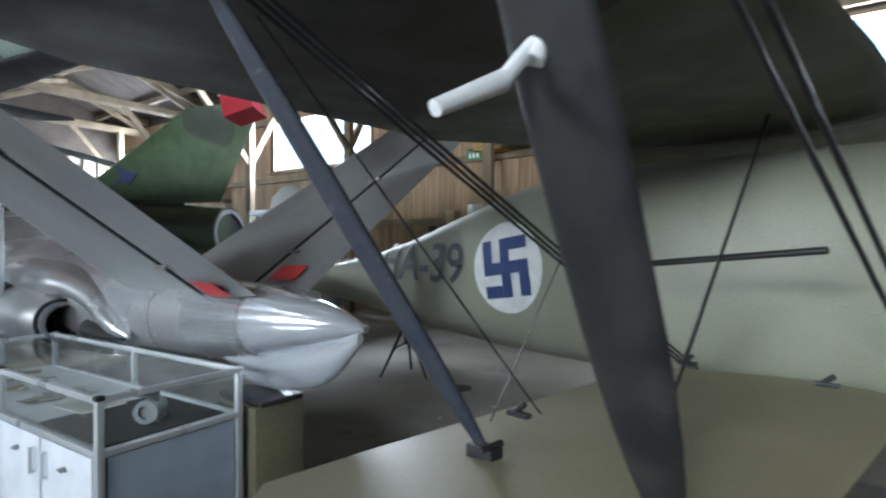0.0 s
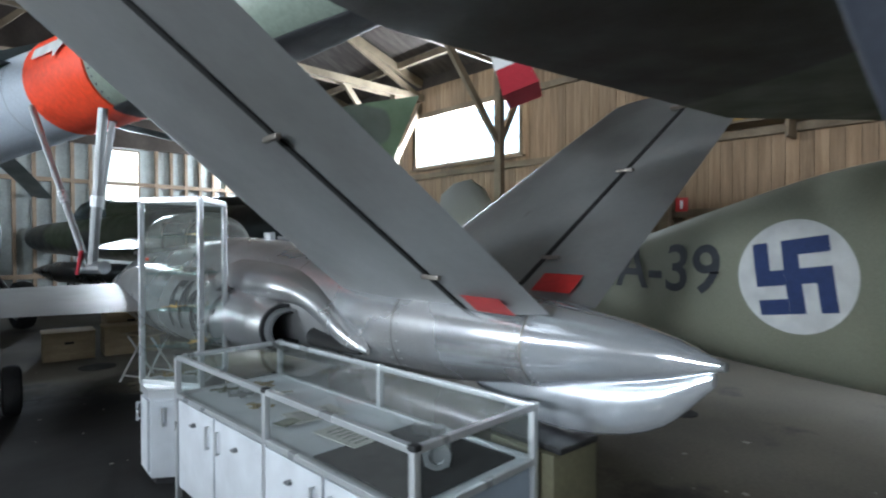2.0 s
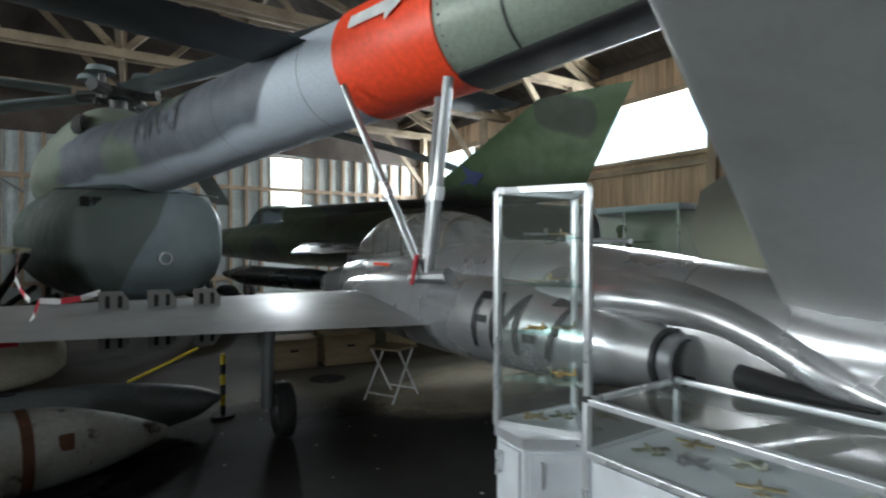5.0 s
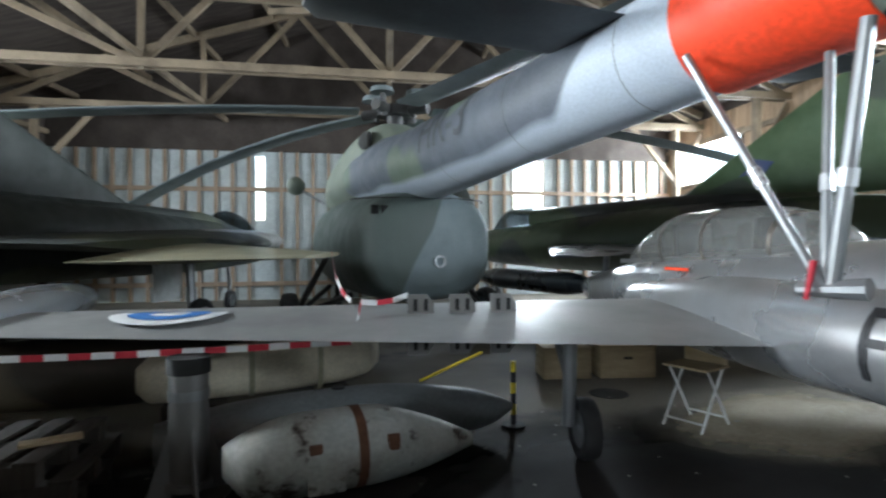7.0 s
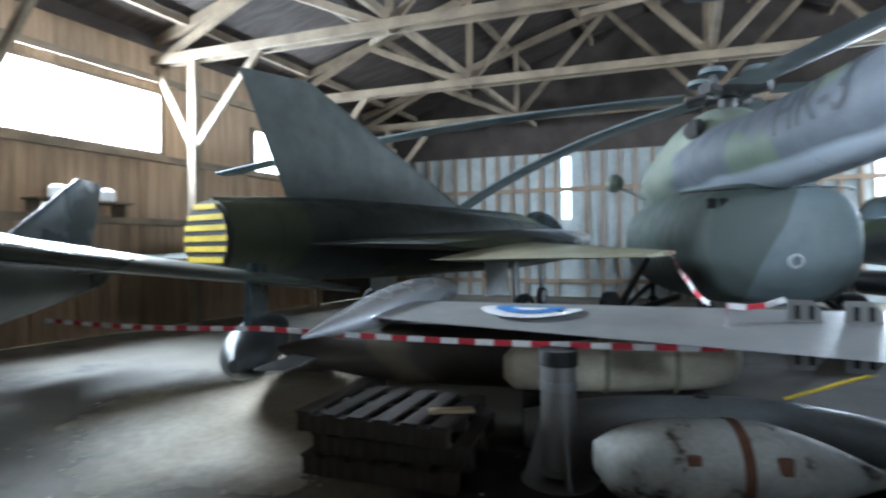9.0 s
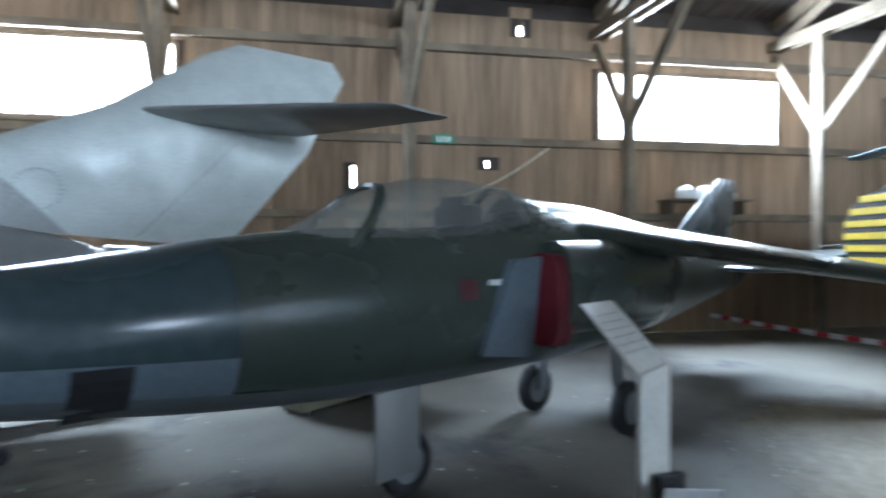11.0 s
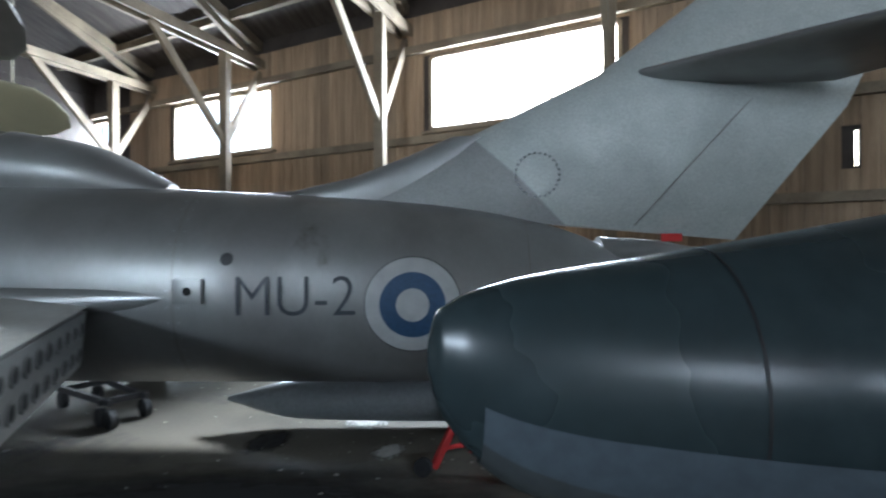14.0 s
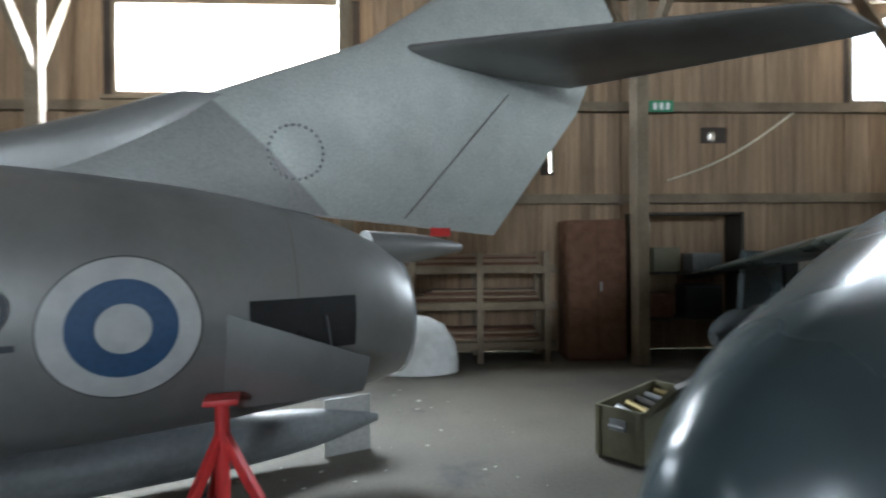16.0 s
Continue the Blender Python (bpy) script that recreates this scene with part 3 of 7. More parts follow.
def truss(u):
    a, b = corners[0].lerp(corners[3], u), corners[1].lerp(corners[2], u)
    mid = a.lerp(b, 0.5)
    at = lambda f, z: a.lerp(b, f) + Vector((0, 0, z))
    roof = lambda f: EAVE - 0.1 + (RIDGE - EAVE - 0.15) * (1 - abs(2 * f - 1))
    along = (corners[3] - corners[0]).normalized()
    ob = thing("roof_truss", Matrix.Identity(4), "pale sawn timber roof truss with double chords and diagonals", "roof truss", "roof trusses of the hangar")
    for off in (-0.12, 0.12):
        bm = bmesh.new()
        beam(bm, at(0.0, 5.35) + along * off, at(1.0, 5.35) + along * off, 0.06, 0.17)
        part("bottom_chord", bm, "timber", ob)
    for f0, f1 in ((0.0, 0.5), (1.0, 0.5)):
        bm = bmesh.new()
        beam(bm, at(f0, roof(f0) - 0.05), at(f1, roof(f1) - 0.05), 0.12, 0.2)
        part("rafter", bm, "timber", ob)
    webs = [(0.0, 0), (0.125, 1), (0.25, 0), (0.375, 1), (0.5, 0), (0.625, 1), (0.75, 0), (0.875, 1), (1.0, 0)]
    for (f0, t0), (f1, t1) in zip(webs, webs[1:]):
        bm = bmesh.new()
        beam(bm, at(f0, roof(f0) - 0.1 if t0 else 5.35), at(f1, roof(f1) - 0.1 if t1 else 5.35), 0.09, 0.14)
        part("diagonal", bm, "timber", ob)
    for f in (0.25, 0.5, 0.75):
        bm = bmesh.new()
        beam(bm, at(f, 5.3), at(f, roof(f)), 0.13, 0.13)
        part("upright", bm, "timber", ob)
    for f0, f1, f2 in ((0.0, 0.045, 0.12), (1.0, 0.955, 0.88)):
        bm = bmesh.new()
        beam(bm, at(f1, 0.0), at(f1, 5.3), 0.16, 0.16)
        part("post", bm, "timber", ob)
        bm = bmesh.new()
        beam(bm, at(f1, 3.55), at(f2, 5.3), 0.08, 0.14)
        part("brace", bm, "timber", ob)
        bm = bmesh.new()
        beam(bm, at(f1, 3.55), at(f0, 5.2), 0.08, 0.14)
        part("brace", bm, "timber", ob)
    return ob


W0, W1 = SPANS["wall_west"]
BAYS = [(x - W0) / (W1 - W0) for x in [-4.0 + 3.6 * k for k in range(-6, 12)] if W0 + 0.2 < x < W1 - 0.2]
for u in BAYS:
    truss(u)


def purlins():
    for side, (low_a, low_b) in enumerate(((corners[0], corners[3]), (corners[1], corners[2]))):
        for f in (0.08, 0.28, 0.48, 0.68, 0.88):
            a, b = low_a.lerp(south, f), low_b.lerp(north, f)
            z = EAVE - 0.12 + (RIDGE - EAVE - 0.1) * f
            bm = bmesh.new()
            beam(bm, a + Vector((0, 0, z)), b + Vector((0, 0, z)), 0.1, 0.16)
            tagged(part("purlin", bm, "timber", None, "", 0), "long timber purlin under the dark roof boards", "purlin", "roof purlins", "structure")
    for f in (0.25, 0.5, 0.75):
        a, b = corners[0].lerp(corners[1], f), corners[3].lerp(corners[2], f)
        bm = bmesh.new()
        beam(bm, a + Vector((0, 0, 5.5)), b + Vector((0, 0, 5.5)), 0.1, 0.14)
        tagged(part("tie_beam", bm, "timber", None, "", 0), "pale timber tie beam running along the trusses", "beam", "tie beams", "structure")
        for k in range(len(BAYS) - 1):
            bm = bmesh.new()
            u0, u1 = BAYS[k], BAYS[k + 1]
            g = min(1, f + 0.125) if k % 2 else max(0, f - 0.125)
            beam(bm, a.lerp(b, u0) + Vector((0, 0, 5.3)), corners[0].lerp(corners[3], u1).lerp(corners[1].lerp(corners[2], u1), g) + Vector((0, 0, 6.6)), 0.07, 0.12)
            tagged(part("wind_brace", bm, "timber", None, "", 0), "slanting timber brace between two roof trusses", "brace", "wind braces", "structure")


purlins()


def window(name, wall_name, opening, panes):
    x0, x1, lo, hi = opening
    ob = thing(name, wall_matrix(*WALLS[wall_name]), "wide wooden hangar window, glaring daylight behind", "window", kind="structure")
    bm = bmesh.new()
    for c, s in (((x0 + x1) / 2, lo), (x1 - x0, 0.07)), (((x0 + x1) / 2, hi), (x1 - x0, 0.07)):
        box(bm, (c[0], 0.06, c[1]), (s[0], 0.1, s[1]))
    for x in (x0, x1):
        box(bm, (x, 0.06, (lo + hi) / 2), (0.07, 0.1, hi - lo))
    part("window_frame", bm, "timber", ob, "", 0)
    for i in range(1, panes):
        x = x0 + (x1 - x0) * i / panes
        bm = bmesh.new()
        box(bm, (x, 0.08, (lo + hi) / 2), (0.03, 0.04, hi - lo))
        part("mullion", bm, "timber", ob, "", 0)
    bm = bmesh.new()
    box(bm, ((x0 + x1) / 2, 0.0, lo - 0.06), (x1 - x0 + 0.3, 0.16, 0.05))
    part("window_sill", bm, "timber", ob, "", 0)
    return ob


number = 0
for wn_, opens in OPENINGS.items():
    for o in opens:
        number += 1
        if o[1] - o[0] > 0.5:
            window("window_%d" % number, wn_, o, 3 if o[1] - o[0] > 2 else 1)
        x0, x1, lo, hi = o
        power = 45
        if o[1] - o[0] < 0.5:
            continue
        m = wall_matrix(*WALLS[wn_]) @ pose((x0 + x1) / 2, 0.2, (lo + hi) / 2, -90, 0, 0)
        lamp("daylight", "AREA", m, power * (x1 - x0) * (hi - lo), x1 - x0, hi - lo, (0.93, 0.97, 1.0))


def girts(name, heights, mat="timber"):
    x0, x1 = SPANS[name]
    for z in heights:
        bm = bmesh.new()
        box(bm, ((x0 + x1) / 2, -0.06, z), (x1 - x0, 0.1, 0.13))
        ob = part("girt", bm, mat, None, "", 0)
        ob.matrix_world = wall_matrix(*WALLS[name])
        tagged(ob, "horizontal timber rail along the hangar wall", "wall rail", "wall rails", "structure")


girts("wall_west", (2.12, 3.4, 4.98))
girts("wall_east", (2.0, 3.25, 4.85))
girts("wall_north", (0.5, 3.4), "stud")


# ---- aircraft ----
def lettering(parent, body, size, mat, place, name="lettering", thick=0.0):
    return part(name, wrap(text_mesh(body, size, thick), place), mat, parent, "", 0)


def roundel(parent, place, rings, lift=(0, 1, 0)):
    """Flat coloured rings bent onto a skin. rings: outer radius, inner radius, paint."""
    for k_, (r, hole, mat) in enumerate(rings):
        up = Vector(lift) * 0.006 * k_
        bm = bmesh.new()
        n, steps = 40, 5
        rows = [[bm.verts.new(up + place((hole + (r - hole) * k / steps) * math.cos(2 * math.pi * i / n), (hole + (r - hole) * k / steps) * math.sin(2 * math.pi * i / n))) for i in range(n)] for k in range(steps + 1)]
        for a, b in zip(rows, rows[1:]):
            for i in range(n):
                try:
                    bm.faces.new((a[i], a[(i + 1) % n], b[(i + 1) % n], b[i]))
                except ValueError:
                    pass
        bmesh.ops.remove_doubles(bm, verts=bm.verts, dist=1e-5)
        part("roundel_ring", bm, mat, parent, "", 0)


def side_of(stations, side, x_of, z_of, off=0.006, flip=1):
    """A map from flat lettering to the flank of a hull."""
    rows = np.array(smooth_rows(stations, 6))

    def place(u, v):
        x, z = x_of + flip * u, z_of + v
        lo, hi, w, p = [np.interp(x, rows[:, 0], rows[:, i]) for i in range(1, 5)]
        s = min(0.98, abs((z - (lo + hi) / 2) / max(0.01, (hi - lo) / 2)))
        return Vector((x, side * (w * (1 - s**p) ** (1 / p) + off), z))

    return place


def hull_seam(parent, stations, x, mat="steel", width=0.008, grow=0.003, name="panel_seam"):
    """A thin riveted joint round a hull."""
    rows = np.array(sorted(smooth_rows(stations, 6), key=lambda row: row[0]))
    cut = lambda u: (u, *[float(np.interp(u, rows[:, 0], rows[:, i])) + g for i, g in ((1, -grow), (2, grow), (3, grow), (4, 0))])
    part(name, hull([cut(x - width / 2), cut(x + width / 2)], steps=1, cap=False), mat, parent)


def rivet_row(parent, stations, x, count=34, r=0.0055):
    rows = np.array(sorted(smooth_rows(stations, 6), key=lambda row: row[0]))
    lo, hi, w, p = [float(np.interp(x, rows[:, 0], rows[:, i])) for i in range(1, 5)]
    bm = bmesh.new()
    for i in range(count):
        a = 2 * math.pi * i / count
        c = Vector((x, w * math.copysign(abs(math.cos(a)) ** (2 / p), math.cos(a)), (lo + hi) / 2 + (hi - lo) / 2 * math.copysign(abs(math.sin(a)) ** (2 / p), math.sin(a))))
        bmesh.ops.create_icosphere(bm, subdivisions=1, radius=r, matrix=Matrix.Translation(c))
    tagged(part("rivets", bm, "steel", parent), "", "", "", "stuff")


def trainer():
    """V-tailed silver jet trainer; x forward from the tip of the tail cone."""
    ob = thing("jet_trainer", pose(1.99, 1.46, 0, 0, 0, 80), "bare-metal jet trainer with a V tail and side exhausts", "aircraft")
    st = [(0.0, 1.06, 1.10, 0.02, 2), (0.2, 0.99, 1.17, 0.09, 2), (0.75, 0.86, 1.25, 0.2, 2), (1.5, 0.76, 1.3, 0.26, 2), (2.4, 0.66, 1.38, 0.34, 2.1),
          (3.4, 0.6, 1.5, 0.42, 2.2), (4.6, 0.57, 1.56, 0.5, 2.3), (6.0, 0.56, 1.5, 0.5, 2.3), (7.6, 0.56, 1.4, 0.46, 2.2), (9.0, 0.62, 1.2, 0.33, 2), (9.9, 0.8, 1.02, 0.12, 2), (10.05, 0.88, 0.94, 0.02, 2)]
    lean_in = lambda x: 0.16 * min(1.0, max(0.0, (4.6 - x) / 1.9))
    tail = [r for r in st if r[0] <= 0.75]
    part("tail_cone", hull(tail, steps=6), "polished", ob, "polished metal tail cone")
    part("fuselage", hull([r for r in st if r[0] >= 0.75], steps=5), "aluminium", ob)
    fin = hull([(0.02, 1.0, 1.06, 0.02, 2), (0.2, 0.82, 1.0, 0.045, 2), (0.5, 0.71, 0.95, 0.06, 2), (0.85, 0.685, 0.92, 0.06, 2), (1.15, 0.75, 0.88, 0.04, 2), (1.3, 0.83, 0.87, 0.02, 2)], n=24)
    part("ventral_fin", fin, "polished", ob)
    stub = rods(((-0.02, 0, 1.08), (0.03, 0, 1.08), 0.018))
    part("tail_light", stub, "steel", ob)
    for x in (0.752, 1.62, 2.75, 4.1):
        hull_seam(ob, st, x, "burnt")
    for x in (0.72, 0.79, 1.58, 1.66):
        rivet_row(ob, st, x)
    for side in (1, -1):
        # near and far tail surface, 35 degrees above level
        c, s = math.cos(radians(36)), math.sin(radians(36))
        q = lambda x, r: (x, side * (0.05 + r * c), 1.13 + r * s)
        up = (0, -side * s, c)
        tail_fin = part("tail_fin", foil([(q(2.3, 0.1), q(1.12, 0.1), 0.11, up), (q(1.75, 2.5), q(1.02, 2.5), 0.07, up), (q(1.68, 2.58), q(1.1, 2.58), 0.03, up)]), "skin", ob, "dull silver V-tail surface")
        part("ruddervator", foil([(q(1.15, 0.14), q(0.62, 0.14), 0.075, up), (q(1.05, 2.5), q(0.62, 2.5), 0.045, up)]), "skin", tail_fin)
        gap = bmesh.new()
        for face in (1, -1):
            beam(gap, Vector(q(1.13, 0.14)) + Vector(up) * face * 0.022, Vector(q(1.035, 2.5)) + Vector(up) * face * 0.012, 0.03, 0.02)
        part("hinge_gap", gap, "dark", tail_fin, "dark gap along the hinge line")
        for face in (1, -1):
            mark = bmesh.new()
            rows = [Vector(q(x, r)) + Vector(up) * face * (0.05 if face > 0 else 0.042) for x, r in ((1.0, 0.17), (1.0, 0.31), (0.76, 0.31), (0.76, 0.17))]
            mark.faces.new([mark.verts.new(p) for p in rows])
            part("red_patch", mark, "red", tail_fin, "red painted warning patch", 0)
            for r in (0.45, 1.35, 2.2):
                bm = bmesh.new()
                box(bm, Vector(q(1.06, r)) + Vector(up) * 0.045 * face, (0.12, 0.022, 0.022), None, 0.005)
                part("hinge", bm, "burnt", tail_fin)
        # engine nacelle and exhaust
        nac = hull([(2.72, 0.79, 1.08, 0.15, 2), (3.0, 0.74, 1.16, 0.21, 2), (3.7, 0.68, 1.26, 0.29, 2), (5.2, 0.66, 1.3, 0.3, 2.2), (6.4, 0.7, 1.22, 0.26, 2.2), (6.9, 0.76, 1.16, 0.2, 2)], n=28, cap=False, y=side * 0.56)
        for v in nac.verts:  # the rear end leans in against the fuselage
            v.co.y -= side * lean_in(v.co.x)
        part("nacelle", nac, "aluminium", ob, "bare metal engine nacelle")
        y = side * (0.56 - lean_in(2.66))
        pipe = disc((2.62, y, 0.93), 0.142, (1, 0, 0), 0.5, 32, 0.122)
        ex = part("exhaust_pipe", pipe, "steel", ob)
        # black lining and an added end disc put the pipe's dark depth into colour
        part("exhaust_opening", disc((2.64, y, 0.93), 0.121, (1, 0, 0), 0.44, 32, 0.108), "dark", ex, "black lining that darkens the inside of the pipe")
        part("exhaust_dark_disc", disc((3.0, y, 0.93), 0.108, (1, 0, 0), 0.02, 28), "dark", ex)
        part("exhaust_collar", disc((2.7, y, 0.93), 0.165, (1, 0, 0), 0.03, 32, 0.14), "black", ex, "dark ring round the pipe")
        fair = hull([(1.8, 0.88, 0.91, 0.015, 2), (2.0, 0.885, 1.03, 0.07, 2), (2.3, 1.0, 1.18, 0.09, 2), (2.55, 1.08, 1.27, 0.13, 2), (2.8, 1.09, 1.33, 0.2, 2), (3.6, 0.9, 1.38, 0.3, 2)], n=28, y=side * 0.3)
        part("exhaust_fairing", fair, "aluminium", ob, "heat-tinted fairing behind the exhaust")
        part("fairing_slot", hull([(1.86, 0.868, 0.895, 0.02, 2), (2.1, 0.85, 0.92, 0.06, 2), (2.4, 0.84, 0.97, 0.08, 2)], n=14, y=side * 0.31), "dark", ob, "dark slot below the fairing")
        # wing
        root, tip = 0.45, 6.02
        wing = part("wing", foil([((6.7, side * root, 0.95), (4.5, side * root, 0.9), 0.24, (0, 0, 1)), ((6.1, side * tip, 1.0), (5.2, side * tip, 0.97), 0.1, (0, 0, 1))]), "skin", ob)
        tank = hull([(4.5, 0.89, 0.92, 0.015, 2), (5.0, 0.85, 1.03, 0.11, 2), (5.7, 0.83, 1.17, 0.19, 2), (6.4, 0.86, 1.23, 0.2, 2), (7.0, 0.93, 1.2, 0.15, 2), (7.25, 1.04, 1.08, 0.02, 2)], n=28, y=side * 6.14)
        part("tip_tank", tank, "polished", ob, "polished wing tip tank")
        for yy in (2.3, 2.62, 2.94):
            for z0, sg in ((1.0, 1), (0.88, -1)):
                brake = bmesh.new()
                o = [(5.6, side * (yy + dx), z0 + sg * dz) for dx, dz in ((-0.1, 0), (-0.1, 0.1), (-0.05, 0.17), (0.1, 0.17), (0.1, 0))]
                skin_rings(brake, [o, [(p[0] + 0.012, p[1], p[2]) for p in o]])
                br = part("airbrake", brake, "satin", ob)
                for d in (-0.04, 0.04):
                    part("slot", boxes(((5.594, side * (yy + d), z0 + sg * 0.09), (0.004, 0.03, 0.09))), "dark", br, "", 0)
        leg = rods(((5.2, side * 1.9, 0.9), (5.25, side * 1.9, 0.25), 0.05), ((5.25, side * 1.9, 0.55), (5.55, side * 1.9, 0.85), 0.025))
        part("landing_gear_leg", leg, "steel", ob)
        wheel("main_wheel", ob, (5.25, side * 1.78, 0.22), 0.22, 0.14)
    part("nose_leg", rods(((8.6, 0, 0.7), (8.65, 0, 0.2), 0.04)), "steel", ob)
    wheel("nose_wheel", ob, (8.65, 0, 0.17), 0.17, 0.1)
    canopy_rows = [(4.75, 1.4, 1.5, 0.06, 2), (5.1, 1.3, 1.72, 0.28, 2.1), (5.8, 1.25, 1.87, 0.35, 2.2), (6.8, 1.2, 1.88, 0.36, 2.2), (7.5, 1.2, 1.7, 0.32, 2.1), (8.1, 1.2, 1.4, 0.2, 2), (8.3, 1.25, 1.32, 0.1, 2)]
    part("canopy", hull(canopy_rows, n=32, steps=5), "canopy", ob, "dusty clear canopy")
    for x in (5.3, 6.15, 6.9, 7.45):
        hull_seam(ob, canopy_rows, x, "burnt", 0.05, 0.005, "canopy_frame")
    for side in (1, -1):
        rail = bmesh.new()
        beam(rail, (5.05, side * 0.33, 1.44), (8.0, side * 0.3, 1.36), 0.02, 0.05)
        part("canopy_rail", rail, "satin", ob)
    for x in (5.6, 6.9):
        part("seat", boxes(((x, 0, 1.42), (0.12, 0.4, 0.7)), ((x + 0.25, 0, 1.2), (0.45, 0.4, 0.12)), bevel=0.03), "black", ob)
    side = side_of([(2.72, 0.79, 1.08, 0.15, 2), (3.0, 0.74, 1.16, 0.21, 2), (3.7, 0.68, 1.26, 0.29, 2), (5.2, 0.66, 1.3, 0.3, 2.2)], 1, 3.6, 1.0, 0.012, -1)
    lettering(ob, "FM-7", 0.54, "black", lambda u, v: side(u * 0.74, v) + Vector((0, 0.56 - lean_in(3.6 - u * 0.74), 0)))
    for x, z in ((6.3, 1.32),):
        part("rescue_mark", boxes(((x, 0.515, z), (0.42, 0.006, 0.03))), "orange", ob, "orange rescue stripe", 0)
    hook = rods(((3.9, 0, 1.52), (3.9, 0, 1.6), 0.05), ((3.7, 0, 1.55), (3.35, 0, 1.54), 0.018))
    part("spine_fitting", hook, "steel", ob)
    place = lambda u, v: Vector((5.62 + v * 0.9, 4.78 - u, 1.04 - 0.05 * (v / 0.5) ** 2 + 0.008))
    roundel(ob, place, [(0.4, 0.0, "white"), (0.28, 0.14, "sky_blue")], (0, 0, 1))
    return ob


def helicopter():
    """Large transport helicopter; x forward, origin under the rear of the cabin."""
    ob = thing("transport_helicopter", pose(0.97, 10.6, 0, 0, 0, 94.8), "grey-green camouflaged transport helicopter with drooping rotor blades", "helicopter")
    body = hull([(0.0, 1.05, 2.1, 0.55, 2.4), (0.1, 0.88, 2.26, 0.86, 2.7), (0.5, 0.78, 2.34, 0.97, 2.8), (1.3, 0.74, 2.4, 1.02, 2.8), (3.0, 0.72, 2.5, 1.04, 2.8), (4.4, 0.8, 2.5, 1.05, 2.5), (5.3, 1.0, 2.2, 0.75, 2.2), (5.7, 1.3, 1.8, 0.3, 2)])
    part("cabin", body, "cabin", ob)
    pylon = hull([(0.9, 2.25, 3.1, 0.42, 2), (1.5, 2.2, 3.5, 0.6, 2.2), (2.1, 2.2, 3.66, 0.66, 2.3), (2.8, 2.2, 3.55, 0.78, 2.4), (3.6, 2.2, 3.2, 0.9, 2.4), (4.6, 2.2, 2.7, 0.75, 2)])
    part("rotor_pylon", pylon, "heli_green", ob)
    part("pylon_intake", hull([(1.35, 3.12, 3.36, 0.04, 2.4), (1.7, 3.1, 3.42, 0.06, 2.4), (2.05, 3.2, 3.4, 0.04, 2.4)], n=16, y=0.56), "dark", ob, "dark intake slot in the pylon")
    part("rear_boom", hull([(-8.2, 2.55, 3.05, 0.22, 2), (-6.2, 2.42, 3.02, 0.29, 2), (-5.55, 2.385, 3.06, 0.325, 2)]), "boom_tail", ob, "pale grey-green rear boom")
    boom_rows = [(-5.6, 2.395, 3.05, 0.32, 2), (-4.8, 2.37, 3.06, 0.34, 2), (-4.0, 2.35, 3.09, 0.37, 2), (-2.6, 2.31, 3.13, 0.41, 2), (-1.2, 2.25, 3.18, 0.46, 2), (0.0, 2.21, 3.22, 0.53, 2), (0.7, 2.24, 3.26, 0.6, 2), (1.6, 2.26, 3.34, 0.68, 2.1), (2.6, 2.26, 3.3, 0.75, 2.2)]
    part("tail_boom", hull(boom_rows), "boom", ob, "grey boom with green patches and a pale underside")
    for x in (-4.3, -2.9, -1.3):
        hull_seam(ob, boom_rows, x, "strut_dark", 0.006, 0.002)
    tail_rows = [(-8.2, 2.55, 3.05, 0.22, 2), (-6.2, 2.42, 3.02, 0.29, 2), (-5.55, 2.385, 3.06, 0.325, 2)]
    for x in (-6.05, -7.1):
        hull_seam(ob, tail_rows, x, "black", 0.015, 0.004)
    rivet_row(ob, tail_rows, -5.66, 40, 0.009)
    band = hull([(-5.62, 2.375, 3.07, 0.335, 2), (-5.2, 2.365, 3.075, 0.35, 2), (-4.75, 2.352, 3.082, 0.365, 2)], n=48)
    band_ob = part("warning_band", band, "orange", ob, "bright fluorescent red band")
    arrow_st = [(-5.62, 2.375, 3.07, 0.335, 2), (-4.75, 2.352, 3.082, 0.365, 2)]
    pl = side_of(arrow_st, 1, -5.18, 2.84, 0.02, -1)
    bm = bmesh.new()
    for poly in (((-0.24, -0.05), (0.1, -0.05), (0.1, 0.03), (-0.24, 0.03)), ((0.1, -0.1), (0.27, -0.005), (0.1, 0.08))):
        bm.faces.new([bm.verts.new((u, v, 0)) for u, v in poly])
    me = bpy.data.meshes.new("arrow_source")
    bm.to_mesh(me)
    bm.free()
    part("arrow", wrap(me, pl), "white", band_ob, "white painted arrow", 0)
    dark = hull([(-8.1, 2.54, 2.6, 0.08, 2), (-6.9, 2.445, 2.52, 0.14, 2), (-5.64, 2.37, 2.44, 0.15, 2)], n=24)
    part("boom_keel", dark, "black", ob)
    lettering(ob, "HR-3", 0.62, "code_grey", side_of(boom_rows, 1, -1.5, 2.84, 0.012, -1), thick=0.004)
    for side in (1, -1):
        part("stabiliser", foil([((-3.4, side * 0.1, 3.0), (-4.35, side * 0.1, 2.9), 0.12, (0, 0, 1)), ((-3.5, side * 2.0, 2.99), (-4.35, side * 2.0, 2.89), 0.11, (0, 0, 1)), ((-3.65, side * 2.1, 2.98), (-4.22, side * 2.1, 2.9), 0.05, (0, 0, 1))]), "stabiliser", ob, "dark stabiliser panel")
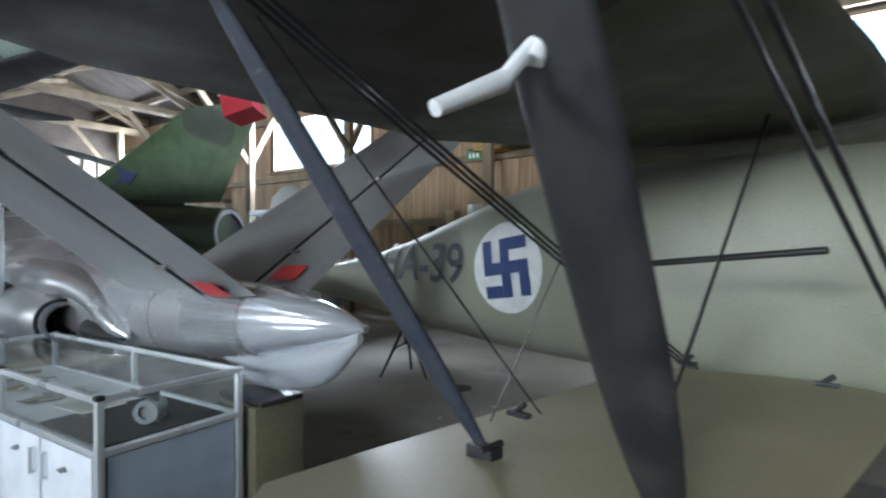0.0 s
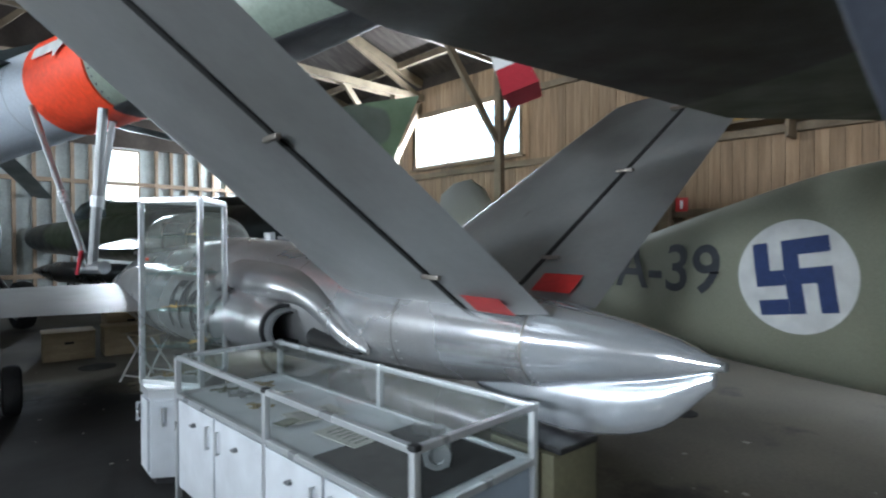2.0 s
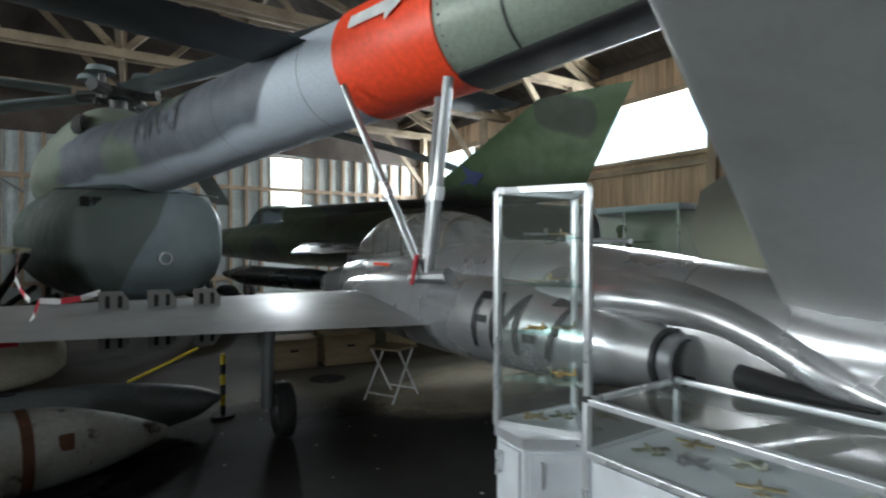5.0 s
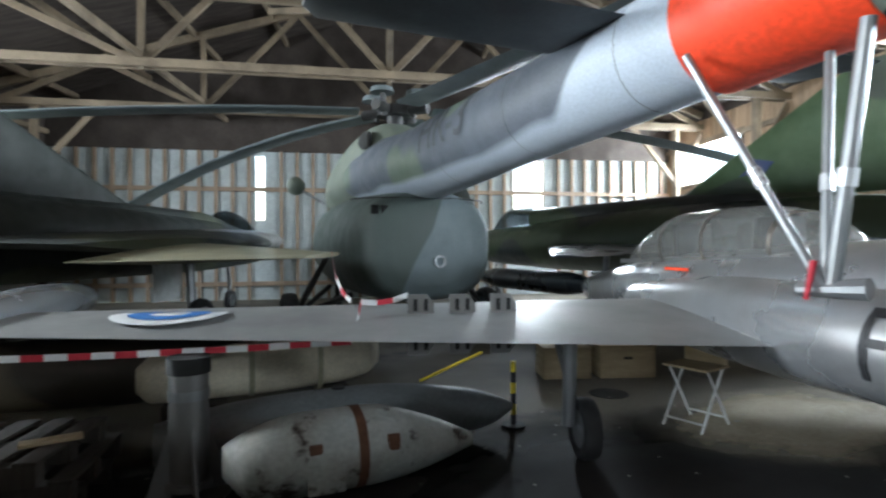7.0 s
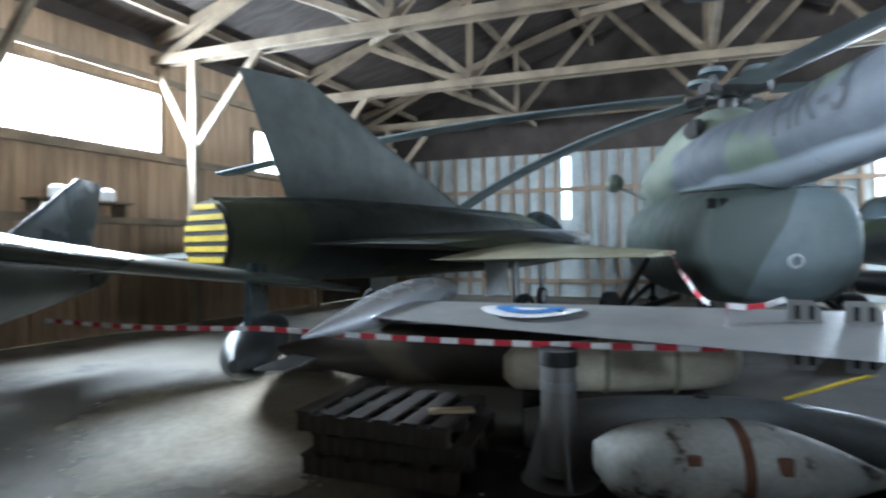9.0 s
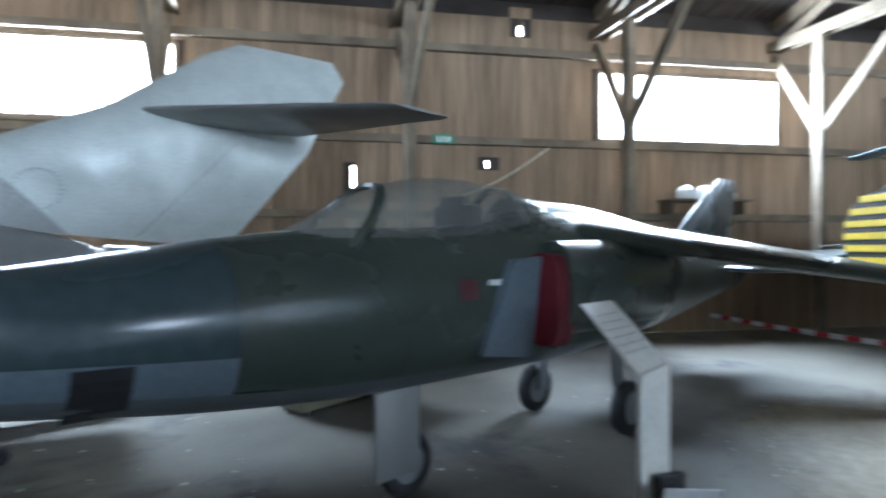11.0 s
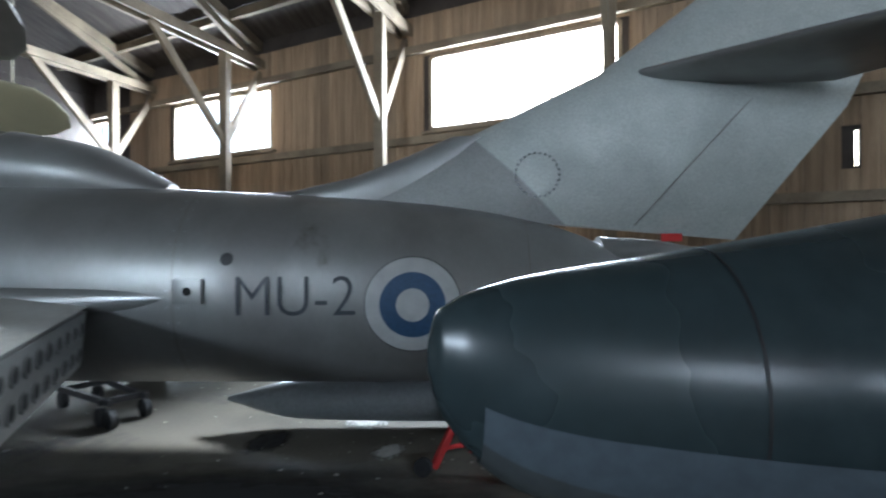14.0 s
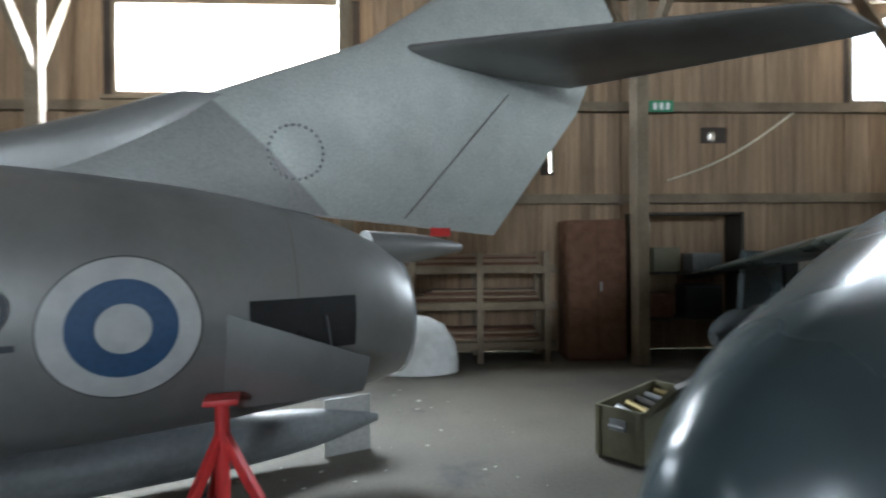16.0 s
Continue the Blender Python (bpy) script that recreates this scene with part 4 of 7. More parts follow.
    for a, b, r in (((-4.85, 0.34, 2.48), (-5.46, 0.24, 1.36), 0.022), ((-5.35, 0.02, 2.38), (-5.46, 0.22, 1.36), 0.022), ((-5.62, 0.2, 2.39), (-5.49, 0.22, 1.36), 0.03)):
        leg = part("skid_strut", rods((a, b, r)), "steel", ob)
        part("strut_collar", rods((Vector(a).lerp(Vector(b), 0.55), Vector(a).lerp(Vector(b), 0.62), r * 1.3)), "alu_profile", leg)
    part("skid_shoe", rods(((-5.62, 0.2, 1.35), (-5.36, 0.24, 1.335), 0.045, 0.028)), "steel", ob)
    part("skid_ribbon", rods(((-5.45, 0.27, 1.46), (-5.43, 0.29, 1.3), 0.014, 0.01)), "flagred", ob, "red ribbon tied to the skid")
    hub = rods(((1.9, 0, 3.4), (1.9, 0, 3.95), 0.13), ((1.9, 0, 3.75), (1.9, 0, 3.9), 0.3), n=16)
    for i in range(4):
        a = radians(45 + 90 * i)
        d = Vector((math.cos(a), math.sin(a), 0))
        part("hub_arm", rods((Vector((1.9, 0, 3.83)), Vector((1.9, 0, 3.83)) + d * 0.62, 0.09)), "strut_dark", ob)
        part("pitch_link", rods((Vector((1.9, 0, 3.7)) + d * 0.35, Vector((1.9, 0, 4.05)) + d * 0.4, 0.05)), "strut_dark", ob)
        part("damper", rods((Vector((1.9, 0, 4.05)) + d * 0.42, Vector((1.9, 0, 4.13)) + d * 0.42, 0.2, 0.17), n=14), "blade", ob)
    part("rotor_hub", hub, "strut_dark", ob)
    for a, droop in ((38, 1.5), (82, 0.75), (196, -0.2), (262, 1.2), (330, 1.0)):
        d = Vector((math.cos(radians(a)), math.sin(radians(a)), 0))
        w = Vector((-d.y, d.x, 0))
        secs = []
        for k in range(9):
            r = 0.6 + 8.6 * k / 8
            c = Vector((1.9, 0, 3.83 - droop * ((r - 0.6) / 8.6) ** 1.8)) + d * r
            secs.append((c + w * 0.14, c - w * 0.36, 0.07, (0, 0, 1)))
        part("rotor_blade", foil(secs, 8), "blade", ob, "long drooping grey rotor blade")
    # rear doors, seams, exhaust, side details
    seam = bmesh.new()
    for z in (2.22,):
        for i in range(14):
            a0, a1 = math.pi * i / 14 + math.pi / 2, math.pi * (i + 1) / 14 + math.pi / 2
            beam(seam, (0.62 + 0.56 * math.cos(a0), 1.0 * math.sin(a0), z), (0.62 + 0.56 * math.cos(a1), 1.0 * math.sin(a1), z), 0.02, 0.02)
    part("deck_seam", seam, "black", ob)
    frame_points = [(0.055, 0.28, 2.0), (0.055, -0.4, 2.0), (0.04, -0.56, 1.86), (0.02, -0.6, 1.5)]
    panel_edge = bmesh.new()
    for p, q in zip(frame_points, frame_points[1:]):
        beam(panel_edge, p, q, 0.012, 0.016)
    part("hatch_edge", panel_edge, "tank_grey", ob, "thin edge of the rear hatch")
    part("exhaust_stub", disc((0.02, -0.1, 1.35), 0.09, (-1, 0, 0), 0.05, 16, 0.06), "steel", ob)
    vents = boxes(*[((0.1, 0.52 + 0.13 * i, 2.05), (0.06, 0.09, 0.12)) for i in range(3)])
    part("vent", vents, "dark", ob)
    for side in (1, -1):
        leg = rods(((2.2, side * 1.1, 1.4), (2.0, side * 1.65, 0.45), 0.05), ((3.2, side * 0.9, 0.85), (2.0, side * 1.65, 0.45), 0.045), ((1.1, side * 0.9, 0.85), (2.0, side * 1.65, 0.45), 0.045))
        part("landing_gear_strut", leg, "black", ob)
        wheel("main_wheel", ob, (2.0, side * 1.72, 0.42), 0.42, 0.26)
    for side in (0.5, -0.5):
        part("nose_gear_strut", rods(((4.8, side, 1.0), (4.8, side, 0.3), 0.05)), "black", ob)
        wheel("nose_wheel", ob, (4.8, side, 0.28), 0.28, 0.16)
    mirror = rods(((2.4, 1.1, 2.3), (2.7, 1.55, 2.6), 0.02))
    part("mirror_arm", mirror, "steel", ob)
    ball = bmesh.new()
    bmesh.ops.create_uvsphere(ball, u_segments=14, v_segments=10, radius=0.16, matrix=Matrix.Translation((2.7, 1.55, 2.62)))
    part("side_lamp", ball, "heli_green", ob)
    return ob


def supersonic_jet():
    """Dark green supersonic jet with a swept fin, seen from behind; x forward from the tailpipe."""
    ob = thing("supersonic_jet", pose(7.1, 8.4, 0, 0, 0, 101), "dark green camouflaged supersonic jet with swept green fin", "aircraft")
    st = [(0.0, 1.25, 2.2, 0.46, 2), (1.5, 1.15, 2.3, 0.56, 2), (4.0, 1.05, 2.35, 0.64, 2), (7.0, 1.0, 2.3, 0.64, 2), (9.0, 1.05, 2.2, 0.6, 2), (11.0, 1.15, 2.1, 0.5, 2), (12.6, 1.3, 1.95, 0.35, 2), (12.7, 1.35, 1.9, 0.3, 2)]
    part("fuselage", hull(st), "jet_green", ob)
    for x in (1.4, 3.6, 6.2, 8.4):
        hull_seam(ob, st, x, "black", 0.012, 0.003)
    part("nose_cone", hull([(12.6, 1.42, 1.84, 0.22, 2), (13.6, 1.6, 1.64, 0.02, 2)], n=20), "steel", ob)
    part("spine", hull([(1.0, 2.0, 2.35, 0.1, 2), (3.0, 2.0, 2.5, 0.2, 2), (6.0, 2.0, 2.55, 0.25, 2), (8.6, 2.0, 2.6, 0.28, 2)], n=20), "jet_green", ob)
    part("tail_fin", foil([((4.3, 0, 2.3), (0.2, 0, 2.3), 0.22, (0, 1, 0)), ((1.0, 0, 4.15), (-0.75, 0, 4.15), 0.08, (0, 1, 0))]), "fin_green", ob, "green camouflaged swept tail fin")
    part("canopy", hull([(8.5, 2.1, 2.5, 0.2, 2), (8.9, 2.0, 2.66, 0.3, 2), (9.7, 1.95, 2.66, 0.32, 2), (10.5, 1.9, 2.2, 0.2, 2)], n=20), "smoked", ob)
    for side in (1, -1):
        part("wing", foil([((7.4, side * 0.55, 1.55), (2.6, side * 0.55, 1.5), 0.2, (0, 0, 1)), ((3.4, side * 3.55, 1.4), (2.6, side * 3.55, 1.4), 0.05, (0, 0, 1))]), "jet_blue", ob)
        part("tailplane", foil([((2.2, side * 0.45, 1.6), (0.6, side * 0.45, 1.6), 0.12, (0, 0, 1)), ((0.3, side * 1.85, 1.6), (-0.5, side * 1.85, 1.6), 0.05, (0, 0, 1))]), "jet_blue", ob)
        part("landing_gear_leg", rods(((4.6, side * 1.3, 1.4), (4.6, side * 1.4, 0.4), 0.06)), "steel", ob)
        wheel("main_wheel", ob, (4.6, side * 1.5, 0.35), 0.35, 0.18)
        part("drop_tank", hull([(4.2, 0.75, 0.95, 0.1, 2), (5.2, 0.62, 1.08, 0.24, 2), (7.4, 0.62, 1.08, 0.24, 2), (8.6, 0.8, 0.9, 0.04, 2)], n=20, y=side * 1.9), "jet_blue", ob)
    part("nose_leg", rods(((10.6, 0, 1.2), (10.7, 0, 0.3), 0.05)), "steel", ob)
    wheel("nose_wheel", ob, (10.7, 0, 0.25), 0.25, 0.14)
    part("tailpipe", disc((-0.02, 0, 1.72), 0.44, (1, 0, 0), 0.05, 28, 0.36), "steel", ob)
    # black disc closes the tailpipe, the shade inside is its colour
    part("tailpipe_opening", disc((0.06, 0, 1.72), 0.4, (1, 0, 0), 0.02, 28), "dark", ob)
    emblem = plate([(2.1, 0.115, 2.9), (2.4, 0.118, 2.98), (2.65, 0.12, 3.12), (2.5, 0.115, 2.86), (2.7, 0.115, 2.72), (2.45, 0.115, 2.75), (2.3, 0.115, 2.68)], 0.01)
    part("emblem", emblem, "blue", ob, "small dark bird-shaped emblem", 0)
    return ob


def delta_jet():
    """Camouflaged delta-winged jet with its tailpipe closed by a striped cover; x forward from the tailpipe."""
    ob = thing("delta_jet", pose(-5.78, 9.28, 0, 0, 0, 69.5), "camouflaged delta-wing jet, tailpipe closed by a striped cover", "aircraft")
    st = [(0.0, 1.2, 2.16, 0.47, 2), (1.5, 1.1, 2.25, 0.58, 2), (4.0, 1.05, 2.3, 0.68, 2), (7.5, 1.05, 2.25, 0.72, 2.2), (9.2, 1.1, 2.2, 0.6, 2), (10.4, 1.15, 2.05, 0.45, 2), (11.6, 1.25, 1.88, 0.3, 2), (12.7, 1.5, 1.62, 0.05, 2)]
    part("fuselage", hull(st), "delta", ob)
    for x in (0.7, 2.2, 4.4, 6.6):
        hull_seam(ob, st, x, "black", 0.012, 0.003)
    part("tail_fin", foil([((6.0, 0, 2.28), (1.2, 0, 2.2), 0.28, (0, 1, 0)), ((1.65, 0, 4.0), (0.4, 0, 3.92), 0.07, (0, 1, 0))]), "delta", ob, "tall camouflaged fin")
    part("spine", hull([(0.0, 2.1, 2.2, 0.05, 2), (1.5, 2.0, 2.3, 0.16, 2), (5.0, 2.0, 2.38, 0.26, 2), (8.0, 2.0, 2.4, 0.3, 2), (9.2, 2.0, 2.25, 0.25, 2)], n=20), "delta", ob)
    part("canopy", hull([(8.8, 2.0, 2.2, 0.2, 2), (9.4, 1.9, 2.52, 0.32, 2), (10.2, 1.9, 2.4, 0.3, 2), (10.9, 1.85, 2.05, 0.18, 2)], n=20), "smoked", ob)
    for side in (1, -1):
        part("inner_wing", foil([((11.1, side * 0.72, 1.74), (0.9, side * 0.7, 1.6), 0.55, (0, 0, 1)), ((8.0, side * 1.65, 1.66), (1.0, side * 1.7, 1.6), 0.36, (0, 0, 1)), ((4.6, side * 2.6, 1.6), (1.1, side * 2.6, 1.58), 0.2, (0, 0, 1))]), "delta", ob)
        part("outer_wing", foil([((4.6, side * 2.55, 1.5), (1.12, side * 2.55, 1.4), 0.3, (0, 0, 1)), ((2.4, side * 4.9, 1.47), (1.1, side * 4.9, 1.44), 0.06, (0, 0, 1))]), "sand" if side == -1 else "delta", ob)
        part("intake", hull([(6.6, 1.45, 1.95, 0.35, 2), (8.8, 1.5, 2.0, 0.42, 2.2), (10.2, 1.58, 1.95, 0.34, 2.2)], n=20, y=side * 0.85), "satin" if side == -1 else "delta", ob)
        part("landing_gear_leg", rods(((5.0, side * 1.6, 1.5), (5.0, side * 1.65, 0.4), 0.07)), "steel", ob)
        wheel("main_wheel", ob, (5.0, side * 1.8, 0.36), 0.36, 0.18)
        part("gear_door", boxes(((4.8, side * 1.35, 1.05), (0.8, 0.03, 0.7)), bevel=0.01), "white", ob)
    part("nose_leg", rods(((9.6, 0, 1.2), (9.7, 0, 0.3), 0.05)), "steel", ob)
    wheel("nose_wheel", ob, (9.7, 0, 0.25), 0.25, 0.14)
    cover = part("tailpipe_cover", disc((-0.03, 0, 1.68), 0.46, (-1, 0, 0), 0.05, 36), "black", ob, "black and yellow striped tailpipe cover")
    for i in range(7):
        z = -0.39 + 0.13 * i
        w = math.sqrt(max(0.01, 0.455**2 - z * z))
        part("stripe", boxes(((-0.085, 0, 1.68 + z), (0.008, 2 * w, 0.068))), "yellow", cover, "", 0)
    return ob


def light_fighter():
    """Small shoulder-winged fighter; x forward, origin under the tip of its nose."""
    ob = thing("light_fighter", pose(-4.502, 1.609, 0, 0, 0, -66.7), "small dark blue and green camouflaged jet fighter", "aircraft")
    st = [(-0.085, 1.25, 1.3, 0.008, 2), (-0.095, 1.2, 1.34, 0.028, 2), (-0.125, 1.14, 1.372, 0.05, 2), (-0.19, 1.065, 1.4, 0.08, 2), (-0.3, 1.0, 1.426, 0.116, 2), (-0.5, 0.945, 1.456, 0.176, 2), (-0.8, 0.89, 1.502, 0.267, 2), (-1.3, 0.81, 1.58, 0.365, 2.1), (-2.0, 0.74, 1.66, 0.44, 2.3),
          (-3.0, 0.7, 1.7, 0.5, 2.4), (-4.0, 0.68, 1.86, 0.56, 2.4), (-5.4, 0.72, 1.82, 0.55, 2.3), (-7.0, 0.85, 1.7, 0.42, 2.1), (-8.6, 1.0, 1.6, 0.28, 2)]
    st = st[::-1]
    rows = smooth_rows(st, 6)
    part("fuselage", hull([r for r in rows if r[0] <= -1.4], steps=1, n=44), "nose_green", ob, "dark green fuselage")
    part("nose_section", hull([r for r in rows if r[0] >= -1.46], steps=1, n=44), "nose_blue", ob, "dark blue-grey nose")

    def lower_skin(x0, x1, a0, a1, off):
        bm = bmesh.new()
        rings = []
        for x, lo, hi, w, p in rows:
            if x0 <= x <= x1:
                ring = []
                for a in np.linspace(radians(a0), radians(a1), 18):
                    c, sn = math.cos(a), math.sin(a)
                    ring.append((x, (w + off) * math.copysign(abs(c) ** (2 / p), c), (lo + hi) / 2 + ((hi - lo) / 2 + off) * math.copysign(abs(sn) ** (2 / p), sn)))
                rings.append(ring)
        return skin_rings(bm, rings, cap=False, closed=False)

    for x in (-0.62, -1.43, -2.3):
        hull_seam(ob, st, x, "black", 0.006, 0.002)
    for a0, a1 in ((194, 222), (318, 346)):
        part("belly", lower_skin(-1.45, -0.17, a0, a1, 0.005), "nose_belly", ob, "pale blue-grey band along the lower nose")
    part("keel", lower_skin(-4.4, -0.17, 222, 318, 0.005), "nose_keel", ob, "dull grey keel panels")
    for x, w, z, h, mt, nm in ((-2.73, 0.15, 1.31, 0.12, "mark_red", "warning_mark"), (-2.96, 0.12, 1.345, 0.035, "white", "stencil")):
        mark = side_of(st, 1, x, z, 0.008, -1)
        bm = bmesh.new()
        skin_rings(bm, [[mark(u, v) for u in np.linspace(-w / 2, w / 2, 5)] for v in np.linspace(-h / 2, h / 2, 4)], cap=False, closed=False)
        part(nm, bm, mt, ob, "faded red warning mark" if mt == "mark_red" else "", 0)
    part("canopy", hull([(-4.3, 1.6, 1.86, 0.12, 2), (-3.7, 1.55, 1.97, 0.28, 2), (-3.0, 1.5, 2.02, 0.33, 2), (-2.4, 1.5, 1.92, 0.31, 2), (-1.95, 1.5, 1.7, 0.22, 2), (-1.75, 1.5, 1.62, 0.1, 2)], n=32, steps=6), "canopy", ob, "dusty blown canopy")
    for x, top, w in ((-2.38, 1.93, 0.318), (-3.55, 1.99, 0.3)):
        frame_bm = bmesh.new()
        prev = None
        for i in range(15):
            a = math.pi * i / 14
            p = Vector((x + 0.35 * (1 - math.sin(a)) if x > -3 else x, w * math.cos(a), 1.55 + (top - 1.55) * math.sin(a)))
            if prev:
                beam(frame_bm, prev, p, 0.06, 0.025)
            prev = p
        part("canopy_frame", frame_bm, "nose_green", ob)
    part("seat", boxes(((-3.15, 0, 1.55), (0.16, 0.34, 0.6)), ((-2.9, 0, 1.4), (0.4, 0.34, 0.1)), ((-3.12, 0, 1.84), (0.12, 0.2, 0.14)), bevel=0.03), "black", ob)
    part("instrument_panel", boxes(((-2.25, 0, 1.6), (0.1, 0.4, 0.14)), bevel=0.02), "black", ob)
    part("spine", hull([(-8.0, 1.5, 1.62, 0.06, 2), (-6.0, 1.55, 1.8, 0.14, 2), (-4.6, 1.55, 1.93, 0.22, 2), (-3.7, 1.55, 1.94, 0.24, 2)], n=20), "nose_green", ob)
    part("tail_fin", foil([((-6.6, 0, 1.6), (-8.7, 0, 1.6), 0.16, (0, 1, 0)), ((-8.3, 0, 2.5), (-9.05, 0, 2.5), 0.06, (0, 1, 0))]), "nose_blue", ob)
    for side in (1, -1):
        part("wing", foil([((-3.9, side * 0.4, 1.66), (-6.3, side * 0.4, 1.62), 0.26, (0, 0, 1)), ((-7.0, side * 3.66, 1.04), (-7.7, side * 3.66, 1.02), 0.07, (0, 0, 1))]), "nose_green", ob)
        part("tailplane", foil([((-7.3, side * 0.3, 1.3), (-8.4, side * 0.3, 1.3), 0.1, (0, 0, 1)), ((-8.4, side * 1.6, 1.25), (-8.9, side * 1.6, 1.25), 0.05, (0, 0, 1))]), "nose_blue", ob)
        intake = hull([(-5.2, 0.95, 1.6, 0.1, 2.4), (-4.2, 0.95, 1.62, 0.19, 2.6), (-3.45, 0.98, 1.6, 0.17, 2.6)], n=24, y=side * 0.56)
        it = part("intake", intake, "nose_green", ob)
        part("splitter_panel", plate([(-3.32, side * 0.55, 1.5), (-3.06, side * 0.53, 1.48), (-2.81, side * 0.5, 0.92), (-3.24, side * 0.53, 0.86)], 0.06), "nose_belly", ob, "pale blue-grey panel beside the intake")
        part("intake_cover", hull([(-3.5, 0.9, 1.52, 0.13, 3.2), (-3.34, 0.92, 1.52, 0.125, 3.2)], n=28, y=side * 0.57), "cover_red", it, "dark red intake cover")
        part("drop_tank", hull([(-8.6, 0.47, 0.53, 0.02, 2), (-7.9, 0.3, 0.7, 0.2, 2), (-7.0, 0.22, 0.78, 0.28, 2), (-6.3, 0.23, 0.77, 0.27, 2), (-5.8, 0.31, 0.69, 0.19, 2), (-5.5, 0.44, 0.56, 0.05, 2)], n=24, y=side * 2.55), "nose_keel", ob, "dull dark grey drop tank")
        part("pylon", plate([(-6.1, side * 2.55, 0.74), (-7.3, side * 2.55, 0.74), (-7.1, side * 2.55, 1.38), (-6.2, side * 2.55, 1.4)], 0.06), "nose_blue", ob)
        gear = bmesh.new()
        beam(gear, (-4.7, side * 0.36, 0.85), (-4.72, side * 0.4, 0.22), 0.08, 0.1)
        part("landing_gear_leg", gear, "steel", ob)
        wheel("main_wheel", ob, (-4.72, side * 0.47, 0.22), 0.22, 0.12)
    door = boxes(((-2.48, 0.14, 0.46), (0.34, 0.02, 0.52)), bevel=0.008)
    part("nose_gear_door", door, "satin", ob, "dull grey gear door")
    part("nose_leg", rods(((-2.7, 0, 0.8), (-2.66, 0, 0.2), 0.045), ((-2.66, 0.09, 0.2), (-2.66, -0.09, 0.2), 0.03)), "steel", ob)
    wheel("nose_wheel", ob, (-2.66, 0, 0.2), 0.2, 0.12)
    vent_place = side_of(st, 1, -0.93, 0.985, 0.012, -1)
    bm = bmesh.new()
    skin_rings(bm, [[vent_place(u, v) for u in np.linspace(-0.1, 0.1, 5)] for v in np.linspace(-0.12, 0.12, 6)], cap=False, closed=False)
    part("black_panel", bm, "black", ob, "black square vent panel", 0)
    part("nose_cap", hull([(-0.12, 1.2, 1.32, 0.035, 2), (-0.1, 1.21, 1.31, 0.028, 2), (-0.085, 1.24, 1.28, 0.012, 2)], n=24), "nose_blue", ob, "glossy dark nose cap")
    return ob


def swept_fighter():
    """Silver swept-wing trainer with a tall fin; x forward, origin under the end of the tailpipe."""
    th = radians(14.7)
    base = Vector((-8.155, 2.31, 0))
    ob = thing("swept_wing_jet", Matrix.Translation(base) @ Matrix.Rotation(radians(14.7 - 90), 4, "Z"), "silver swept-wing jet trainer with a tall fin", "aircraft")
    # x forward: distance ahead of the tailpipe
    st = [(0.17, 0.6, 1.4, 0.4, 2), (0.36, 0.55, 1.53, 0.465, 2), (1.2, 0.46, 1.78, 0.57, 2), (2.4, 0.44, 1.9, 0.64, 2.05), (3.6, 0.44, 1.97, 0.68, 2.05), (5.0, 0.45, 2.05, 0.7, 2.05),
          (6.8, 0.5, 1.98, 0.66, 2), (8.0, 0.6, 1.86, 0.56, 2), (8.9, 0.75, 1.7, 0.42, 2)]
    part("fuselage", hull(st, steps=6, n=44), "satin", ob)
    for x in (0.95, 3.42, 4.9):
        hull_seam(ob, st, x, "burnt", 0.005, 0.002)
    for x in (0.9, 1.0, 3.38, 3.46):
        rivet_row(ob, st, x, 44, 0.006)
    part("nose_intake", disc((8.92, 0, 1.22), 0.44, (-1, 0, 0), 0.1, 32, 0.36), "polished", ob)
    # shade within the tailpipe is put into a flat black disc
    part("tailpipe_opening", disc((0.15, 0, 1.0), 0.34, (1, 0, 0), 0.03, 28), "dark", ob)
    part("tailpipe_rim", disc((0.16, 0, 1.0), 0.405, (1, 0, 0), 0.03, 36, 0.345), "polished", ob, "bright tailpipe rim")
    fin = part("tail_fin", foil([((2.5, 0, 1.84), (-0.72, 0, 1.55), 0.24, (0, 1, 0)), ((0.35, 0, 2.86), (-1.6, 0, 2.6), 0.16, (0, 1, 0)), ((-0.5, 0, 3.5), (-2.05, 0, 3.5), 0.09, (0, 1, 0)), ((-0.85, 0, 3.68), (-1.9, 0, 3.7), 0.04, (0, 1, 0))]), "fin_paint", ob, "pale silver tail fin, darker towards its leading edge")
    fillet_rows = [((3.5, 0, 1.9), (1.2, 0, 1.74), 0.22, (0, 1, 0)), ((2.75, 0, 1.96), (1.15, 0, 1.9), 0.2, (0, 1, 0)), ((2.3, 0, 2.06), (1.05, 0, 2.04), 0.18, (0, 1, 0)), ((1.85, 0, 2.23), (0.95, 0, 2.22), 0.15, (0, 1, 0)), ((1.5, 0, 2.38), (0.9, 0, 2.38), 0.1, (0, 1, 0))]
    part("fin_fillet", foil(fillet_rows), "satin", ob, "dull silver fillet sweeping up into the fin")
    for sgn in (1,):
        rivets = bmesh.new()
        for i in range(26):
            a = 2 * math.pi * i / 26
            c = Vector((0.84 + 0.17 * math.cos(a), 0.118, 2.06 + 0.17 * math.sin(a)))
            bmesh.ops.create_uvsphere(rivets, u_segments=6, v_segments=4, radius=0.011, matrix=Matrix.Translation(c))
        part("rivet_ring", rivets, "steel", fin)
        part("access_panel", disc((0.84, 0.108, 2.06), 0.155, (0, 1, 0), 0.006, 32), "fin_paint", fin)
    part("tail_stub", hull([(-0.42, 1.43, 1.49, 0.03, 2), (-0.1, 1.37, 1.55, 0.1, 2), (0.35, 1.32, 1.58, 0.17, 2)], n=20), "satin", ob, "small fairing below the rudder")
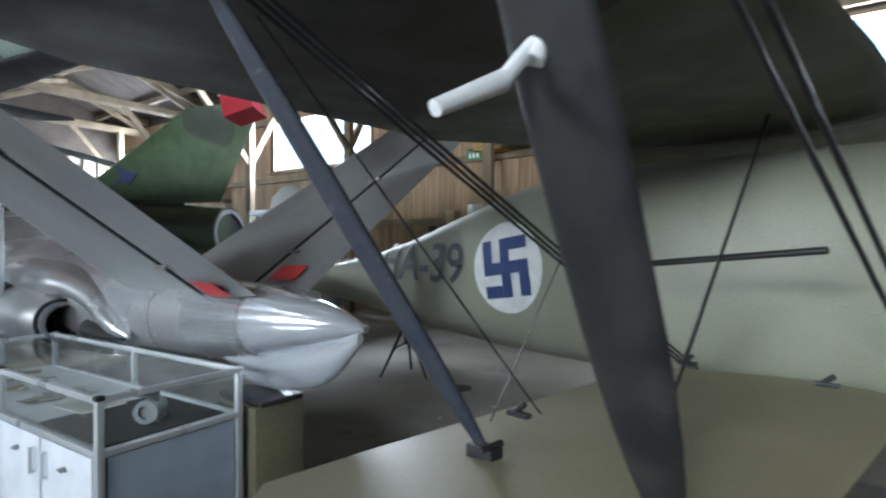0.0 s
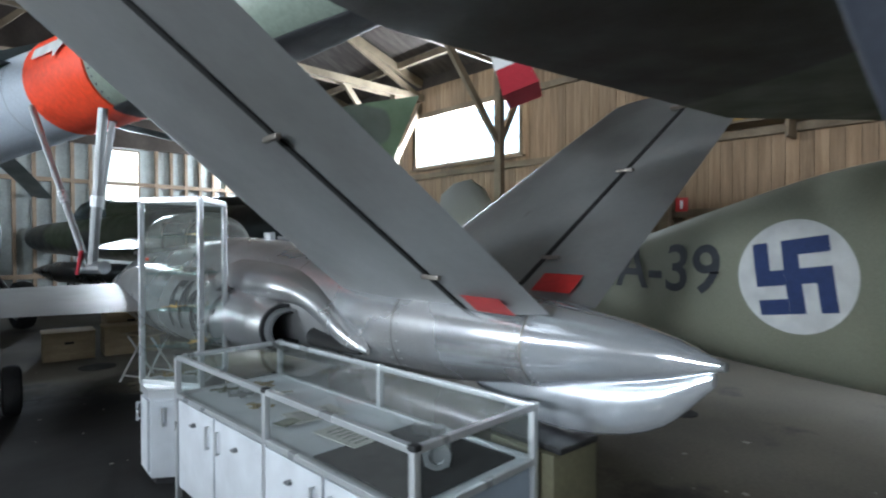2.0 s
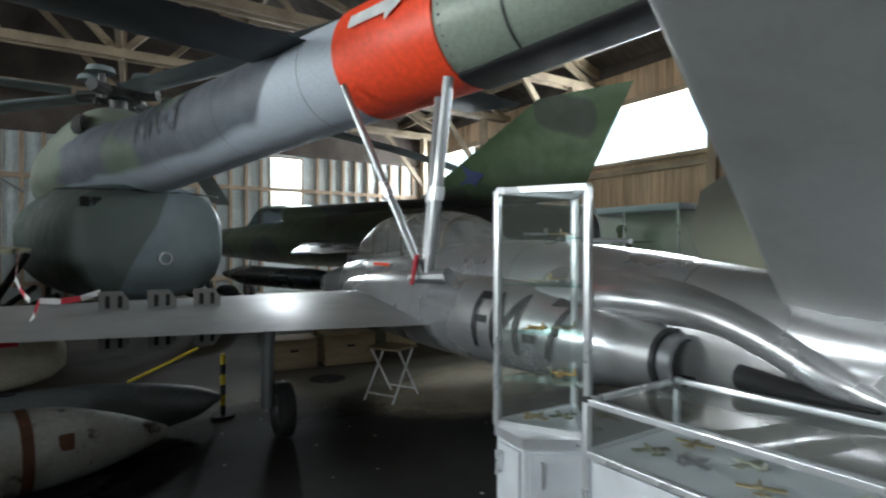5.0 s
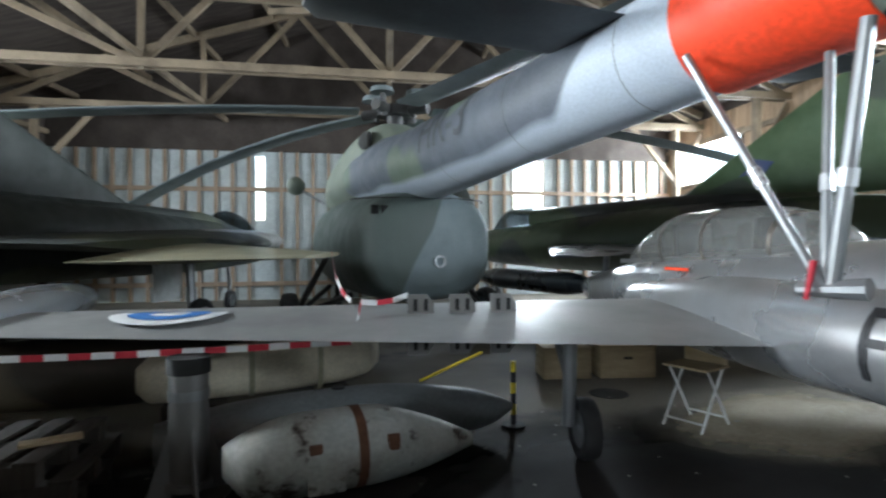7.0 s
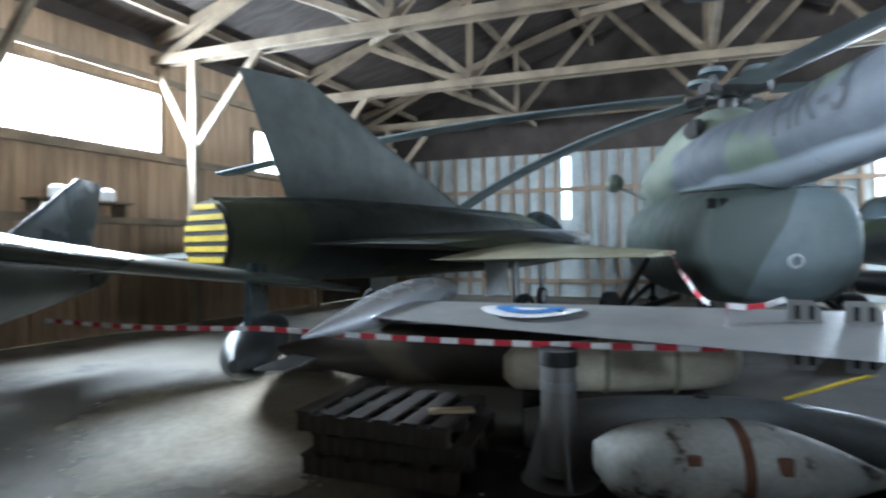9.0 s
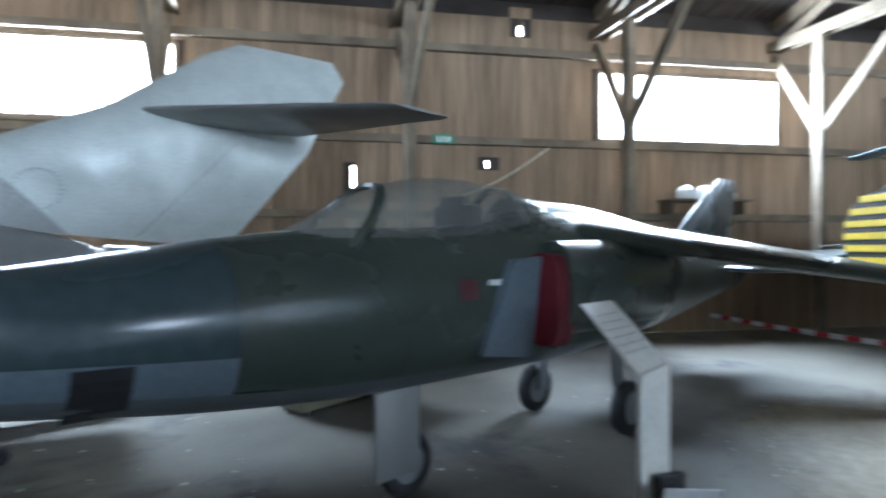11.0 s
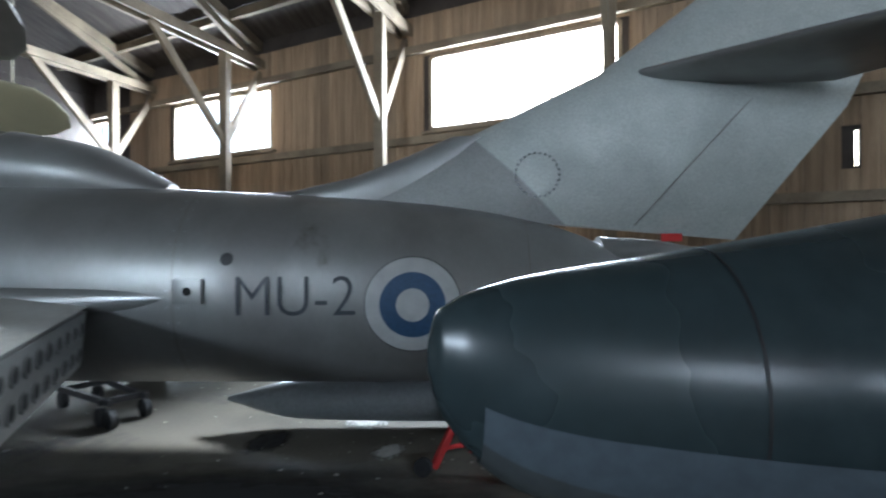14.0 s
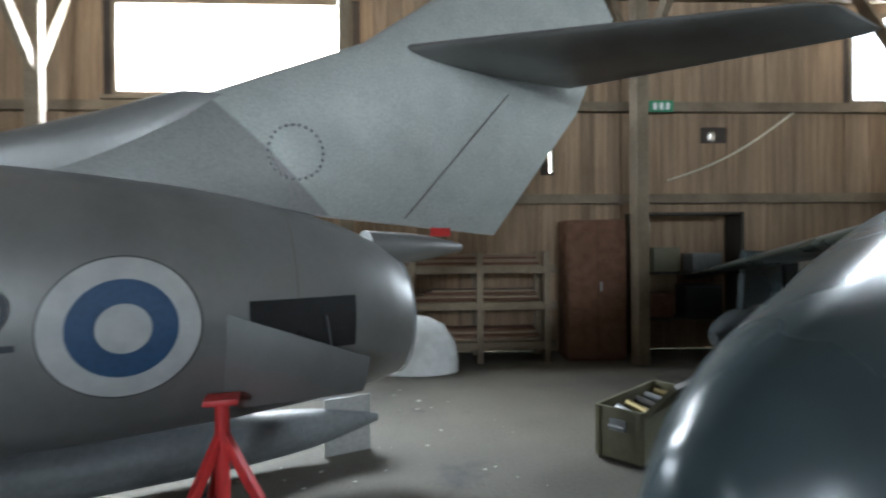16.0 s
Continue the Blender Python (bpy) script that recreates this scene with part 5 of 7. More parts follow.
    part("red_mark", boxes(((-0.2, 0.08, 1.57), (0.16, 0.012, 0.06))), "red", fin, "small red painted mark", 0)
    line = bmesh.new()
    beam(line, (0.1, 0.115, 1.66), (-0.82, 0.075, 2.64), 0.008, 0.006)
    part("rudder_gap", line, "burnt", fin)
    for side in (1, -1):
        tp = part("tailplane", foil([((0.05, side * 0.08, 2.86), (-1.45, side * 0.08, 2.77), 0.14, (0, 0, 1)), ((-1.4, side * 1.92, 2.75), (-2.1, side * 1.92, 2.71), 0.06, (0, 0, 1)), ((-1.55, side * 2.02, 2.74), (-2.08, side * 2.02, 2.71), 0.025, (0, 0, 1))]), "satin", ob, "grey swept tailplane")
        skin = side_of(st, side, 0.0, 0.0, 0.0, 1)
        rows_out = []
        for u in np.linspace(0, 1, 9):
            x = 1.32 - 0.66 * u
            top, low = 1.13 - 0.24 * u, 0.6 + 0.09 * u
            rows_out.append([skin(x, low + (top - low) * v) + Vector((0, side * (0.02 + 0.34 * u ** 0.9), 0)) for v in np.linspace(0, 1, 9)])
        brake_bm = bmesh.new()
        loops = [row + [p - Vector((0, side * 0.035, 0)) for p in reversed(row)] for row in rows_out]
        skin_rings(brake_bm, loops)
        part("airbrake", brake_bm, "satin", ob, "opened curved airbrake panel")
        inner = Vector((0, side * 0.05, 0))
        arm = rods((skin(0.95, 1.0), rows_out[5][5] - inner, 0.02), (skin(0.8, 1.08), rows_out[6][6] - inner, 0.012), n=10)
        part("airbrake_ram", arm, "strut_dark", ob)
        # no recess is cut: a near-black sheet on the skin carries the bay's shade
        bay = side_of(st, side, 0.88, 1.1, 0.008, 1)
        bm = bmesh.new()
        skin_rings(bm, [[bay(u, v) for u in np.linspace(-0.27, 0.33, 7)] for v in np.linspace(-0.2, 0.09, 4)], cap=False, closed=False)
        part("airbrake_bay", bm, "dark", ob, "open airbrake bay, its inner shade put into a near-black sheet", 0)
        wing = part("wing", foil([((7.0, side * 0.6, 1.12), (4.02, side * 0.6, 1.1), 0.3, (0, 0, 1)), ((5.0, side * 3.0, 1.05), (2.98, side * 3.0, 1.01), 0.2, (0, 0, 1)), ((3.85, side * 4.35, 1.0), (2.42, side * 4.35, 0.97), 0.14, (0, 0, 1))]), "wing_white", ob, "pale grey wing")
        for yy, x0 in ((1.7, 3.55), (2.75, 3.1)):
            fence = plate([(x0 + 0.02, side * yy, 1.05), (x0 + 1.5, side * yy, 1.15), (x0 + 1.3, side * yy, 1.27), (x0 + 0.6, side * yy, 1.2)], 0.012)
            part("wing_fence", fence, "wing_white", wing)
        flap = part("flap", skin_rings(bmesh.new(), [[(3.98, side * 0.72, 1.07), (4.02, side * 0.72, 0.7), (4.06, side * 0.72, 0.72), (4.04, side * 0.72, 1.08)], [(2.61, side * 3.84, 0.96), (2.65, side * 3.84, 0.56), (2.69, side * 3.84, 0.58), (2.67, side * 3.84, 0.97)]]), "satin", ob, "lowered flap with lightening holes", 0)
        for i in range(18):
            u = (i + 0.6) / 18.5
            c = Vector((3.98, side * 0.72, 0.97)).lerp(Vector((2.61, side * 3.84, 0.86)), u)
            for dz in (0.0, -0.17):
                h = c + Vector((0.012 + (0.018 if dz else 0), 0, dz))
                nrm = Vector((-0.93, -side * 0.42, 0))
                part("lightening_hole", disc(h + nrm * 0.004, 0.042, nrm, 0.004, 16), "dark", flap, "", 0)
                part("hole_rim", disc(h + nrm * 0.002, 0.058, nrm, 0.01, 16, 0.043), "satin", flap)
        part("main_gear_leg", rods(((5.0, side * 1.6, 0.95), (5.0, side * 1.65, 0.3), 0.06)), "steel", ob)
        wheel("main_wheel", ob, (5.0, side * 1.78, 0.3), 0.3, 0.16)
        part("wing_root_fairing", hull([(3.25, 1.14, 1.18, 0.02, 2), (3.7, 1.06, 1.23, 0.08, 2), (4.6, 0.95, 1.26, 0.14, 2)], n=16, y=side * 0.62), "satin", ob)
    part("canopy", hull([(3.75, 1.8, 2.02, 0.14, 2), (4.3, 1.8, 2.3, 0.3, 2), (5.0, 1.8, 2.45, 0.36, 2)], n=28, steps=6), "satin", ob, "faired canopy rear")
    part("canopy_glass", hull([(4.98, 1.85, 2.44, 0.355, 2), (5.9, 1.85, 2.5, 0.36, 2), (6.9, 1.8, 2.42, 0.33, 2), (7.5, 1.8, 1.98, 0.2, 2)], n=28, steps=5), "canopy", ob)
    part("canopy_frame", hull([(5.55, 1.84, 2.5, 0.37, 2), (5.67, 1.84, 2.51, 0.37, 2)], n=28, steps=1), "satin", ob)
    mu_side = side_of(st, 1, 2.58, 1.15, 0.012, -1)
    lettering(ob, "MU-2", 0.4, "ink", lambda u, v: mu_side(u * 0.93, v), thick=-0.004)
    roundel(ob, side_of(st, 1, 1.77, 1.1, 0.01, -1), [(0.335, 0.33, "black"), (0.328, 0.0, "roundel_white"), (0.228, 0.115, "roundel_blue")])
    roundel(ob, side_of(st, 1, 3.05, 1.42, 0.01, -1), [(0.045, 0.0, "black")])
    box_place = side_of(st, 1, 3.3, 1.2, 0.02, -1)
    part("data_plate", boxes((box_place(0, 0), (0.2, 0.02, 0.17)), bevel=0.005), "satin", ob)
    part("plate_hole", disc(box_place(0, 0) + Vector((0, 0.012, 0)), 0.03, (0, 1, 0), 0.004, 16), "dark", ob, "", 0)
    return ob


def biplane():
    """Fabric-covered two-bay biplane; x forward, origin under the rear fuselage."""
    ob = thing("biplane", Matrix.Translation((4.26, 1.42, 0)) @ Matrix.Rotation(radians(-107.5), 4, "Z"), "green fabric-covered biplane with dark struts and bracing wires", "aircraft")
    st = [(-4.2, 0.95, 1.16, 0.06, 2.2), (-2.6, 0.84, 1.29, 0.2, 2.4), (-1.4, 0.72, 1.53, 0.31, 2.5), (-0.6, 0.65, 1.76, 0.39, 2.6), (0.3, 0.61, 1.98, 0.45, 2.8), (1.2, 0.6, 2.02, 0.5, 2.8), (2.6, 0.58, 1.98, 0.5, 2.8), (4.2, 0.62, 1.8, 0.45, 2.4), (5.2, 0.8, 1.5, 0.25, 2)]
    part("fuselage", hull(st, steps=5), "linen", ob)
    part("tail_fin", foil([((-3.1, 0, 1.18), (-4.5, 0, 1.1), 0.08, (0, 1, 0)), ((-3.25, 0, 1.7), (-4.75, 0, 1.7), 0.07, (0, 1, 0)), ((-3.6, 0, 2.15), (-4.6, 0, 2.15), 0.05, (0, 1, 0)), ((-3.9, 0, 2.3), (-4.3, 0, 2.28), 0.04, (0, 1, 0))]), "linen", ob)
    for side in (1, -1):
        part("tailplane", foil([((-2.9, side * 0.1, 1.15), (-4.3, side * 0.1, 1.15), 0.09, (0, 0, 1)), ((-3.3, side * 1.8, 1.15), (-4.2, side * 1.8, 1.15), 0.04, (0, 0, 1))]), "linen", ob)
        # wings: lower and upper, rounded tips
        s = -side  # the flank that carries the near wing is y < 0
        part("lower_wing", foil([((2.45, s * 0.45, 0.74), (1.2, s * 0.45, 0.72), 0.11, (0, 0, 1)), ((2.4, s * 2.5, 0.77), (1.18, s * 2.5, 0.75), 0.1, (0, 0, 1)), ((2.25, s * 2.95, 0.78), (1.22, s * 2.95, 0.77), 0.08, (0, 0, 1)), ((1.9, s * 3.15, 0.78), (1.45, s * 3.15, 0.78), 0.03, (0, 0, 1))]), "linen_wing", ob)
    for y0, y1 in ((-1, 1), (1, -1)):
        sg = y0
        part("upper_wing", foil([((1.3, sg * 3.95, 2.24), (0.75, sg * 3.95, 2.24), 0.04, (0, 0, 1)), ((2.1, sg * 3.7, 2.24), (0.3, sg * 3.7, 2.22), 0.12, (0, 0, 1)), ((2.3, sg * 3.2, 2.23), (0.13, sg * 3.2, 2.2), 0.16, (0, 0, 1)), ((2.4, sg * 1.2, 2.2), (0.1, sg * 1.2, 2.16), 0.17, (0, 0, 1)), ((2.4, sg * 0.01, 2.2), (0.7, sg * 0.01, 2.17), 0.17, (0, 0, 1))]), "linen_upper", ob, "brown and green camouflaged upper wing")
    return ob


trainer()
helicopter()
supersonic_jet()
delta_jet()
light_fighter()
swept_fighter()
biplane()


# ---- biplane rigging and marks ----
def rig_biplane(ob):
    def strut(name, a, b, chord, thick, mat, label):
        a, b = Vector(a), Vector(b)
        d = (b - a).normalized()
        fore = (Vector((1, 0, 0)) - d * d.x).normalized()
        out = d.cross(fore)
        bm = bmesh.new()
        rings = []
        for u in np.linspace(0, 1, 12):
            c = a.lerp(b, u)
            k = 1 - 0.55 * abs(2 * u - 1) ** 3
            rings.append([c + fore * chord / 2 * k * math.cos(t) + out * thick / 2 * k * math.sin(t) for t in [2 * math.pi * i / 16 for i in range(16)]])
        s = part(name, skin_rings(bm, rings), mat, ob, label)
        foot = bmesh.new()
        box(foot, a + Vector((0, 0, -0.01)), (0.11, 0.06, 0.05), None, 0.008)
        rod(foot, a + Vector((0.03, -0.05, 0.015)), a + Vector((0.03, 0.05, 0.015)), 0.012)
        part("strut_foot", foot, "black", s)

    strut("rear_strut", (1.56, -2.36, 0.81), (1.32, -3.16, 2.16), 0.10, 0.05, "strut_blue", "chipped blue-grey wing strut")
    strut("front_strut", (2.172, -2.394, 0.81), (2.236, -3.125, 2.16), 0.19, 0.06, "strut_dark", "worn black wing strut")

    def wire(a, b, r=0.007):
        part("bracing_wire", rods((a, b, r), n=6), "cable", ob)

    for k in range(3):
        o = 0.035 * (k - 1)
        wire((1.4 + o, -3.1, 2.13), (1.5 + o, -0.55, 0.78))
    for k in range(2):
        wire((2.33 + 0.05 * k, -2.8, 2.14), (2.52 + 0.05 * k, -0.55, 0.8), 0.009)
    wire((2.0, -2.1, 0.84), (1.9, -0.6, 2.12))
    wire((1.45, -2.2, 0.84), (0.9, -0.5, 1.95), 0.004)
    wire((1.45, -1.9, 0.8), (1.3, -3.0, 2.1), 0.004)
    part("spreader_rod", rods(((1.55, -1.3, 1.38), (2.3, -1.4, 1.45), 0.014)), "cable", ob)
    for x, y in ((1.42, -2.0), (1.9, -1.85), (1.5, -0.6), (2.15, -0.62)):
        f = bmesh.new()
        box(f, (x, y, 0.815), (0.1, 0.035, 0.02), None, 0.004)
        rod(f, (x - 0.03, y, 0.81), (x + 0.03, y, 0.86), 0.012)
        part("wire_fitting", f, "black", ob)
    # laced inspection strip
    strip = bmesh.new()
    side = side_of([(-0.6, 0.65, 1.76, 0.39, 2.6), (0.3, 0.61, 1.98, 0.45, 2.8), (1.2, 0.6, 2.02, 0.5, 2.8)], -1, 0.74, 1.3, 0.012, 1)
    skin_rings(strip, [[side(u - 0.13 * (v / 0.5), v) for u in (-0.05, 0.05)] for v in np.linspace(-0.6, 0.58, 14)], cap=False, closed=False)
    st = part("lacing_strip", strip, "polished", ob, "bright metal strip with lacing", 0)
    for v in np.linspace(-0.58, 0.55, 30):
        bm = bmesh.new()
        box(bm, side(-0.058 - 0.13 * (v / 0.5), v), (0.03, 0.012, 0.02))
        part("lacing", bm, "white", st, "", 0)
    # white disc with a blue hooked emblem, and the code
    tail = [(-2.6, 0.84, 1.29, 0.2, 2.4), (-1.4, 0.72, 1.53, 0.31, 2.5), (-0.6, 0.65, 1.76, 0.39, 2.6), (0.3, 0.61, 1.98, 0.45, 2.8), (1.2, 0.6, 2.02, 0.5, 2.8)]
    roundel(ob, side_of(tail, -1, 0.08, 1.3, 0.008, 1), [(0.35, 0.0, "white")])
    face = side_of(tail, -1, 0.08, 1.3, 0.02, 1)
    a, w = 0.225, 0.047
    c8, s8 = math.cos(radians(8)), math.sin(radians(8))
    for x0, x1, y0, y1 in ((-w, w, -a, a), (-a, -w, -w, w), (w, a, -w, w), (w, a, a - 2 * w, a), (-a, -w, -a, -a + 2 * w), (a - 2 * w, a, -a, -w), (-a, -a + 2 * w, w, a)):
        bm = bmesh.new()
        skin_rings(bm, [[face(u * c8 - v * s8, u * s8 + v * c8) for u in np.linspace(x0, x1, 4)] for v in np.linspace(y0, y1, 4)], cap=False, closed=False)
        part("insignia_bar", bm, "blue", ob, "", 0)
    lettering(ob, "HA-39", 0.48, "ink", side_of(tail, -1, -1.04, 1.3, 0.015, 1), thick=0.006)
    # pitot head under the upper wing
    pit = rods(((2.24, -3.0, 2.12), (2.205, -2.945, 1.8), 0.012), ((2.205, -2.945, 1.81), (2.172, -3.0, 1.735), 0.014), n=10)
    p = part("pitot_bracket", pit, "white", ob, "white painted pitot bracket")
    part("pitot_joint", rods(((2.21, -2.93, 1.82), (2.195, -2.955, 1.77), 0.024, 0.022), n=14), "white", p)
    part("pitot_head", rods(((2.172, -3.0, 1.733), (2.151, -3.131, 1.67), 0.019, 0.014), n=14), "white", p)


rig_biplane(bpy.data.objects["biplane"])


# ---- showcases ----
def handle(parent, c, vertical=True):
    bm = bmesh.new()
    x, y, z = c
    rod(bm, (x, y, z - 0.06), (x, y, z + 0.06), 0.008)
    for d in (-0.055, 0.055):
        rod(bm, (x, y, z + d), (x + 0.03, y, z + d), 0.006)
    part("handle", bm, "alu_profile", parent)


def low_showcase():
    ob = thing("low_showcase", pose(1.19, 2.17, 0, 0, 0, -4.6), "white low showcase with a glass top and aluminium edges", "display case")
    W, L, H, G = 0.65, 2.03, 0.85, 0.63
    part("cabinet", boxes(((W / 2, L / 2, 0.36), (W - 0.02, L - 0.02, 0.52)), bevel=0.004), "case_white", ob)
    part("end_panel", boxes(((W / 2, 0.004, 0.36), (W - 0.06, 0.012, 0.5))), "case_blue", ob, "grey-blue end panel", 0)
    part("plinth", boxes(((W / 2, L / 2, 0.05), (W - 0.1, L - 0.1, 0.1))), "black", ob)
    part("display_floor", boxes(((W / 2, L / 2, G - 0.005), (W - 0.03, L - 0.03, 0.015))), "case_white", ob)
    part("felt_mat", boxes(((W / 2, 0.36, G + 0.006), (W - 0.08, 0.6, 0.006))), "case_floor", ob)
    for z in (G, H):
        for a, b in (((0, 0, z), (W, 0, z)), ((0, L, z), (W, L, z)), ((0, 0, z), (0, L, z)), ((W, 0, z), (W, L, z))):
            bm = bmesh.new()
            beam(bm, a, b, 0.026, 0.026, 0.003)
            part("edge_profile", bm, "alu_profile", ob, "", 0)
    for x, y in ((0, 0), (W, 0), (0, L), (W, L), (0, 0.98), (W, 0.98)):
        low = 0.0 if y in (0, L) else 0.1
        part("post", boxes(((x, y, (H + low) / 2), (0.03, 0.03, H - low)), bevel=0.004), "alu_profile", ob)
        part("corner_cap", boxes(((x, y, H + 0.008), (0.036, 0.036, 0.022)), bevel=0.006), "black" if x == 0 else "alu_profile", ob)
    for c, s in (((W / 2, L / 2, H + 0.004), (W - 0.03, L - 0.03, 0.006)), ((0, 0.49, (G + H) / 2), (0.006, 0.93, H - G - 0.03)), ((0, 1.5, (G + H) / 2), (0.006, 1.0, H - G - 0.03)), ((W, L / 2, (G + H) / 2), (0.006, L - 0.04, H - G - 0.03)), ((W / 2, 0, (G + H) / 2), (W - 0.04, 0.006, H - G - 0.03)), ((W / 2, L, (G + H) / 2), (W - 0.04, 0.006, H - G - 0.03))):
        g = part("pane", sheet_of(c, s), "glass", ob, "", 0)
        g.visible_shadow = False
    for i, (y0, y1) in enumerate(((0.04, 0.5), (0.52, 0.98), (1.0, 1.5), (1.52, 1.99))):
        d = part("door", boxes(((-0.004, (y0 + y1) / 2, 0.36), (0.016, y1 - y0, 0.5)), bevel=0.003), "case_white", ob)
        handle(d, (-0.03, y1 - 0.05 if i % 2 == 0 else y0 + 0.05, 0.5))
        lock = rods(((-0.03, (y0 + y1) / 2, 0.52), (-0.01, (y0 + y1) / 2, 0.52), 0.012), n=10)
        box(lock, (-0.033, (y0 + y1) / 2, 0.52), (0.008, 0.035, 0.008))
        part("lock", lock, "steel", d)
    return pose(1.19, 2.17, 0, 0, 0, -4.6), G + 0.012


case_at, case_floor = low_showcase()


def pump(m):
    ob = thing("fuel_pump", m, "small grey cast metal aircraft pump on black felt", "exhibit")
    part("body", rods(((0, 0, 0.05), (0.14, 0, 0.05), 0.045), ((0.07, 0, 0.05), (0.07, 0, 0.14), 0.03), n=18), "steel", ob)
    part("flange", disc((-0.02, 0, 0.055), 0.055, (1, 0, 0), 0.025, 20, 0.032), "steel", ob)
    part("inlet", rods(((0.07, 0.02, 0.12), (0.07, 0.1, 0.13), 0.02), n=12), "steel", ob)
    part("base_lug", boxes(((0.07, 0, 0.008), (0.12, 0.1, 0.016)), bevel=0.004), "steel", ob)


pump(case_at @ pose(0.3, 0.2, case_floor, 0, 0, 40))
for k, (x, y, w, l, a, mat, name, label) in enumerate(((0.3, 0.75, 0.22, 0.3, 4, "paper", "document", "yellowed printed sheet under the glass"), (0.34, 1.12, 0.28, 0.2, -6, "paper", "document", "white information sheet in the showcase"), (0.18, 1.1, 0.12, 0.09, 10, "olive", "photograph", "small dark photograph lying flat"))):
    bm = boxes(((0, 0, 0.002), (w, l, 0.004)), bevel=0.001)
    ob = part(name, bm, mat, None, "", 0)
    ob.matrix_world = case_at @ pose(x, y, case_floor, 0, 0, a)
    tagged(ob, label, name, "papers in the showcase")
    if name == "document":
        for r in range(6):
            ln = part("text_line", boxes(((0, -l * 0.36 + r * l * 0.13, 0.0048), (w * 0.7, 0.006, 0.001))), "black", ob, "", 0)
    else:
        part("image_area", boxes(((0, 0, 0.0048), (w * 0.8, l * 0.75, 0.001))), "linen", ob, "", 0)


def model_plane(m, mat, scale=1.0):
    ob = thing("model_aircraft", m, "tiny scale model aircraft on display", "model", "scale models in the showcases")
    s = scale
    part("fuselage", hull([(-0.09 * s, 0.01, 0.02, 0.004, 2), (0, 0.004, 0.03 * s, 0.012 * s, 2), (0.08 * s, 0.008, 0.022, 0.008 * s, 2)], n=10, steps=2), mat, ob)
    part("wing", boxes(((0.0, 0, 0.014), (0.045 * s, 0.2 * s, 0.005)), bevel=0.002), mat, ob)
    part("tail", boxes(((-0.08 * s, 0, 0.016), (0.02 * s, 0.07 * s, 0.004)), ((-0.082 * s, 0, 0.03), (0.02 * s, 0.004, 0.03)), bevel=0.001), mat, ob)


for x, y, a, mat in ((0.2, 1.42, 30, "brass"), (0.38, 1.55, 80, "linen"), (0.22, 1.68, -20, "steel"), (0.42, 1.8, 10, "brass"), (0.2, 1.86, 60, "olive")):
    model_plane(case_at @ pose(x, y, case_floor, 0, 0, a), mat, 0.8)

TALL = pose(1.62, 4.58, 0)


def prism(outline, z0, z1, grow=0.0):
    """A solid with the given outline, its corners pushed out by grow."""
    c = sum((Vector((x, y, 0)) for x, y in outline), Vector()) / len(outline)
    out = [Vector((x, y, 0)) + (Vector((x, y, 0)) - c).normalized() * grow for x, y in outline]
    return skin_rings(bmesh.new(), [[p + Vector((0, 0, z0)) for p in out], [p + Vector((0, 0, z1)) for p in out]])


def upright_pane(a, b, z0, z1):
    bm = bmesh.new()
    bm.faces.new([bm.verts.new(p) for p in ((*a, z0), (*b, z0), (*b, z1), (*a, z1))])
    return bm


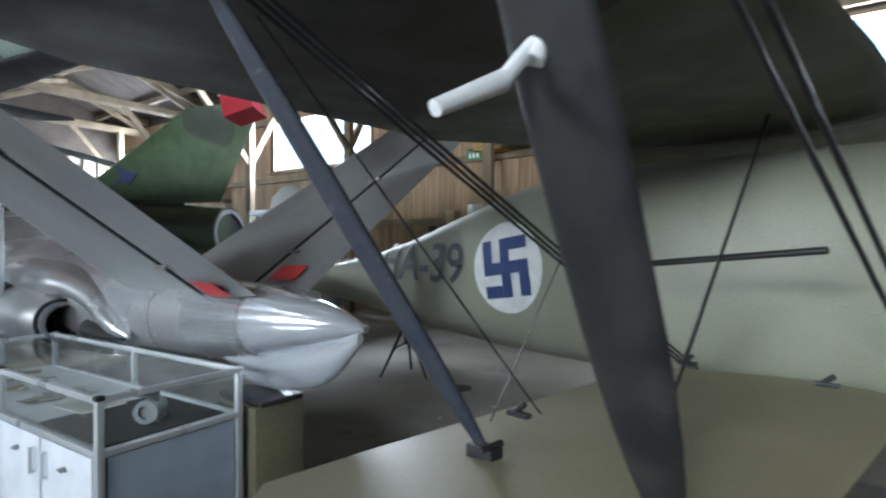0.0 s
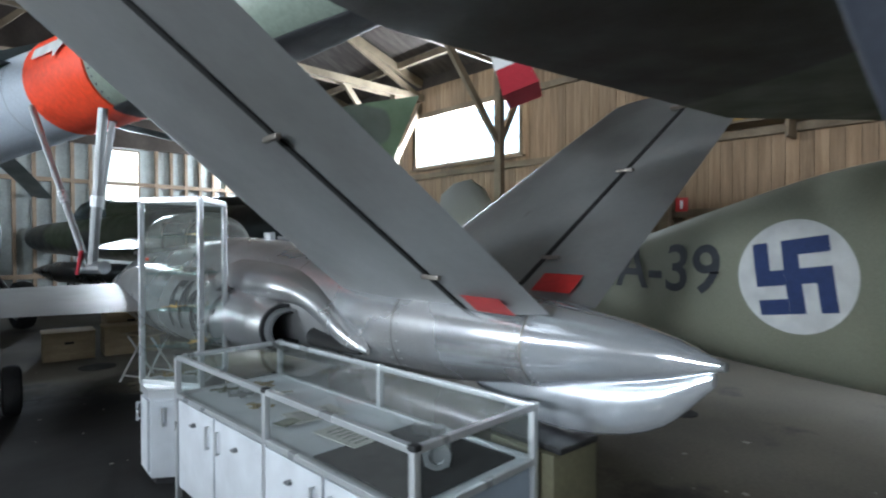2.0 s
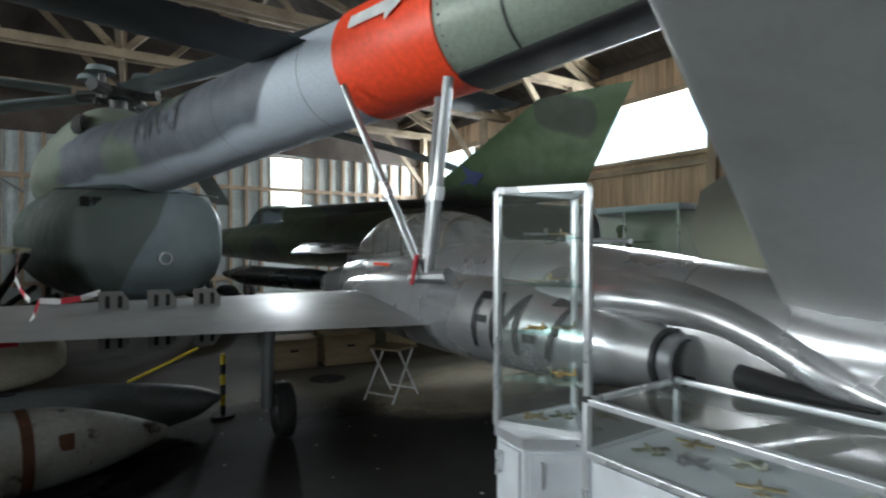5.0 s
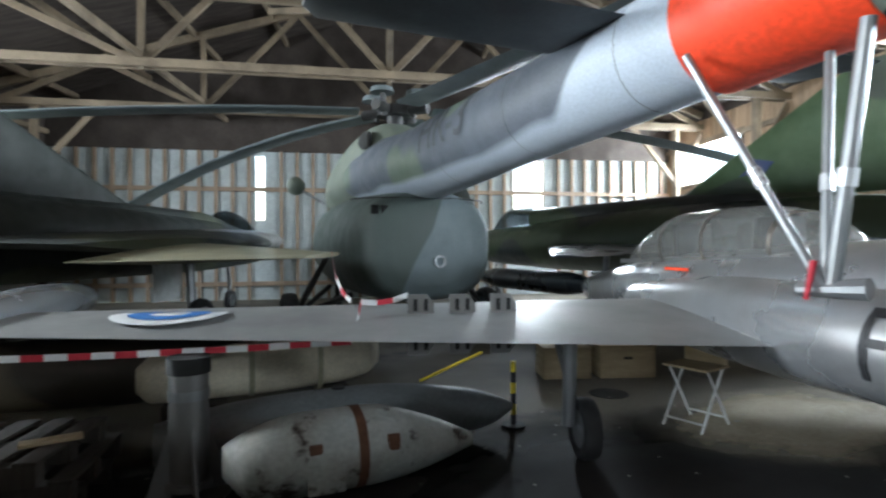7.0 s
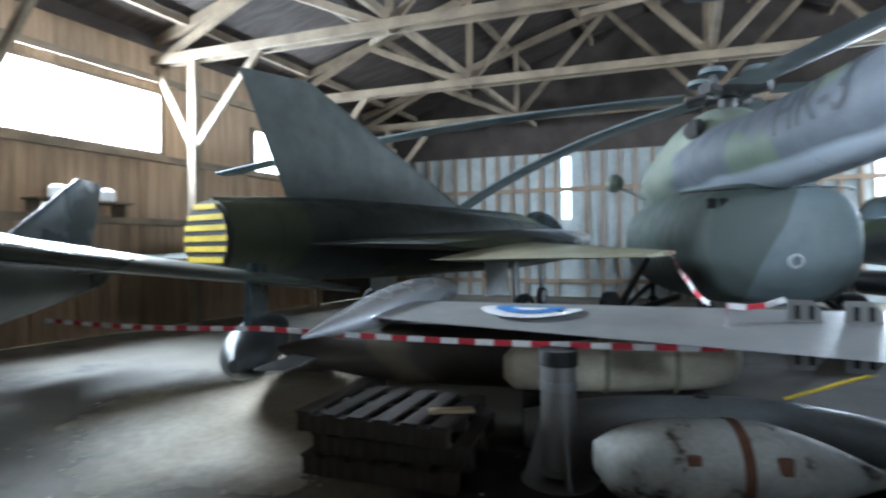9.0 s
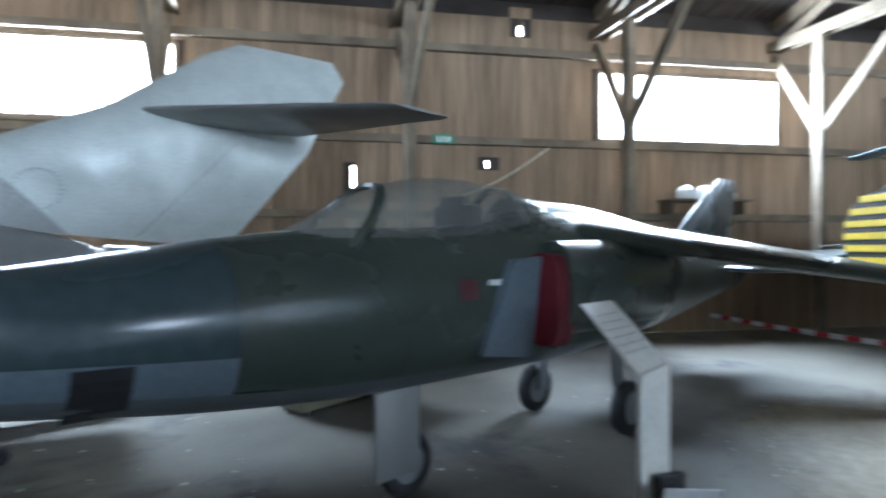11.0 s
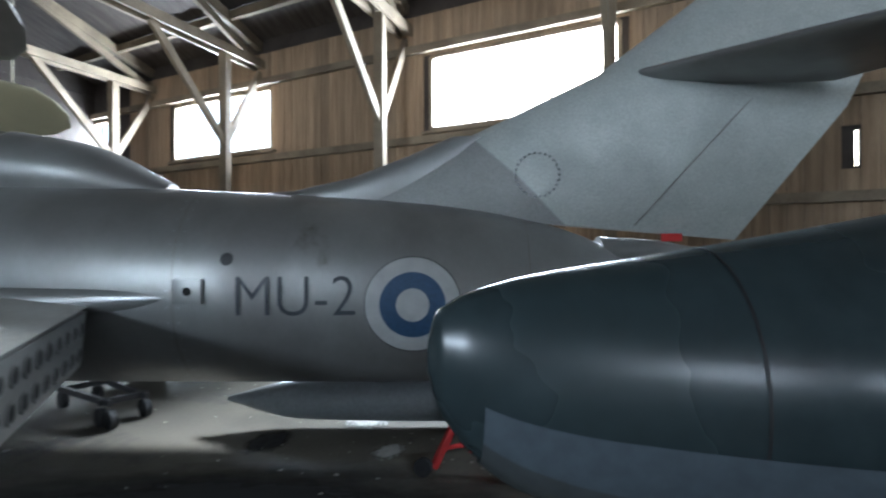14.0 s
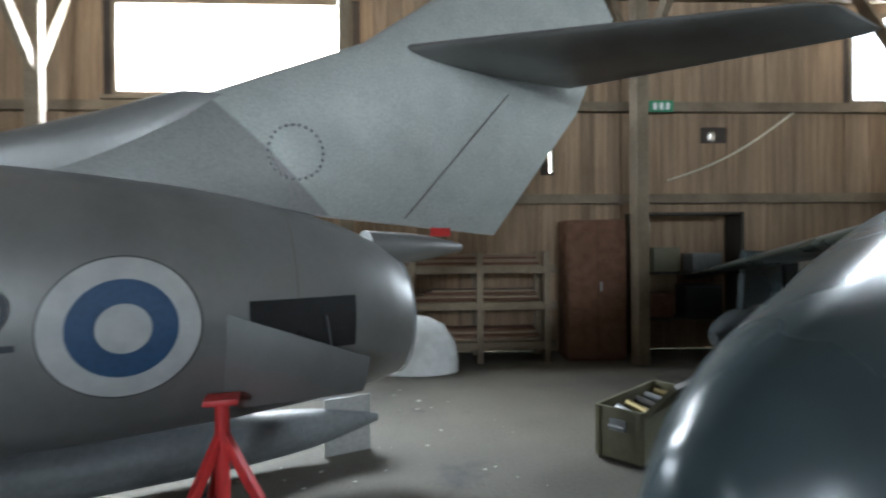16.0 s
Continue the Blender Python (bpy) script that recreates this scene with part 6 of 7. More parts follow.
def tall_showcase():
    ob = thing("tall_showcase", TALL, "tall three-sided glass corner showcase on a white base cabinet", "display case")
    B, H = 0.6, 1.785
    left, front, right, back = (-0.24, 0.18), (-0.28, -0.04), (-0.055, -0.235), (0.29, 0.11)
    outline = [left, front, right, back]
    part("base_cabinet", prism(outline, 0.05, B - 0.05), "case_white", ob, "", 20)
    part("base_top", prism(outline, B - 0.05, B, 0.015), "alu_profile", ob, "", 20)
    part("plinth", prism(outline, 0.0, 0.05, -0.03), "black", ob, "", 20)
    for a, b in ((left, front), (front, right)):
        a, b = Vector((*a, 0)), Vector((*b, 0))
        out = (b - a).cross(Vector((0, 0, -1))).normalized()
        if out.dot(a + b) < 0:
            out = -out
        p, q = a.lerp(b, 0.1) + out * 0.008, a.lerp(b, 0.9) + out * 0.008
        bm = bmesh.new()
        skin_rings(bm, [[v + out * o for v in (p + Vector((0, 0, 0.08)), q + Vector((0, 0, 0.08)), q + Vector((0, 0, 0.53)), p + Vector((0, 0, 0.53)))] for o in (-0.008, 0.008)])
        d = part("door", bm, "case_white", ob, "", 0)
        g = p.lerp(q, 0.2) + out * 0.035
        part("handle", rods((g + Vector((0, 0, 0.38)), g + Vector((0, 0, 0.5)), 0.008), (g + Vector((0, 0, 0.39)), g - out * 0.03 + Vector((0, 0, 0.39)), 0.006), (g + Vector((0, 0, 0.49)), g - out * 0.03 + Vector((0, 0, 0.49)), 0.006)), "alu_profile", d)
    corners3 = [left, right, back]
    for x, y in corners3:
        part("post", boxes(((x, y, (B + H) / 2), (0.032, 0.032, H - B)), bevel=0.004), "alu_profile", ob)
    for a, b in zip(corners3, corners3[1:] + corners3[:1]):
        for z in (B + 0.012, H):
            bm = bmesh.new()
            beam(bm, (*a, z), (*b, z), 0.03, 0.036, 0.003)
            part("edge_profile", bm, "alu_profile", ob, "", 0)
        g = part("pane", upright_pane(a, b, B + 0.03, H - 0.02), "glass", ob, "", 0)
        g.visible_shadow = False
    part("top_panel", prism(corners3, H - 0.004, H + 0.012, -0.02), "glass", ob, "", 0).visible_shadow = False
    for i in range(1, 5):
        z = B + (H - B) * i / 5
        part("shelf", prism(corners3, z - 0.004, z + 0.004, -0.03), "shelf_glass", ob, "green-edged glass shelf", 0).visible_shadow = False
    for i in range(0, 5):
        for k, (x, y) in enumerate(((-0.09, 0.06), (0.03, -0.02), (0.09, 0.06))[: 2 + i % 2]):
            model_plane(TALL @ pose(x, y, B + (0.032 if i == 0 else 0.006) + (H - B) * i / 5, 0, 0, 40 * i + 70 * k), ("brass", "olive", "yellow_old", "linen", "steel")[(i + k) % 5], 0.75)


tall_showcase()


def wall_showcase():
    """Glazed cabinet by the east wall with caps and a jacket in it."""
    ob = thing("glass_cabinet", wall_matrix(*WALLS["wall_east"]) @ pose(-11.4, -1.2, 0, 0, 0, 0), "wide glazed cabinet with grey-blue header by the wall", "display case")
    W, D, H = 2.5, 0.6, 2.32
    part("base", boxes(((W / 2, 0, 0.4), (W, D, 0.8)), bevel=0.005), "case_white", ob)
    part("header", boxes(((W / 2, 0, H - 0.06), (W, D, 0.12)), bevel=0.005), "case_blue", ob)
    part("back_panel", boxes(((W / 2, D / 2 - 0.02, 1.5), (W, 0.02, 1.4))), "cream", ob)
    for x in (0.02, W / 2, W - 0.02):
        part("post", boxes(((x, -D / 2 + 0.02, 1.5), (0.035, 0.035, 1.45))), "alu_profile", ob)
    for x in (W / 4, 3 * W / 4):
        g = part("pane", sheet_of((x, -D / 2 + 0.01, 1.5), (W / 2 - 0.05, 0.006, 1.38)), "glass", ob, "", 0)
        g.visible_shadow = False
    part("shelf", boxes(((W / 2, 0, 1.2), (W - 0.05, D - 0.08, 0.015))), "glass", ob)
    m = wall_matrix(*WALLS["wall_east"])
    bust = bmesh.new()
    prof = [(0.16, 0.0), (0.17, 0.1), (0.2, 0.28), (0.19, 0.4), (0.08, 0.47), (0.07, 0.55), (0.1, 0.6), (0.11, 0.68), (0.05, 0.75)]
    skin_rings(bust, [[(r * 1.25 * math.cos(t), r * 0.7 * math.sin(t), z) for t in [2 * math.pi * i / 20 for i in range(20)]] for r, z in prof])
    b = part("mannequin", bust, "olive", None)
    b.matrix_world = m @ pose(-10.5, -1.15, 1.215)
    tagged(b, "plain tailor's bust in olive uniform cloth behind glass", "mannequin")
    for x in (-9.6, -9.25):
        cap = bmesh.new()
        prof = [(0.12, 0.0), (0.125, 0.05), (0.15, 0.09), (0.13, 0.12), (0.02, 0.13)]
        skin_rings(cap, [[(r * math.cos(t), r * math.sin(t), z) for t in [2 * math.pi * i / 20 for i in range(20)]] for r, z in prof])
        c = part("uniform_cap", cap, "jet_blue", None)
        c.matrix_world = m @ pose(x, -1.15, 1.215)
        tagged(c, "dark peaked uniform cap on the cabinet shelf", "cap", "caps in the cabinet")


wall_showcase()


# ---- things under and beside the aircraft ----
def body_of(stations, m, name, mat, label, category, group="", steps=5):
    ob = thing(name, m, label, category, group)
    part("shell", hull(stations, steps=steps, n=32), mat, ob)
    return ob


def placed_between(a, b):
    """A pose whose x axis runs from a to b."""
    a, b = Vector(a), Vector(b)
    return Matrix.Translation(a) @ (b - a).to_track_quat("X", "Z").to_matrix().to_4x4(), (b - a).length


m, L = placed_between((-1.28, 6.86, 0.0), (0.36, 7.1, 0.0))
old = body_of([(0.0, 0.18, 0.36, 0.05, 2), (0.12, 0.04, 0.42, 0.19, 2), (0.5, 0.0, 0.5, 0.26, 2), (0.85, 0.0, 0.5, 0.26, 2), (1.3, 0.05, 0.38, 0.17, 2), (L - 0.02, 0.13, 0.22, 0.03, 2)], m, "drop_tank", "tank_old", "pale drop tank with flaking paint and rust", "drop tank")
part("band", hull([(0.76, -0.002, 0.504, 0.265, 2), (0.82, -0.003, 0.504, 0.265, 2)], n=32), "rust", old, "rusty strap")
for x in (0.5, 0.98):
    part("hatch", boxes(((x, -0.235, 0.32), (0.08, 0.03, 0.1)), bevel=0.01), "rust", old)
part("data_plate", boxes(((0.56, -0.25, 0.16), (0.22, 0.024, 0.16)), bevel=0.004), "tank_old", old)
m, L = placed_between((-1.75, 7.35, 0.0), (0.88, 7.66, 0.0))
grey = body_of([(0.0, 0.12, 0.38, 0.12, 2), (0.5, 0.02, 0.47, 0.23, 2), (1.4, 0.0, 0.5, 0.25, 2), (2.05, 0.04, 0.43, 0.19, 2), (2.45, 0.09, 0.33, 0.12, 2), (L, 0.18, 0.24, 0.03, 2)], m, "drop_tank", "tank_grey", "long smooth grey drop tank on the floor", "drop tank")
part("filler_cap", disc((1.2, 0, 0.498), 0.05, (0, 0, 1), 0.012, 20), "black", grey)
m, L = placed_between((-4.15, 8.1, 0.0), (-0.6, 8.15, 0.0))
camo = body_of([(0.0, 0.55, 0.62, 0.02, 2), (0.5, 0.42, 0.76, 0.16, 2), (1.4, 0.34, 0.86, 0.26, 2), (2.6, 0.34, 0.86, 0.26, 2), (L, 0.42, 0.78, 0.18, 2)], m, "drop_tank", "tank_camo", "brown camouflaged drop tank resting on pallets", "drop tank")
for x in (0.9, 2.4):
    part("cradle", boxes(((x, 0, 0.18), (0.14, 0.6, 0.36)), bevel=0.01), "pallet", camo)
part("tail_vane", plate([(0.05, -0.5, 0.5), (0.35, -0.5, 0.5), (0.5, 0.0, 0.56), (0.2, 0.0, 0.56)], 0.012, (0, 0, 1)), "tank_grey", camo)
m, L = placed_between((-1.95, 7.75, 0.0), (-0.2, 7.95, 0.0))
roll = body_of([(0.0, 0.5, 0.68, 0.06, 2.4), (0.1, 0.42, 0.76, 0.14, 2.4), (0.6, 0.42, 0.8, 0.17, 2.4), (1.2, 0.44, 0.86, 0.18, 2.4), (1.65, 0.5, 0.84, 0.15, 2.4), (L, 0.58, 0.76, 0.05, 2.4)], m, "canvas_roll", "canvas", "cream canvas covered roll with two straps", "canvas roll")
for x in (0.75, 1.25):
    part("strap", hull([(x, 0.41, 0.835 + 0.03 * (x > 1), 0.182, 2.4), (x + 0.04, 0.41, 0.84 + 0.03 * (x > 1), 0.184, 2.4)], n=28), "sand", roll)
part("support", boxes(((0.5, 0, 0.21), (0.2, 0.35, 0.42)), bevel=0.01), "pallet", roll)
part("support", boxes(((1.4, 0, 0.22), (0.2, 0.35, 0.44)), bevel=0.01), "pallet", roll)

jack = thing("wing_jack", pose(-1.5, 7.1, 0), "dull silver cylindrical wing jack standing on the floor", "jack")
part("cylinder", rods(((0, 0, 0.06), (0, 0, 0.78), 0.115), ((0, 0, 0.06), (0, 0, 0.1), 0.135), n=24), "satin", jack)
part("collar", rods(((0, 0, 0.76), (0, 0, 0.86), 0.128), n=24), "dark", jack)
for a in (20, 110, 200, 290):
    d = Vector((math.cos(radians(a)), math.sin(radians(a)), 0))
    gusset = plate([d * 0.1 + Vector((0, 0, 0.42)), d * 0.115 + Vector((0, 0, 0.42)), d * 0.24 + Vector((0, 0, 0.03)), d * 0.24, d * 0.1], 0.012, (-d.y, d.x, 0))
    part("gusset", gusset, "satin", jack, "upright base fin", 0)
part("base_plate", rods(((0, 0, 0), (0, 0, 0.015), 0.25), n=28), "satin", jack)
part("band", rods(((0, 0, 0.6), (0, 0, 0.66), 0.121), n=24), "steel", jack)


def pallet(m, group):
    ob = thing("pallet", m, "dark weathered wooden pallet lying on the floor", "pallet", group)
    for i in range(6):
        part("slat", boxes(((0, -0.5 + 0.2 * i, 0.13), (0.8, 0.12, 0.022)), bevel=0.003), "pallet", ob)
    for x in (-0.35, 0, 0.35):
        part("bearer", boxes(((x, 0, 0.06), (0.09, 1.1, 0.118)), bevel=0.004), "pallet", ob)
    return ob


first_pallet = pallet(pose(-2.62, 7.15, 0, 0, 0, 85), "stacked pallets")
for x, y, z, a in ((-2.57, 7.2, 0.143, 88), (-2.66, 7.15, 0.286, 83)):
    copy_thing(first_pallet, pose(x, y, z, 0, 0, a))
wood = thing("offcut_board", pose(-2.2, 7.0, 0.43, 0, 0, 20), "pale offcut board lying on the pallets", "board")
part("board", boxes(((0, 0, 0.012), (0.3, 0.09, 0.022)), bevel=0.003), "crate", wood)

post = thing("barrier_post", pose(0.93, 7.74, 0), "black and yellow banded barrier post on a round foot", "barrier post")
for i in range(6):
    part("post_band", rods(((0, 0, 0.02 + i * 0.09), (0, 0, 0.11 + i * 0.09), 0.022), n=14), "yellow" if i % 2 else "black", post)
part("foot", rods(((0, 0, 0), (0, 0, 0.025), 0.1), n=24), "rubber", post)
chain = thing("barrier_chain", Matrix.Identity(4), "yellow plastic chain hanging beside the barrier post", "chain")
for i in range(14):
    u = i / 14
    p = Vector((0.35, 8.75, 0.2)).lerp(Vector((0.92, 8.5, 0.5)), u)
    part("link", rods((p, p + Vector((0.042, -0.018, 0.023)), 0.014), n=6), "yellow", chain)


def barrier_tape(name, points, step=0.134, width=0.07):
    ob = thing(name, Matrix.Identity(4), "red and white striped barrier tape pulled taut", "barrier tape", "barrier tapes")
    k = 0
    for a, b in zip(points, points[1:]):
        a, b = Vector(a), Vector(b)
        n = max(1, round((b - a).length / step))
        for i in range(n):
            p, q = a.lerp(b, i / n), a.lerp(b, (i + 1) / n)
            sag = lambda u: Vector((0, 0, -0.03 * math.sin(math.pi * u)))
            bm = bmesh.new()
            beam(bm, p + sag(i / n), q + sag((i + 1) / n), 0.003, width * 0.6)
            part("stripe", bm, "flagred" if k % 2 else "white", ob, "", 0)
            k += 1
    return ob


barrier_tape("barrier_tape", [(-6.6, 7.8, 0.84), (-3.93, 7.46, 0.88), (-0.5, 7.1, 0.9)])
barrier_tape("barrier_tape", [(-0.5, 7.1, 0.9), (-0.38, 7.55, 1.12), (0.0, 7.62, 1.16)])
barrier_tape("barrier_tape", [(-0.42, 7.9, 1.1), (-0.5, 8.3, 1.25), (-0.46, 9.45, 1.48)])


def crate(m, s):
    ob = thing("wooden_crate", m, "pale plywood crate with a hand hole, on the floor", "crate", "crates by the aircraft")
    part("body", boxes(((0, 0, s[2] / 2), s), bevel=0.006), "crate", ob)
    part("lid", boxes(((0, 0, s[2] + 0.012), (s[0] + 0.02, s[1] + 0.02, 0.024)), bevel=0.004), "crate", ob)
    part("hand_hole", boxes(((0, -s[1] / 2 - 0.001, s[2] * 0.65), (0.1, 0.008, 0.03))), "dark", ob)


crate(pose(2.25, 9.35, 0, 0, 0, -12), (0.56, 0.42, 0.34))
crate(pose(2.95, 9.2, 0, 0, 0, -12), (0.66, 0.42, 0.36))
crate(pose(3.1, 9.7, 0, 0, 0, -8), (0.6, 0.4, 0.6))

chair = thing("folding_stool", pose(2.45, 7.35, 0, 0, 0, 20), "folding stool with white tubular legs and plywood seat", "stool")
for y in (-0.17, 0.17):
    part("leg", rods(((-0.22, y, 0.0), (0.12, y, 0.5), 0.011)), "white", chair)
    part("leg", rods(((0.22, y, 0.0), (-0.12, y, 0.5), 0.011)), "white", chair)
for x in (-0.18, 0.18):
    part("crossbar", rods(((x, -0.17, 0.07), (x, 0.17, 0.07), 0.009)), "white", chair)
part("seat", boxes(((0, 0, 0.51), (0.36, 0.4, 0.02)), bevel=0.005), "crate", chair)
part("backboard", boxes(((0.16, 0, 0.68), (0.02, 0.38, 0.32)), bevel=0.005), "crate", chair)

for x, y, r in ((2.3, 8.45, 0.2), (4.95, 2.45, 0.13)):
    drain = disc((x, y, 0.0), r, (0, 0, 1), 0.006, 28)
    tagged(part("drain_cover", drain, "dark", None), "dark round drain cover set in the concrete", "drain cover", "drain covers")

sign = thing("information_stand", Matrix.Identity(4), "white sloping information stand beside the jet fighter", "sign")
A, B_, C_, D_ = Vector((-4.82, 4.85, 1.235)), Vector((-4.99, 5.2, 1.23)), Vector((-4.6, 5.25, 0.92)), Vector((-4.43, 4.9, 0.92))
bm = bmesh.new()
nrm = (B_ - A).cross(D_ - A).normalized() * 0.006
skin_rings(bm, [[p - nrm for p in (A, B_, C_, D_)], [p + nrm for p in (A, B_, C_, D_)]])
slope = part("sloping_panel", bm, "cream", sign, "", 0)
if nrm.z < 0:
    nrm = -nrm
for i in range(6):
    u0 = 0.2 + 0.11 * i
    p, q = A.lerp(D_, u0).lerp(B_.lerp(C_, u0), 0.12), A.lerp(D_, u0).lerp(B_.lerp(C_, u0), 0.85)
    ln = bmesh.new()
    beam(ln, p + nrm * 1.25, q + nrm * 1.25, 0.012, 0.002)
    part("text_line", ln, "tank_grey", slope, "", 0)
bm = bmesh.new()
for_ = (C_ - D_).normalized()
out = Vector((0.02, 0.01, 0))
skin_rings(bm, [[D_, C_, C_ - Vector((0, 0, 0.91)), D_ - Vector((0, 0, 0.91))], [p + out for p in (D_, C_, C_ - Vector((0, 0, 0.91)), D_ - Vector((0, 0, 0.91)))]])
part("upright_panel", bm, "cream", sign, "", 0)
leaf = bmesh.new()
beam(leaf, (-4.38, 5.12, 0.1), (-4.2, 5.04, 0.42), 0.26, 0.01)
sheet = thing("leaning_board", Matrix.Identity(4), "small white board leaning on the information stand", "board")
part("board", leaf, "white", sheet, "", 0)
part("prop", boxes(((-4.42, 5.1, 0.2), (0.05, 0.16, 0.4))), "black", sheet)


def red_stand():
    ob = thing("tail_stand", pose(-7.2, 1.16, 0), "red steel tripod stand propping up the jet's tail", "stand")
    part("screw", rods(((0, 0, 0.1), (0, 0, 0.72), 0.035), n=14), "red", ob)
    part("saddle", boxes(((0, 0, 0.72), (0.16, 0.16, 0.03)), bevel=0.008), "red", ob)
    for a in (-50, 68, 200):
        d = Vector((math.cos(radians(a)), math.sin(radians(a)), 0))
        bm = bmesh.new()
        beam(bm, Vector((0, 0, 0.56)), d * 0.3 + Vector((0, 0, 0.04)), 0.045, 0.045, 0.004)
        leg = part("leg", bm, "red", ob)
        part("brace", rods((Vector((0, 0, 0.16)), d * 0.21 + Vector((0, 0, 0.16)), 0.016)), "red", ob)
        part("caster", rods((d * 0.37 + Vector((-0.02, 0, 0.06)), d * 0.37 + Vector((0.03, 0, 0.06)), 0.06), n=18), "rubber", leg)
    return ob


red_stand()

pod = body_of([(0.0, 0.2, 0.26, 0.02, 2), (0.5, 0.1, 0.36, 0.13, 2), (1.4, 0.06, 0.42, 0.18, 2), (2.6, 0.08, 0.4, 0.16, 2), (3.2, 0.22, 0.26, 0.02, 2)], pose(-8.3, 2.08, 0, 0, 0, -75), "underwing_tank", "tank_grey", "grey underwing tank with a square tail fin on the floor", "drop tank")
part("tail_plate", boxes(((0.22, -0.02, 0.2), (0.34, 0.014, 0.4)), bevel=0.004), "wing_white", pod, "pale square fin")
dolly = thing("trolley", pose(-7.36, -2.43, 0, 0, 0, 70), "low dark trolley on small castors under the jet", "trolley")
bm = bmesh.new()
for a, b in (((-0.6, -0.05, 0.2), (0.5, 0.0, 0.2)), ((-0.6, 0.35, 0.2), (0.5, 0.3, 0.2)), ((0.4, -0.05, 0.2), (0.4, 0.35, 0.2)), ((-0.4, -0.05, 0.2), (-0.4, 0.35, 0.2))):
    beam(bm, a, b, 0.04, 0.05)
part("frame", bm, "black", dolly)
for x, y in ((0.42, -0.04), (0.55, -0.02), (0.42, 0.32), (-0.5, 0.3), (-0.5, 0.0)):
    part("caster", rods(((x, y - 0.025, 0.08), (x, y + 0.025, 0.08), 0.08), n=16), "rubber", dolly)


def ammunition_chest():
    ob = thing("tool_chest", pose(-7.75, 3.97, 0, 0, 0, 120), "open olive tool chest with metal latches on the floor", "chest")
    W, D, H = 0.9, 0.33, 0.34
    for c, s in (((0, -D / 2, H / 2 + 0.04), (W, 0.02, H)), ((0, D / 2, H / 2 + 0.04), (W, 0.02, H)), ((-W / 2, 0, H / 2 + 0.04), (0.02, D, H)), ((W / 2, 0, H / 2 + 0.04), (0.02, D, H)), ((0, 0, 0.05), (W, D, 0.02))):
        part("side", boxes((c, s), bevel=0.003), "khaki", ob)
    lid = bmesh.new()
    hinge_side = [(-D / 2 - 0.01, H + 0.04), (-D / 2 - 0.2, H + 0.25), (-D / 2 - 0.22, H + 0.23), (-D / 2 - 0.03, H + 0.02)]
    skin_rings(lid, [[(-W / 2, yy, zz) for yy, zz in hinge_side], [(W / 2, yy, zz) for yy, zz in hinge_side]])
    part("lid", lid, "khaki", ob, "lid leaning open")
    for x in (-W / 2 - 0.012, W / 2 + 0.012):
        for yy in (-D / 2 + 0.02, D / 2 - 0.02):
            part("edge_strap", boxes(((x, yy, H / 2 + 0.04), (0.012, 0.035, H)), bevel=0.002), "khaki", ob)
    for x in (-W / 2 + 0.06, W / 2 - 0.06):
        part("runner", boxes(((x, 0, 0.02), (0.06, D, 0.04))), "pallet", ob)
    part("handle", rods(((-W / 2 - 0.03, -0.06, 0.26), (-W / 2 - 0.03, 0.06, 0.26), 0.012)), "steel", ob)
    part("latch", boxes(((-W / 2 - 0.014, 0, 0.27), (0.012, 0.12, 0.08)), bevel=0.004), "steel", ob)
    for i in range(5):
        part("contents", rods(((-0.35 + 0.17 * i, -0.1, 0.3), (-0.28 + 0.15 * i, 0.1, 0.33), 0.03), n=10), ("steel", "brass", "pallet")[i % 3], ob)


ammunition_chest()

# along the west wall
WW = wall_matrix(*WALLS["wall_west"])


def west(name, x, y, z, items, mat, label, category, group=""):
    ob = thing(name, WW @ pose(x, y, z), label, category, group)
    for n, c, s, mt in items:
        part(n, boxes((c, s), bevel=min(s) * 0.08), mt, ob)
    return ob


west("locker", 2.85, -0.5, 0, [("body", (0, 0, 0.9), (0.75, 0.5, 1.8), "rust"), ("door", (-0.19, -0.262, 0.9), (0.35, 0.02, 1.7), "rust"), ("door", (0.19, -0.262, 0.9), (0.35, 0.02, 1.7), "rust"), ("handle", (0.04, -0.285, 0.95), (0.02, 0.03, 0.12), "steel")], "rust", "dull red metal locker against the plank wall", "locker")
west("wall_shelf", 4.15, -0.4, 0, [("side", (-0.7, 0, 0.95), (0.04, 0.4, 1.9), "pallet"), ("side", (0.7, 0, 0.95), (0.04, 0.4, 1.9), "pallet"), ("shelf", (0, 0, 0.5), (1.36, 0.4, 0.03), "pallet"), ("shelf", (0, 0, 1.1), (1.36, 0.4, 0.03), "pallet"), ("shelf", (0, 0, 1.88), (1.36, 0.4, 0.03), "pallet")], "pallet", "dark wooden shelf unit against the plank wall", "shelf")
for i, (dx, z, s, mt) in enumerate(((-0.4, 0.516, (0.4, 0.3, 0.3), "rust"), (0.2, 0.516, (0.5, 0.3, 0.4), "black"), (-0.3, 1.116, (0.35, 0.3, 0.3), "khaki"), (0.25, 1.116, (0.4, 0.3, 0.22), "tank_grey"))):
    west("storage_box", 4.15 + dx, -0.4, z, [("body", (0, 0, s[2] / 2), s, mt), ("lid", (0, 0, s[2] + 0.01), (s[0] + 0.01, s[1] + 0.01, 0.02), mt)], mt, "worn storage box on the dark shelf", "box", "boxes on the shelf")
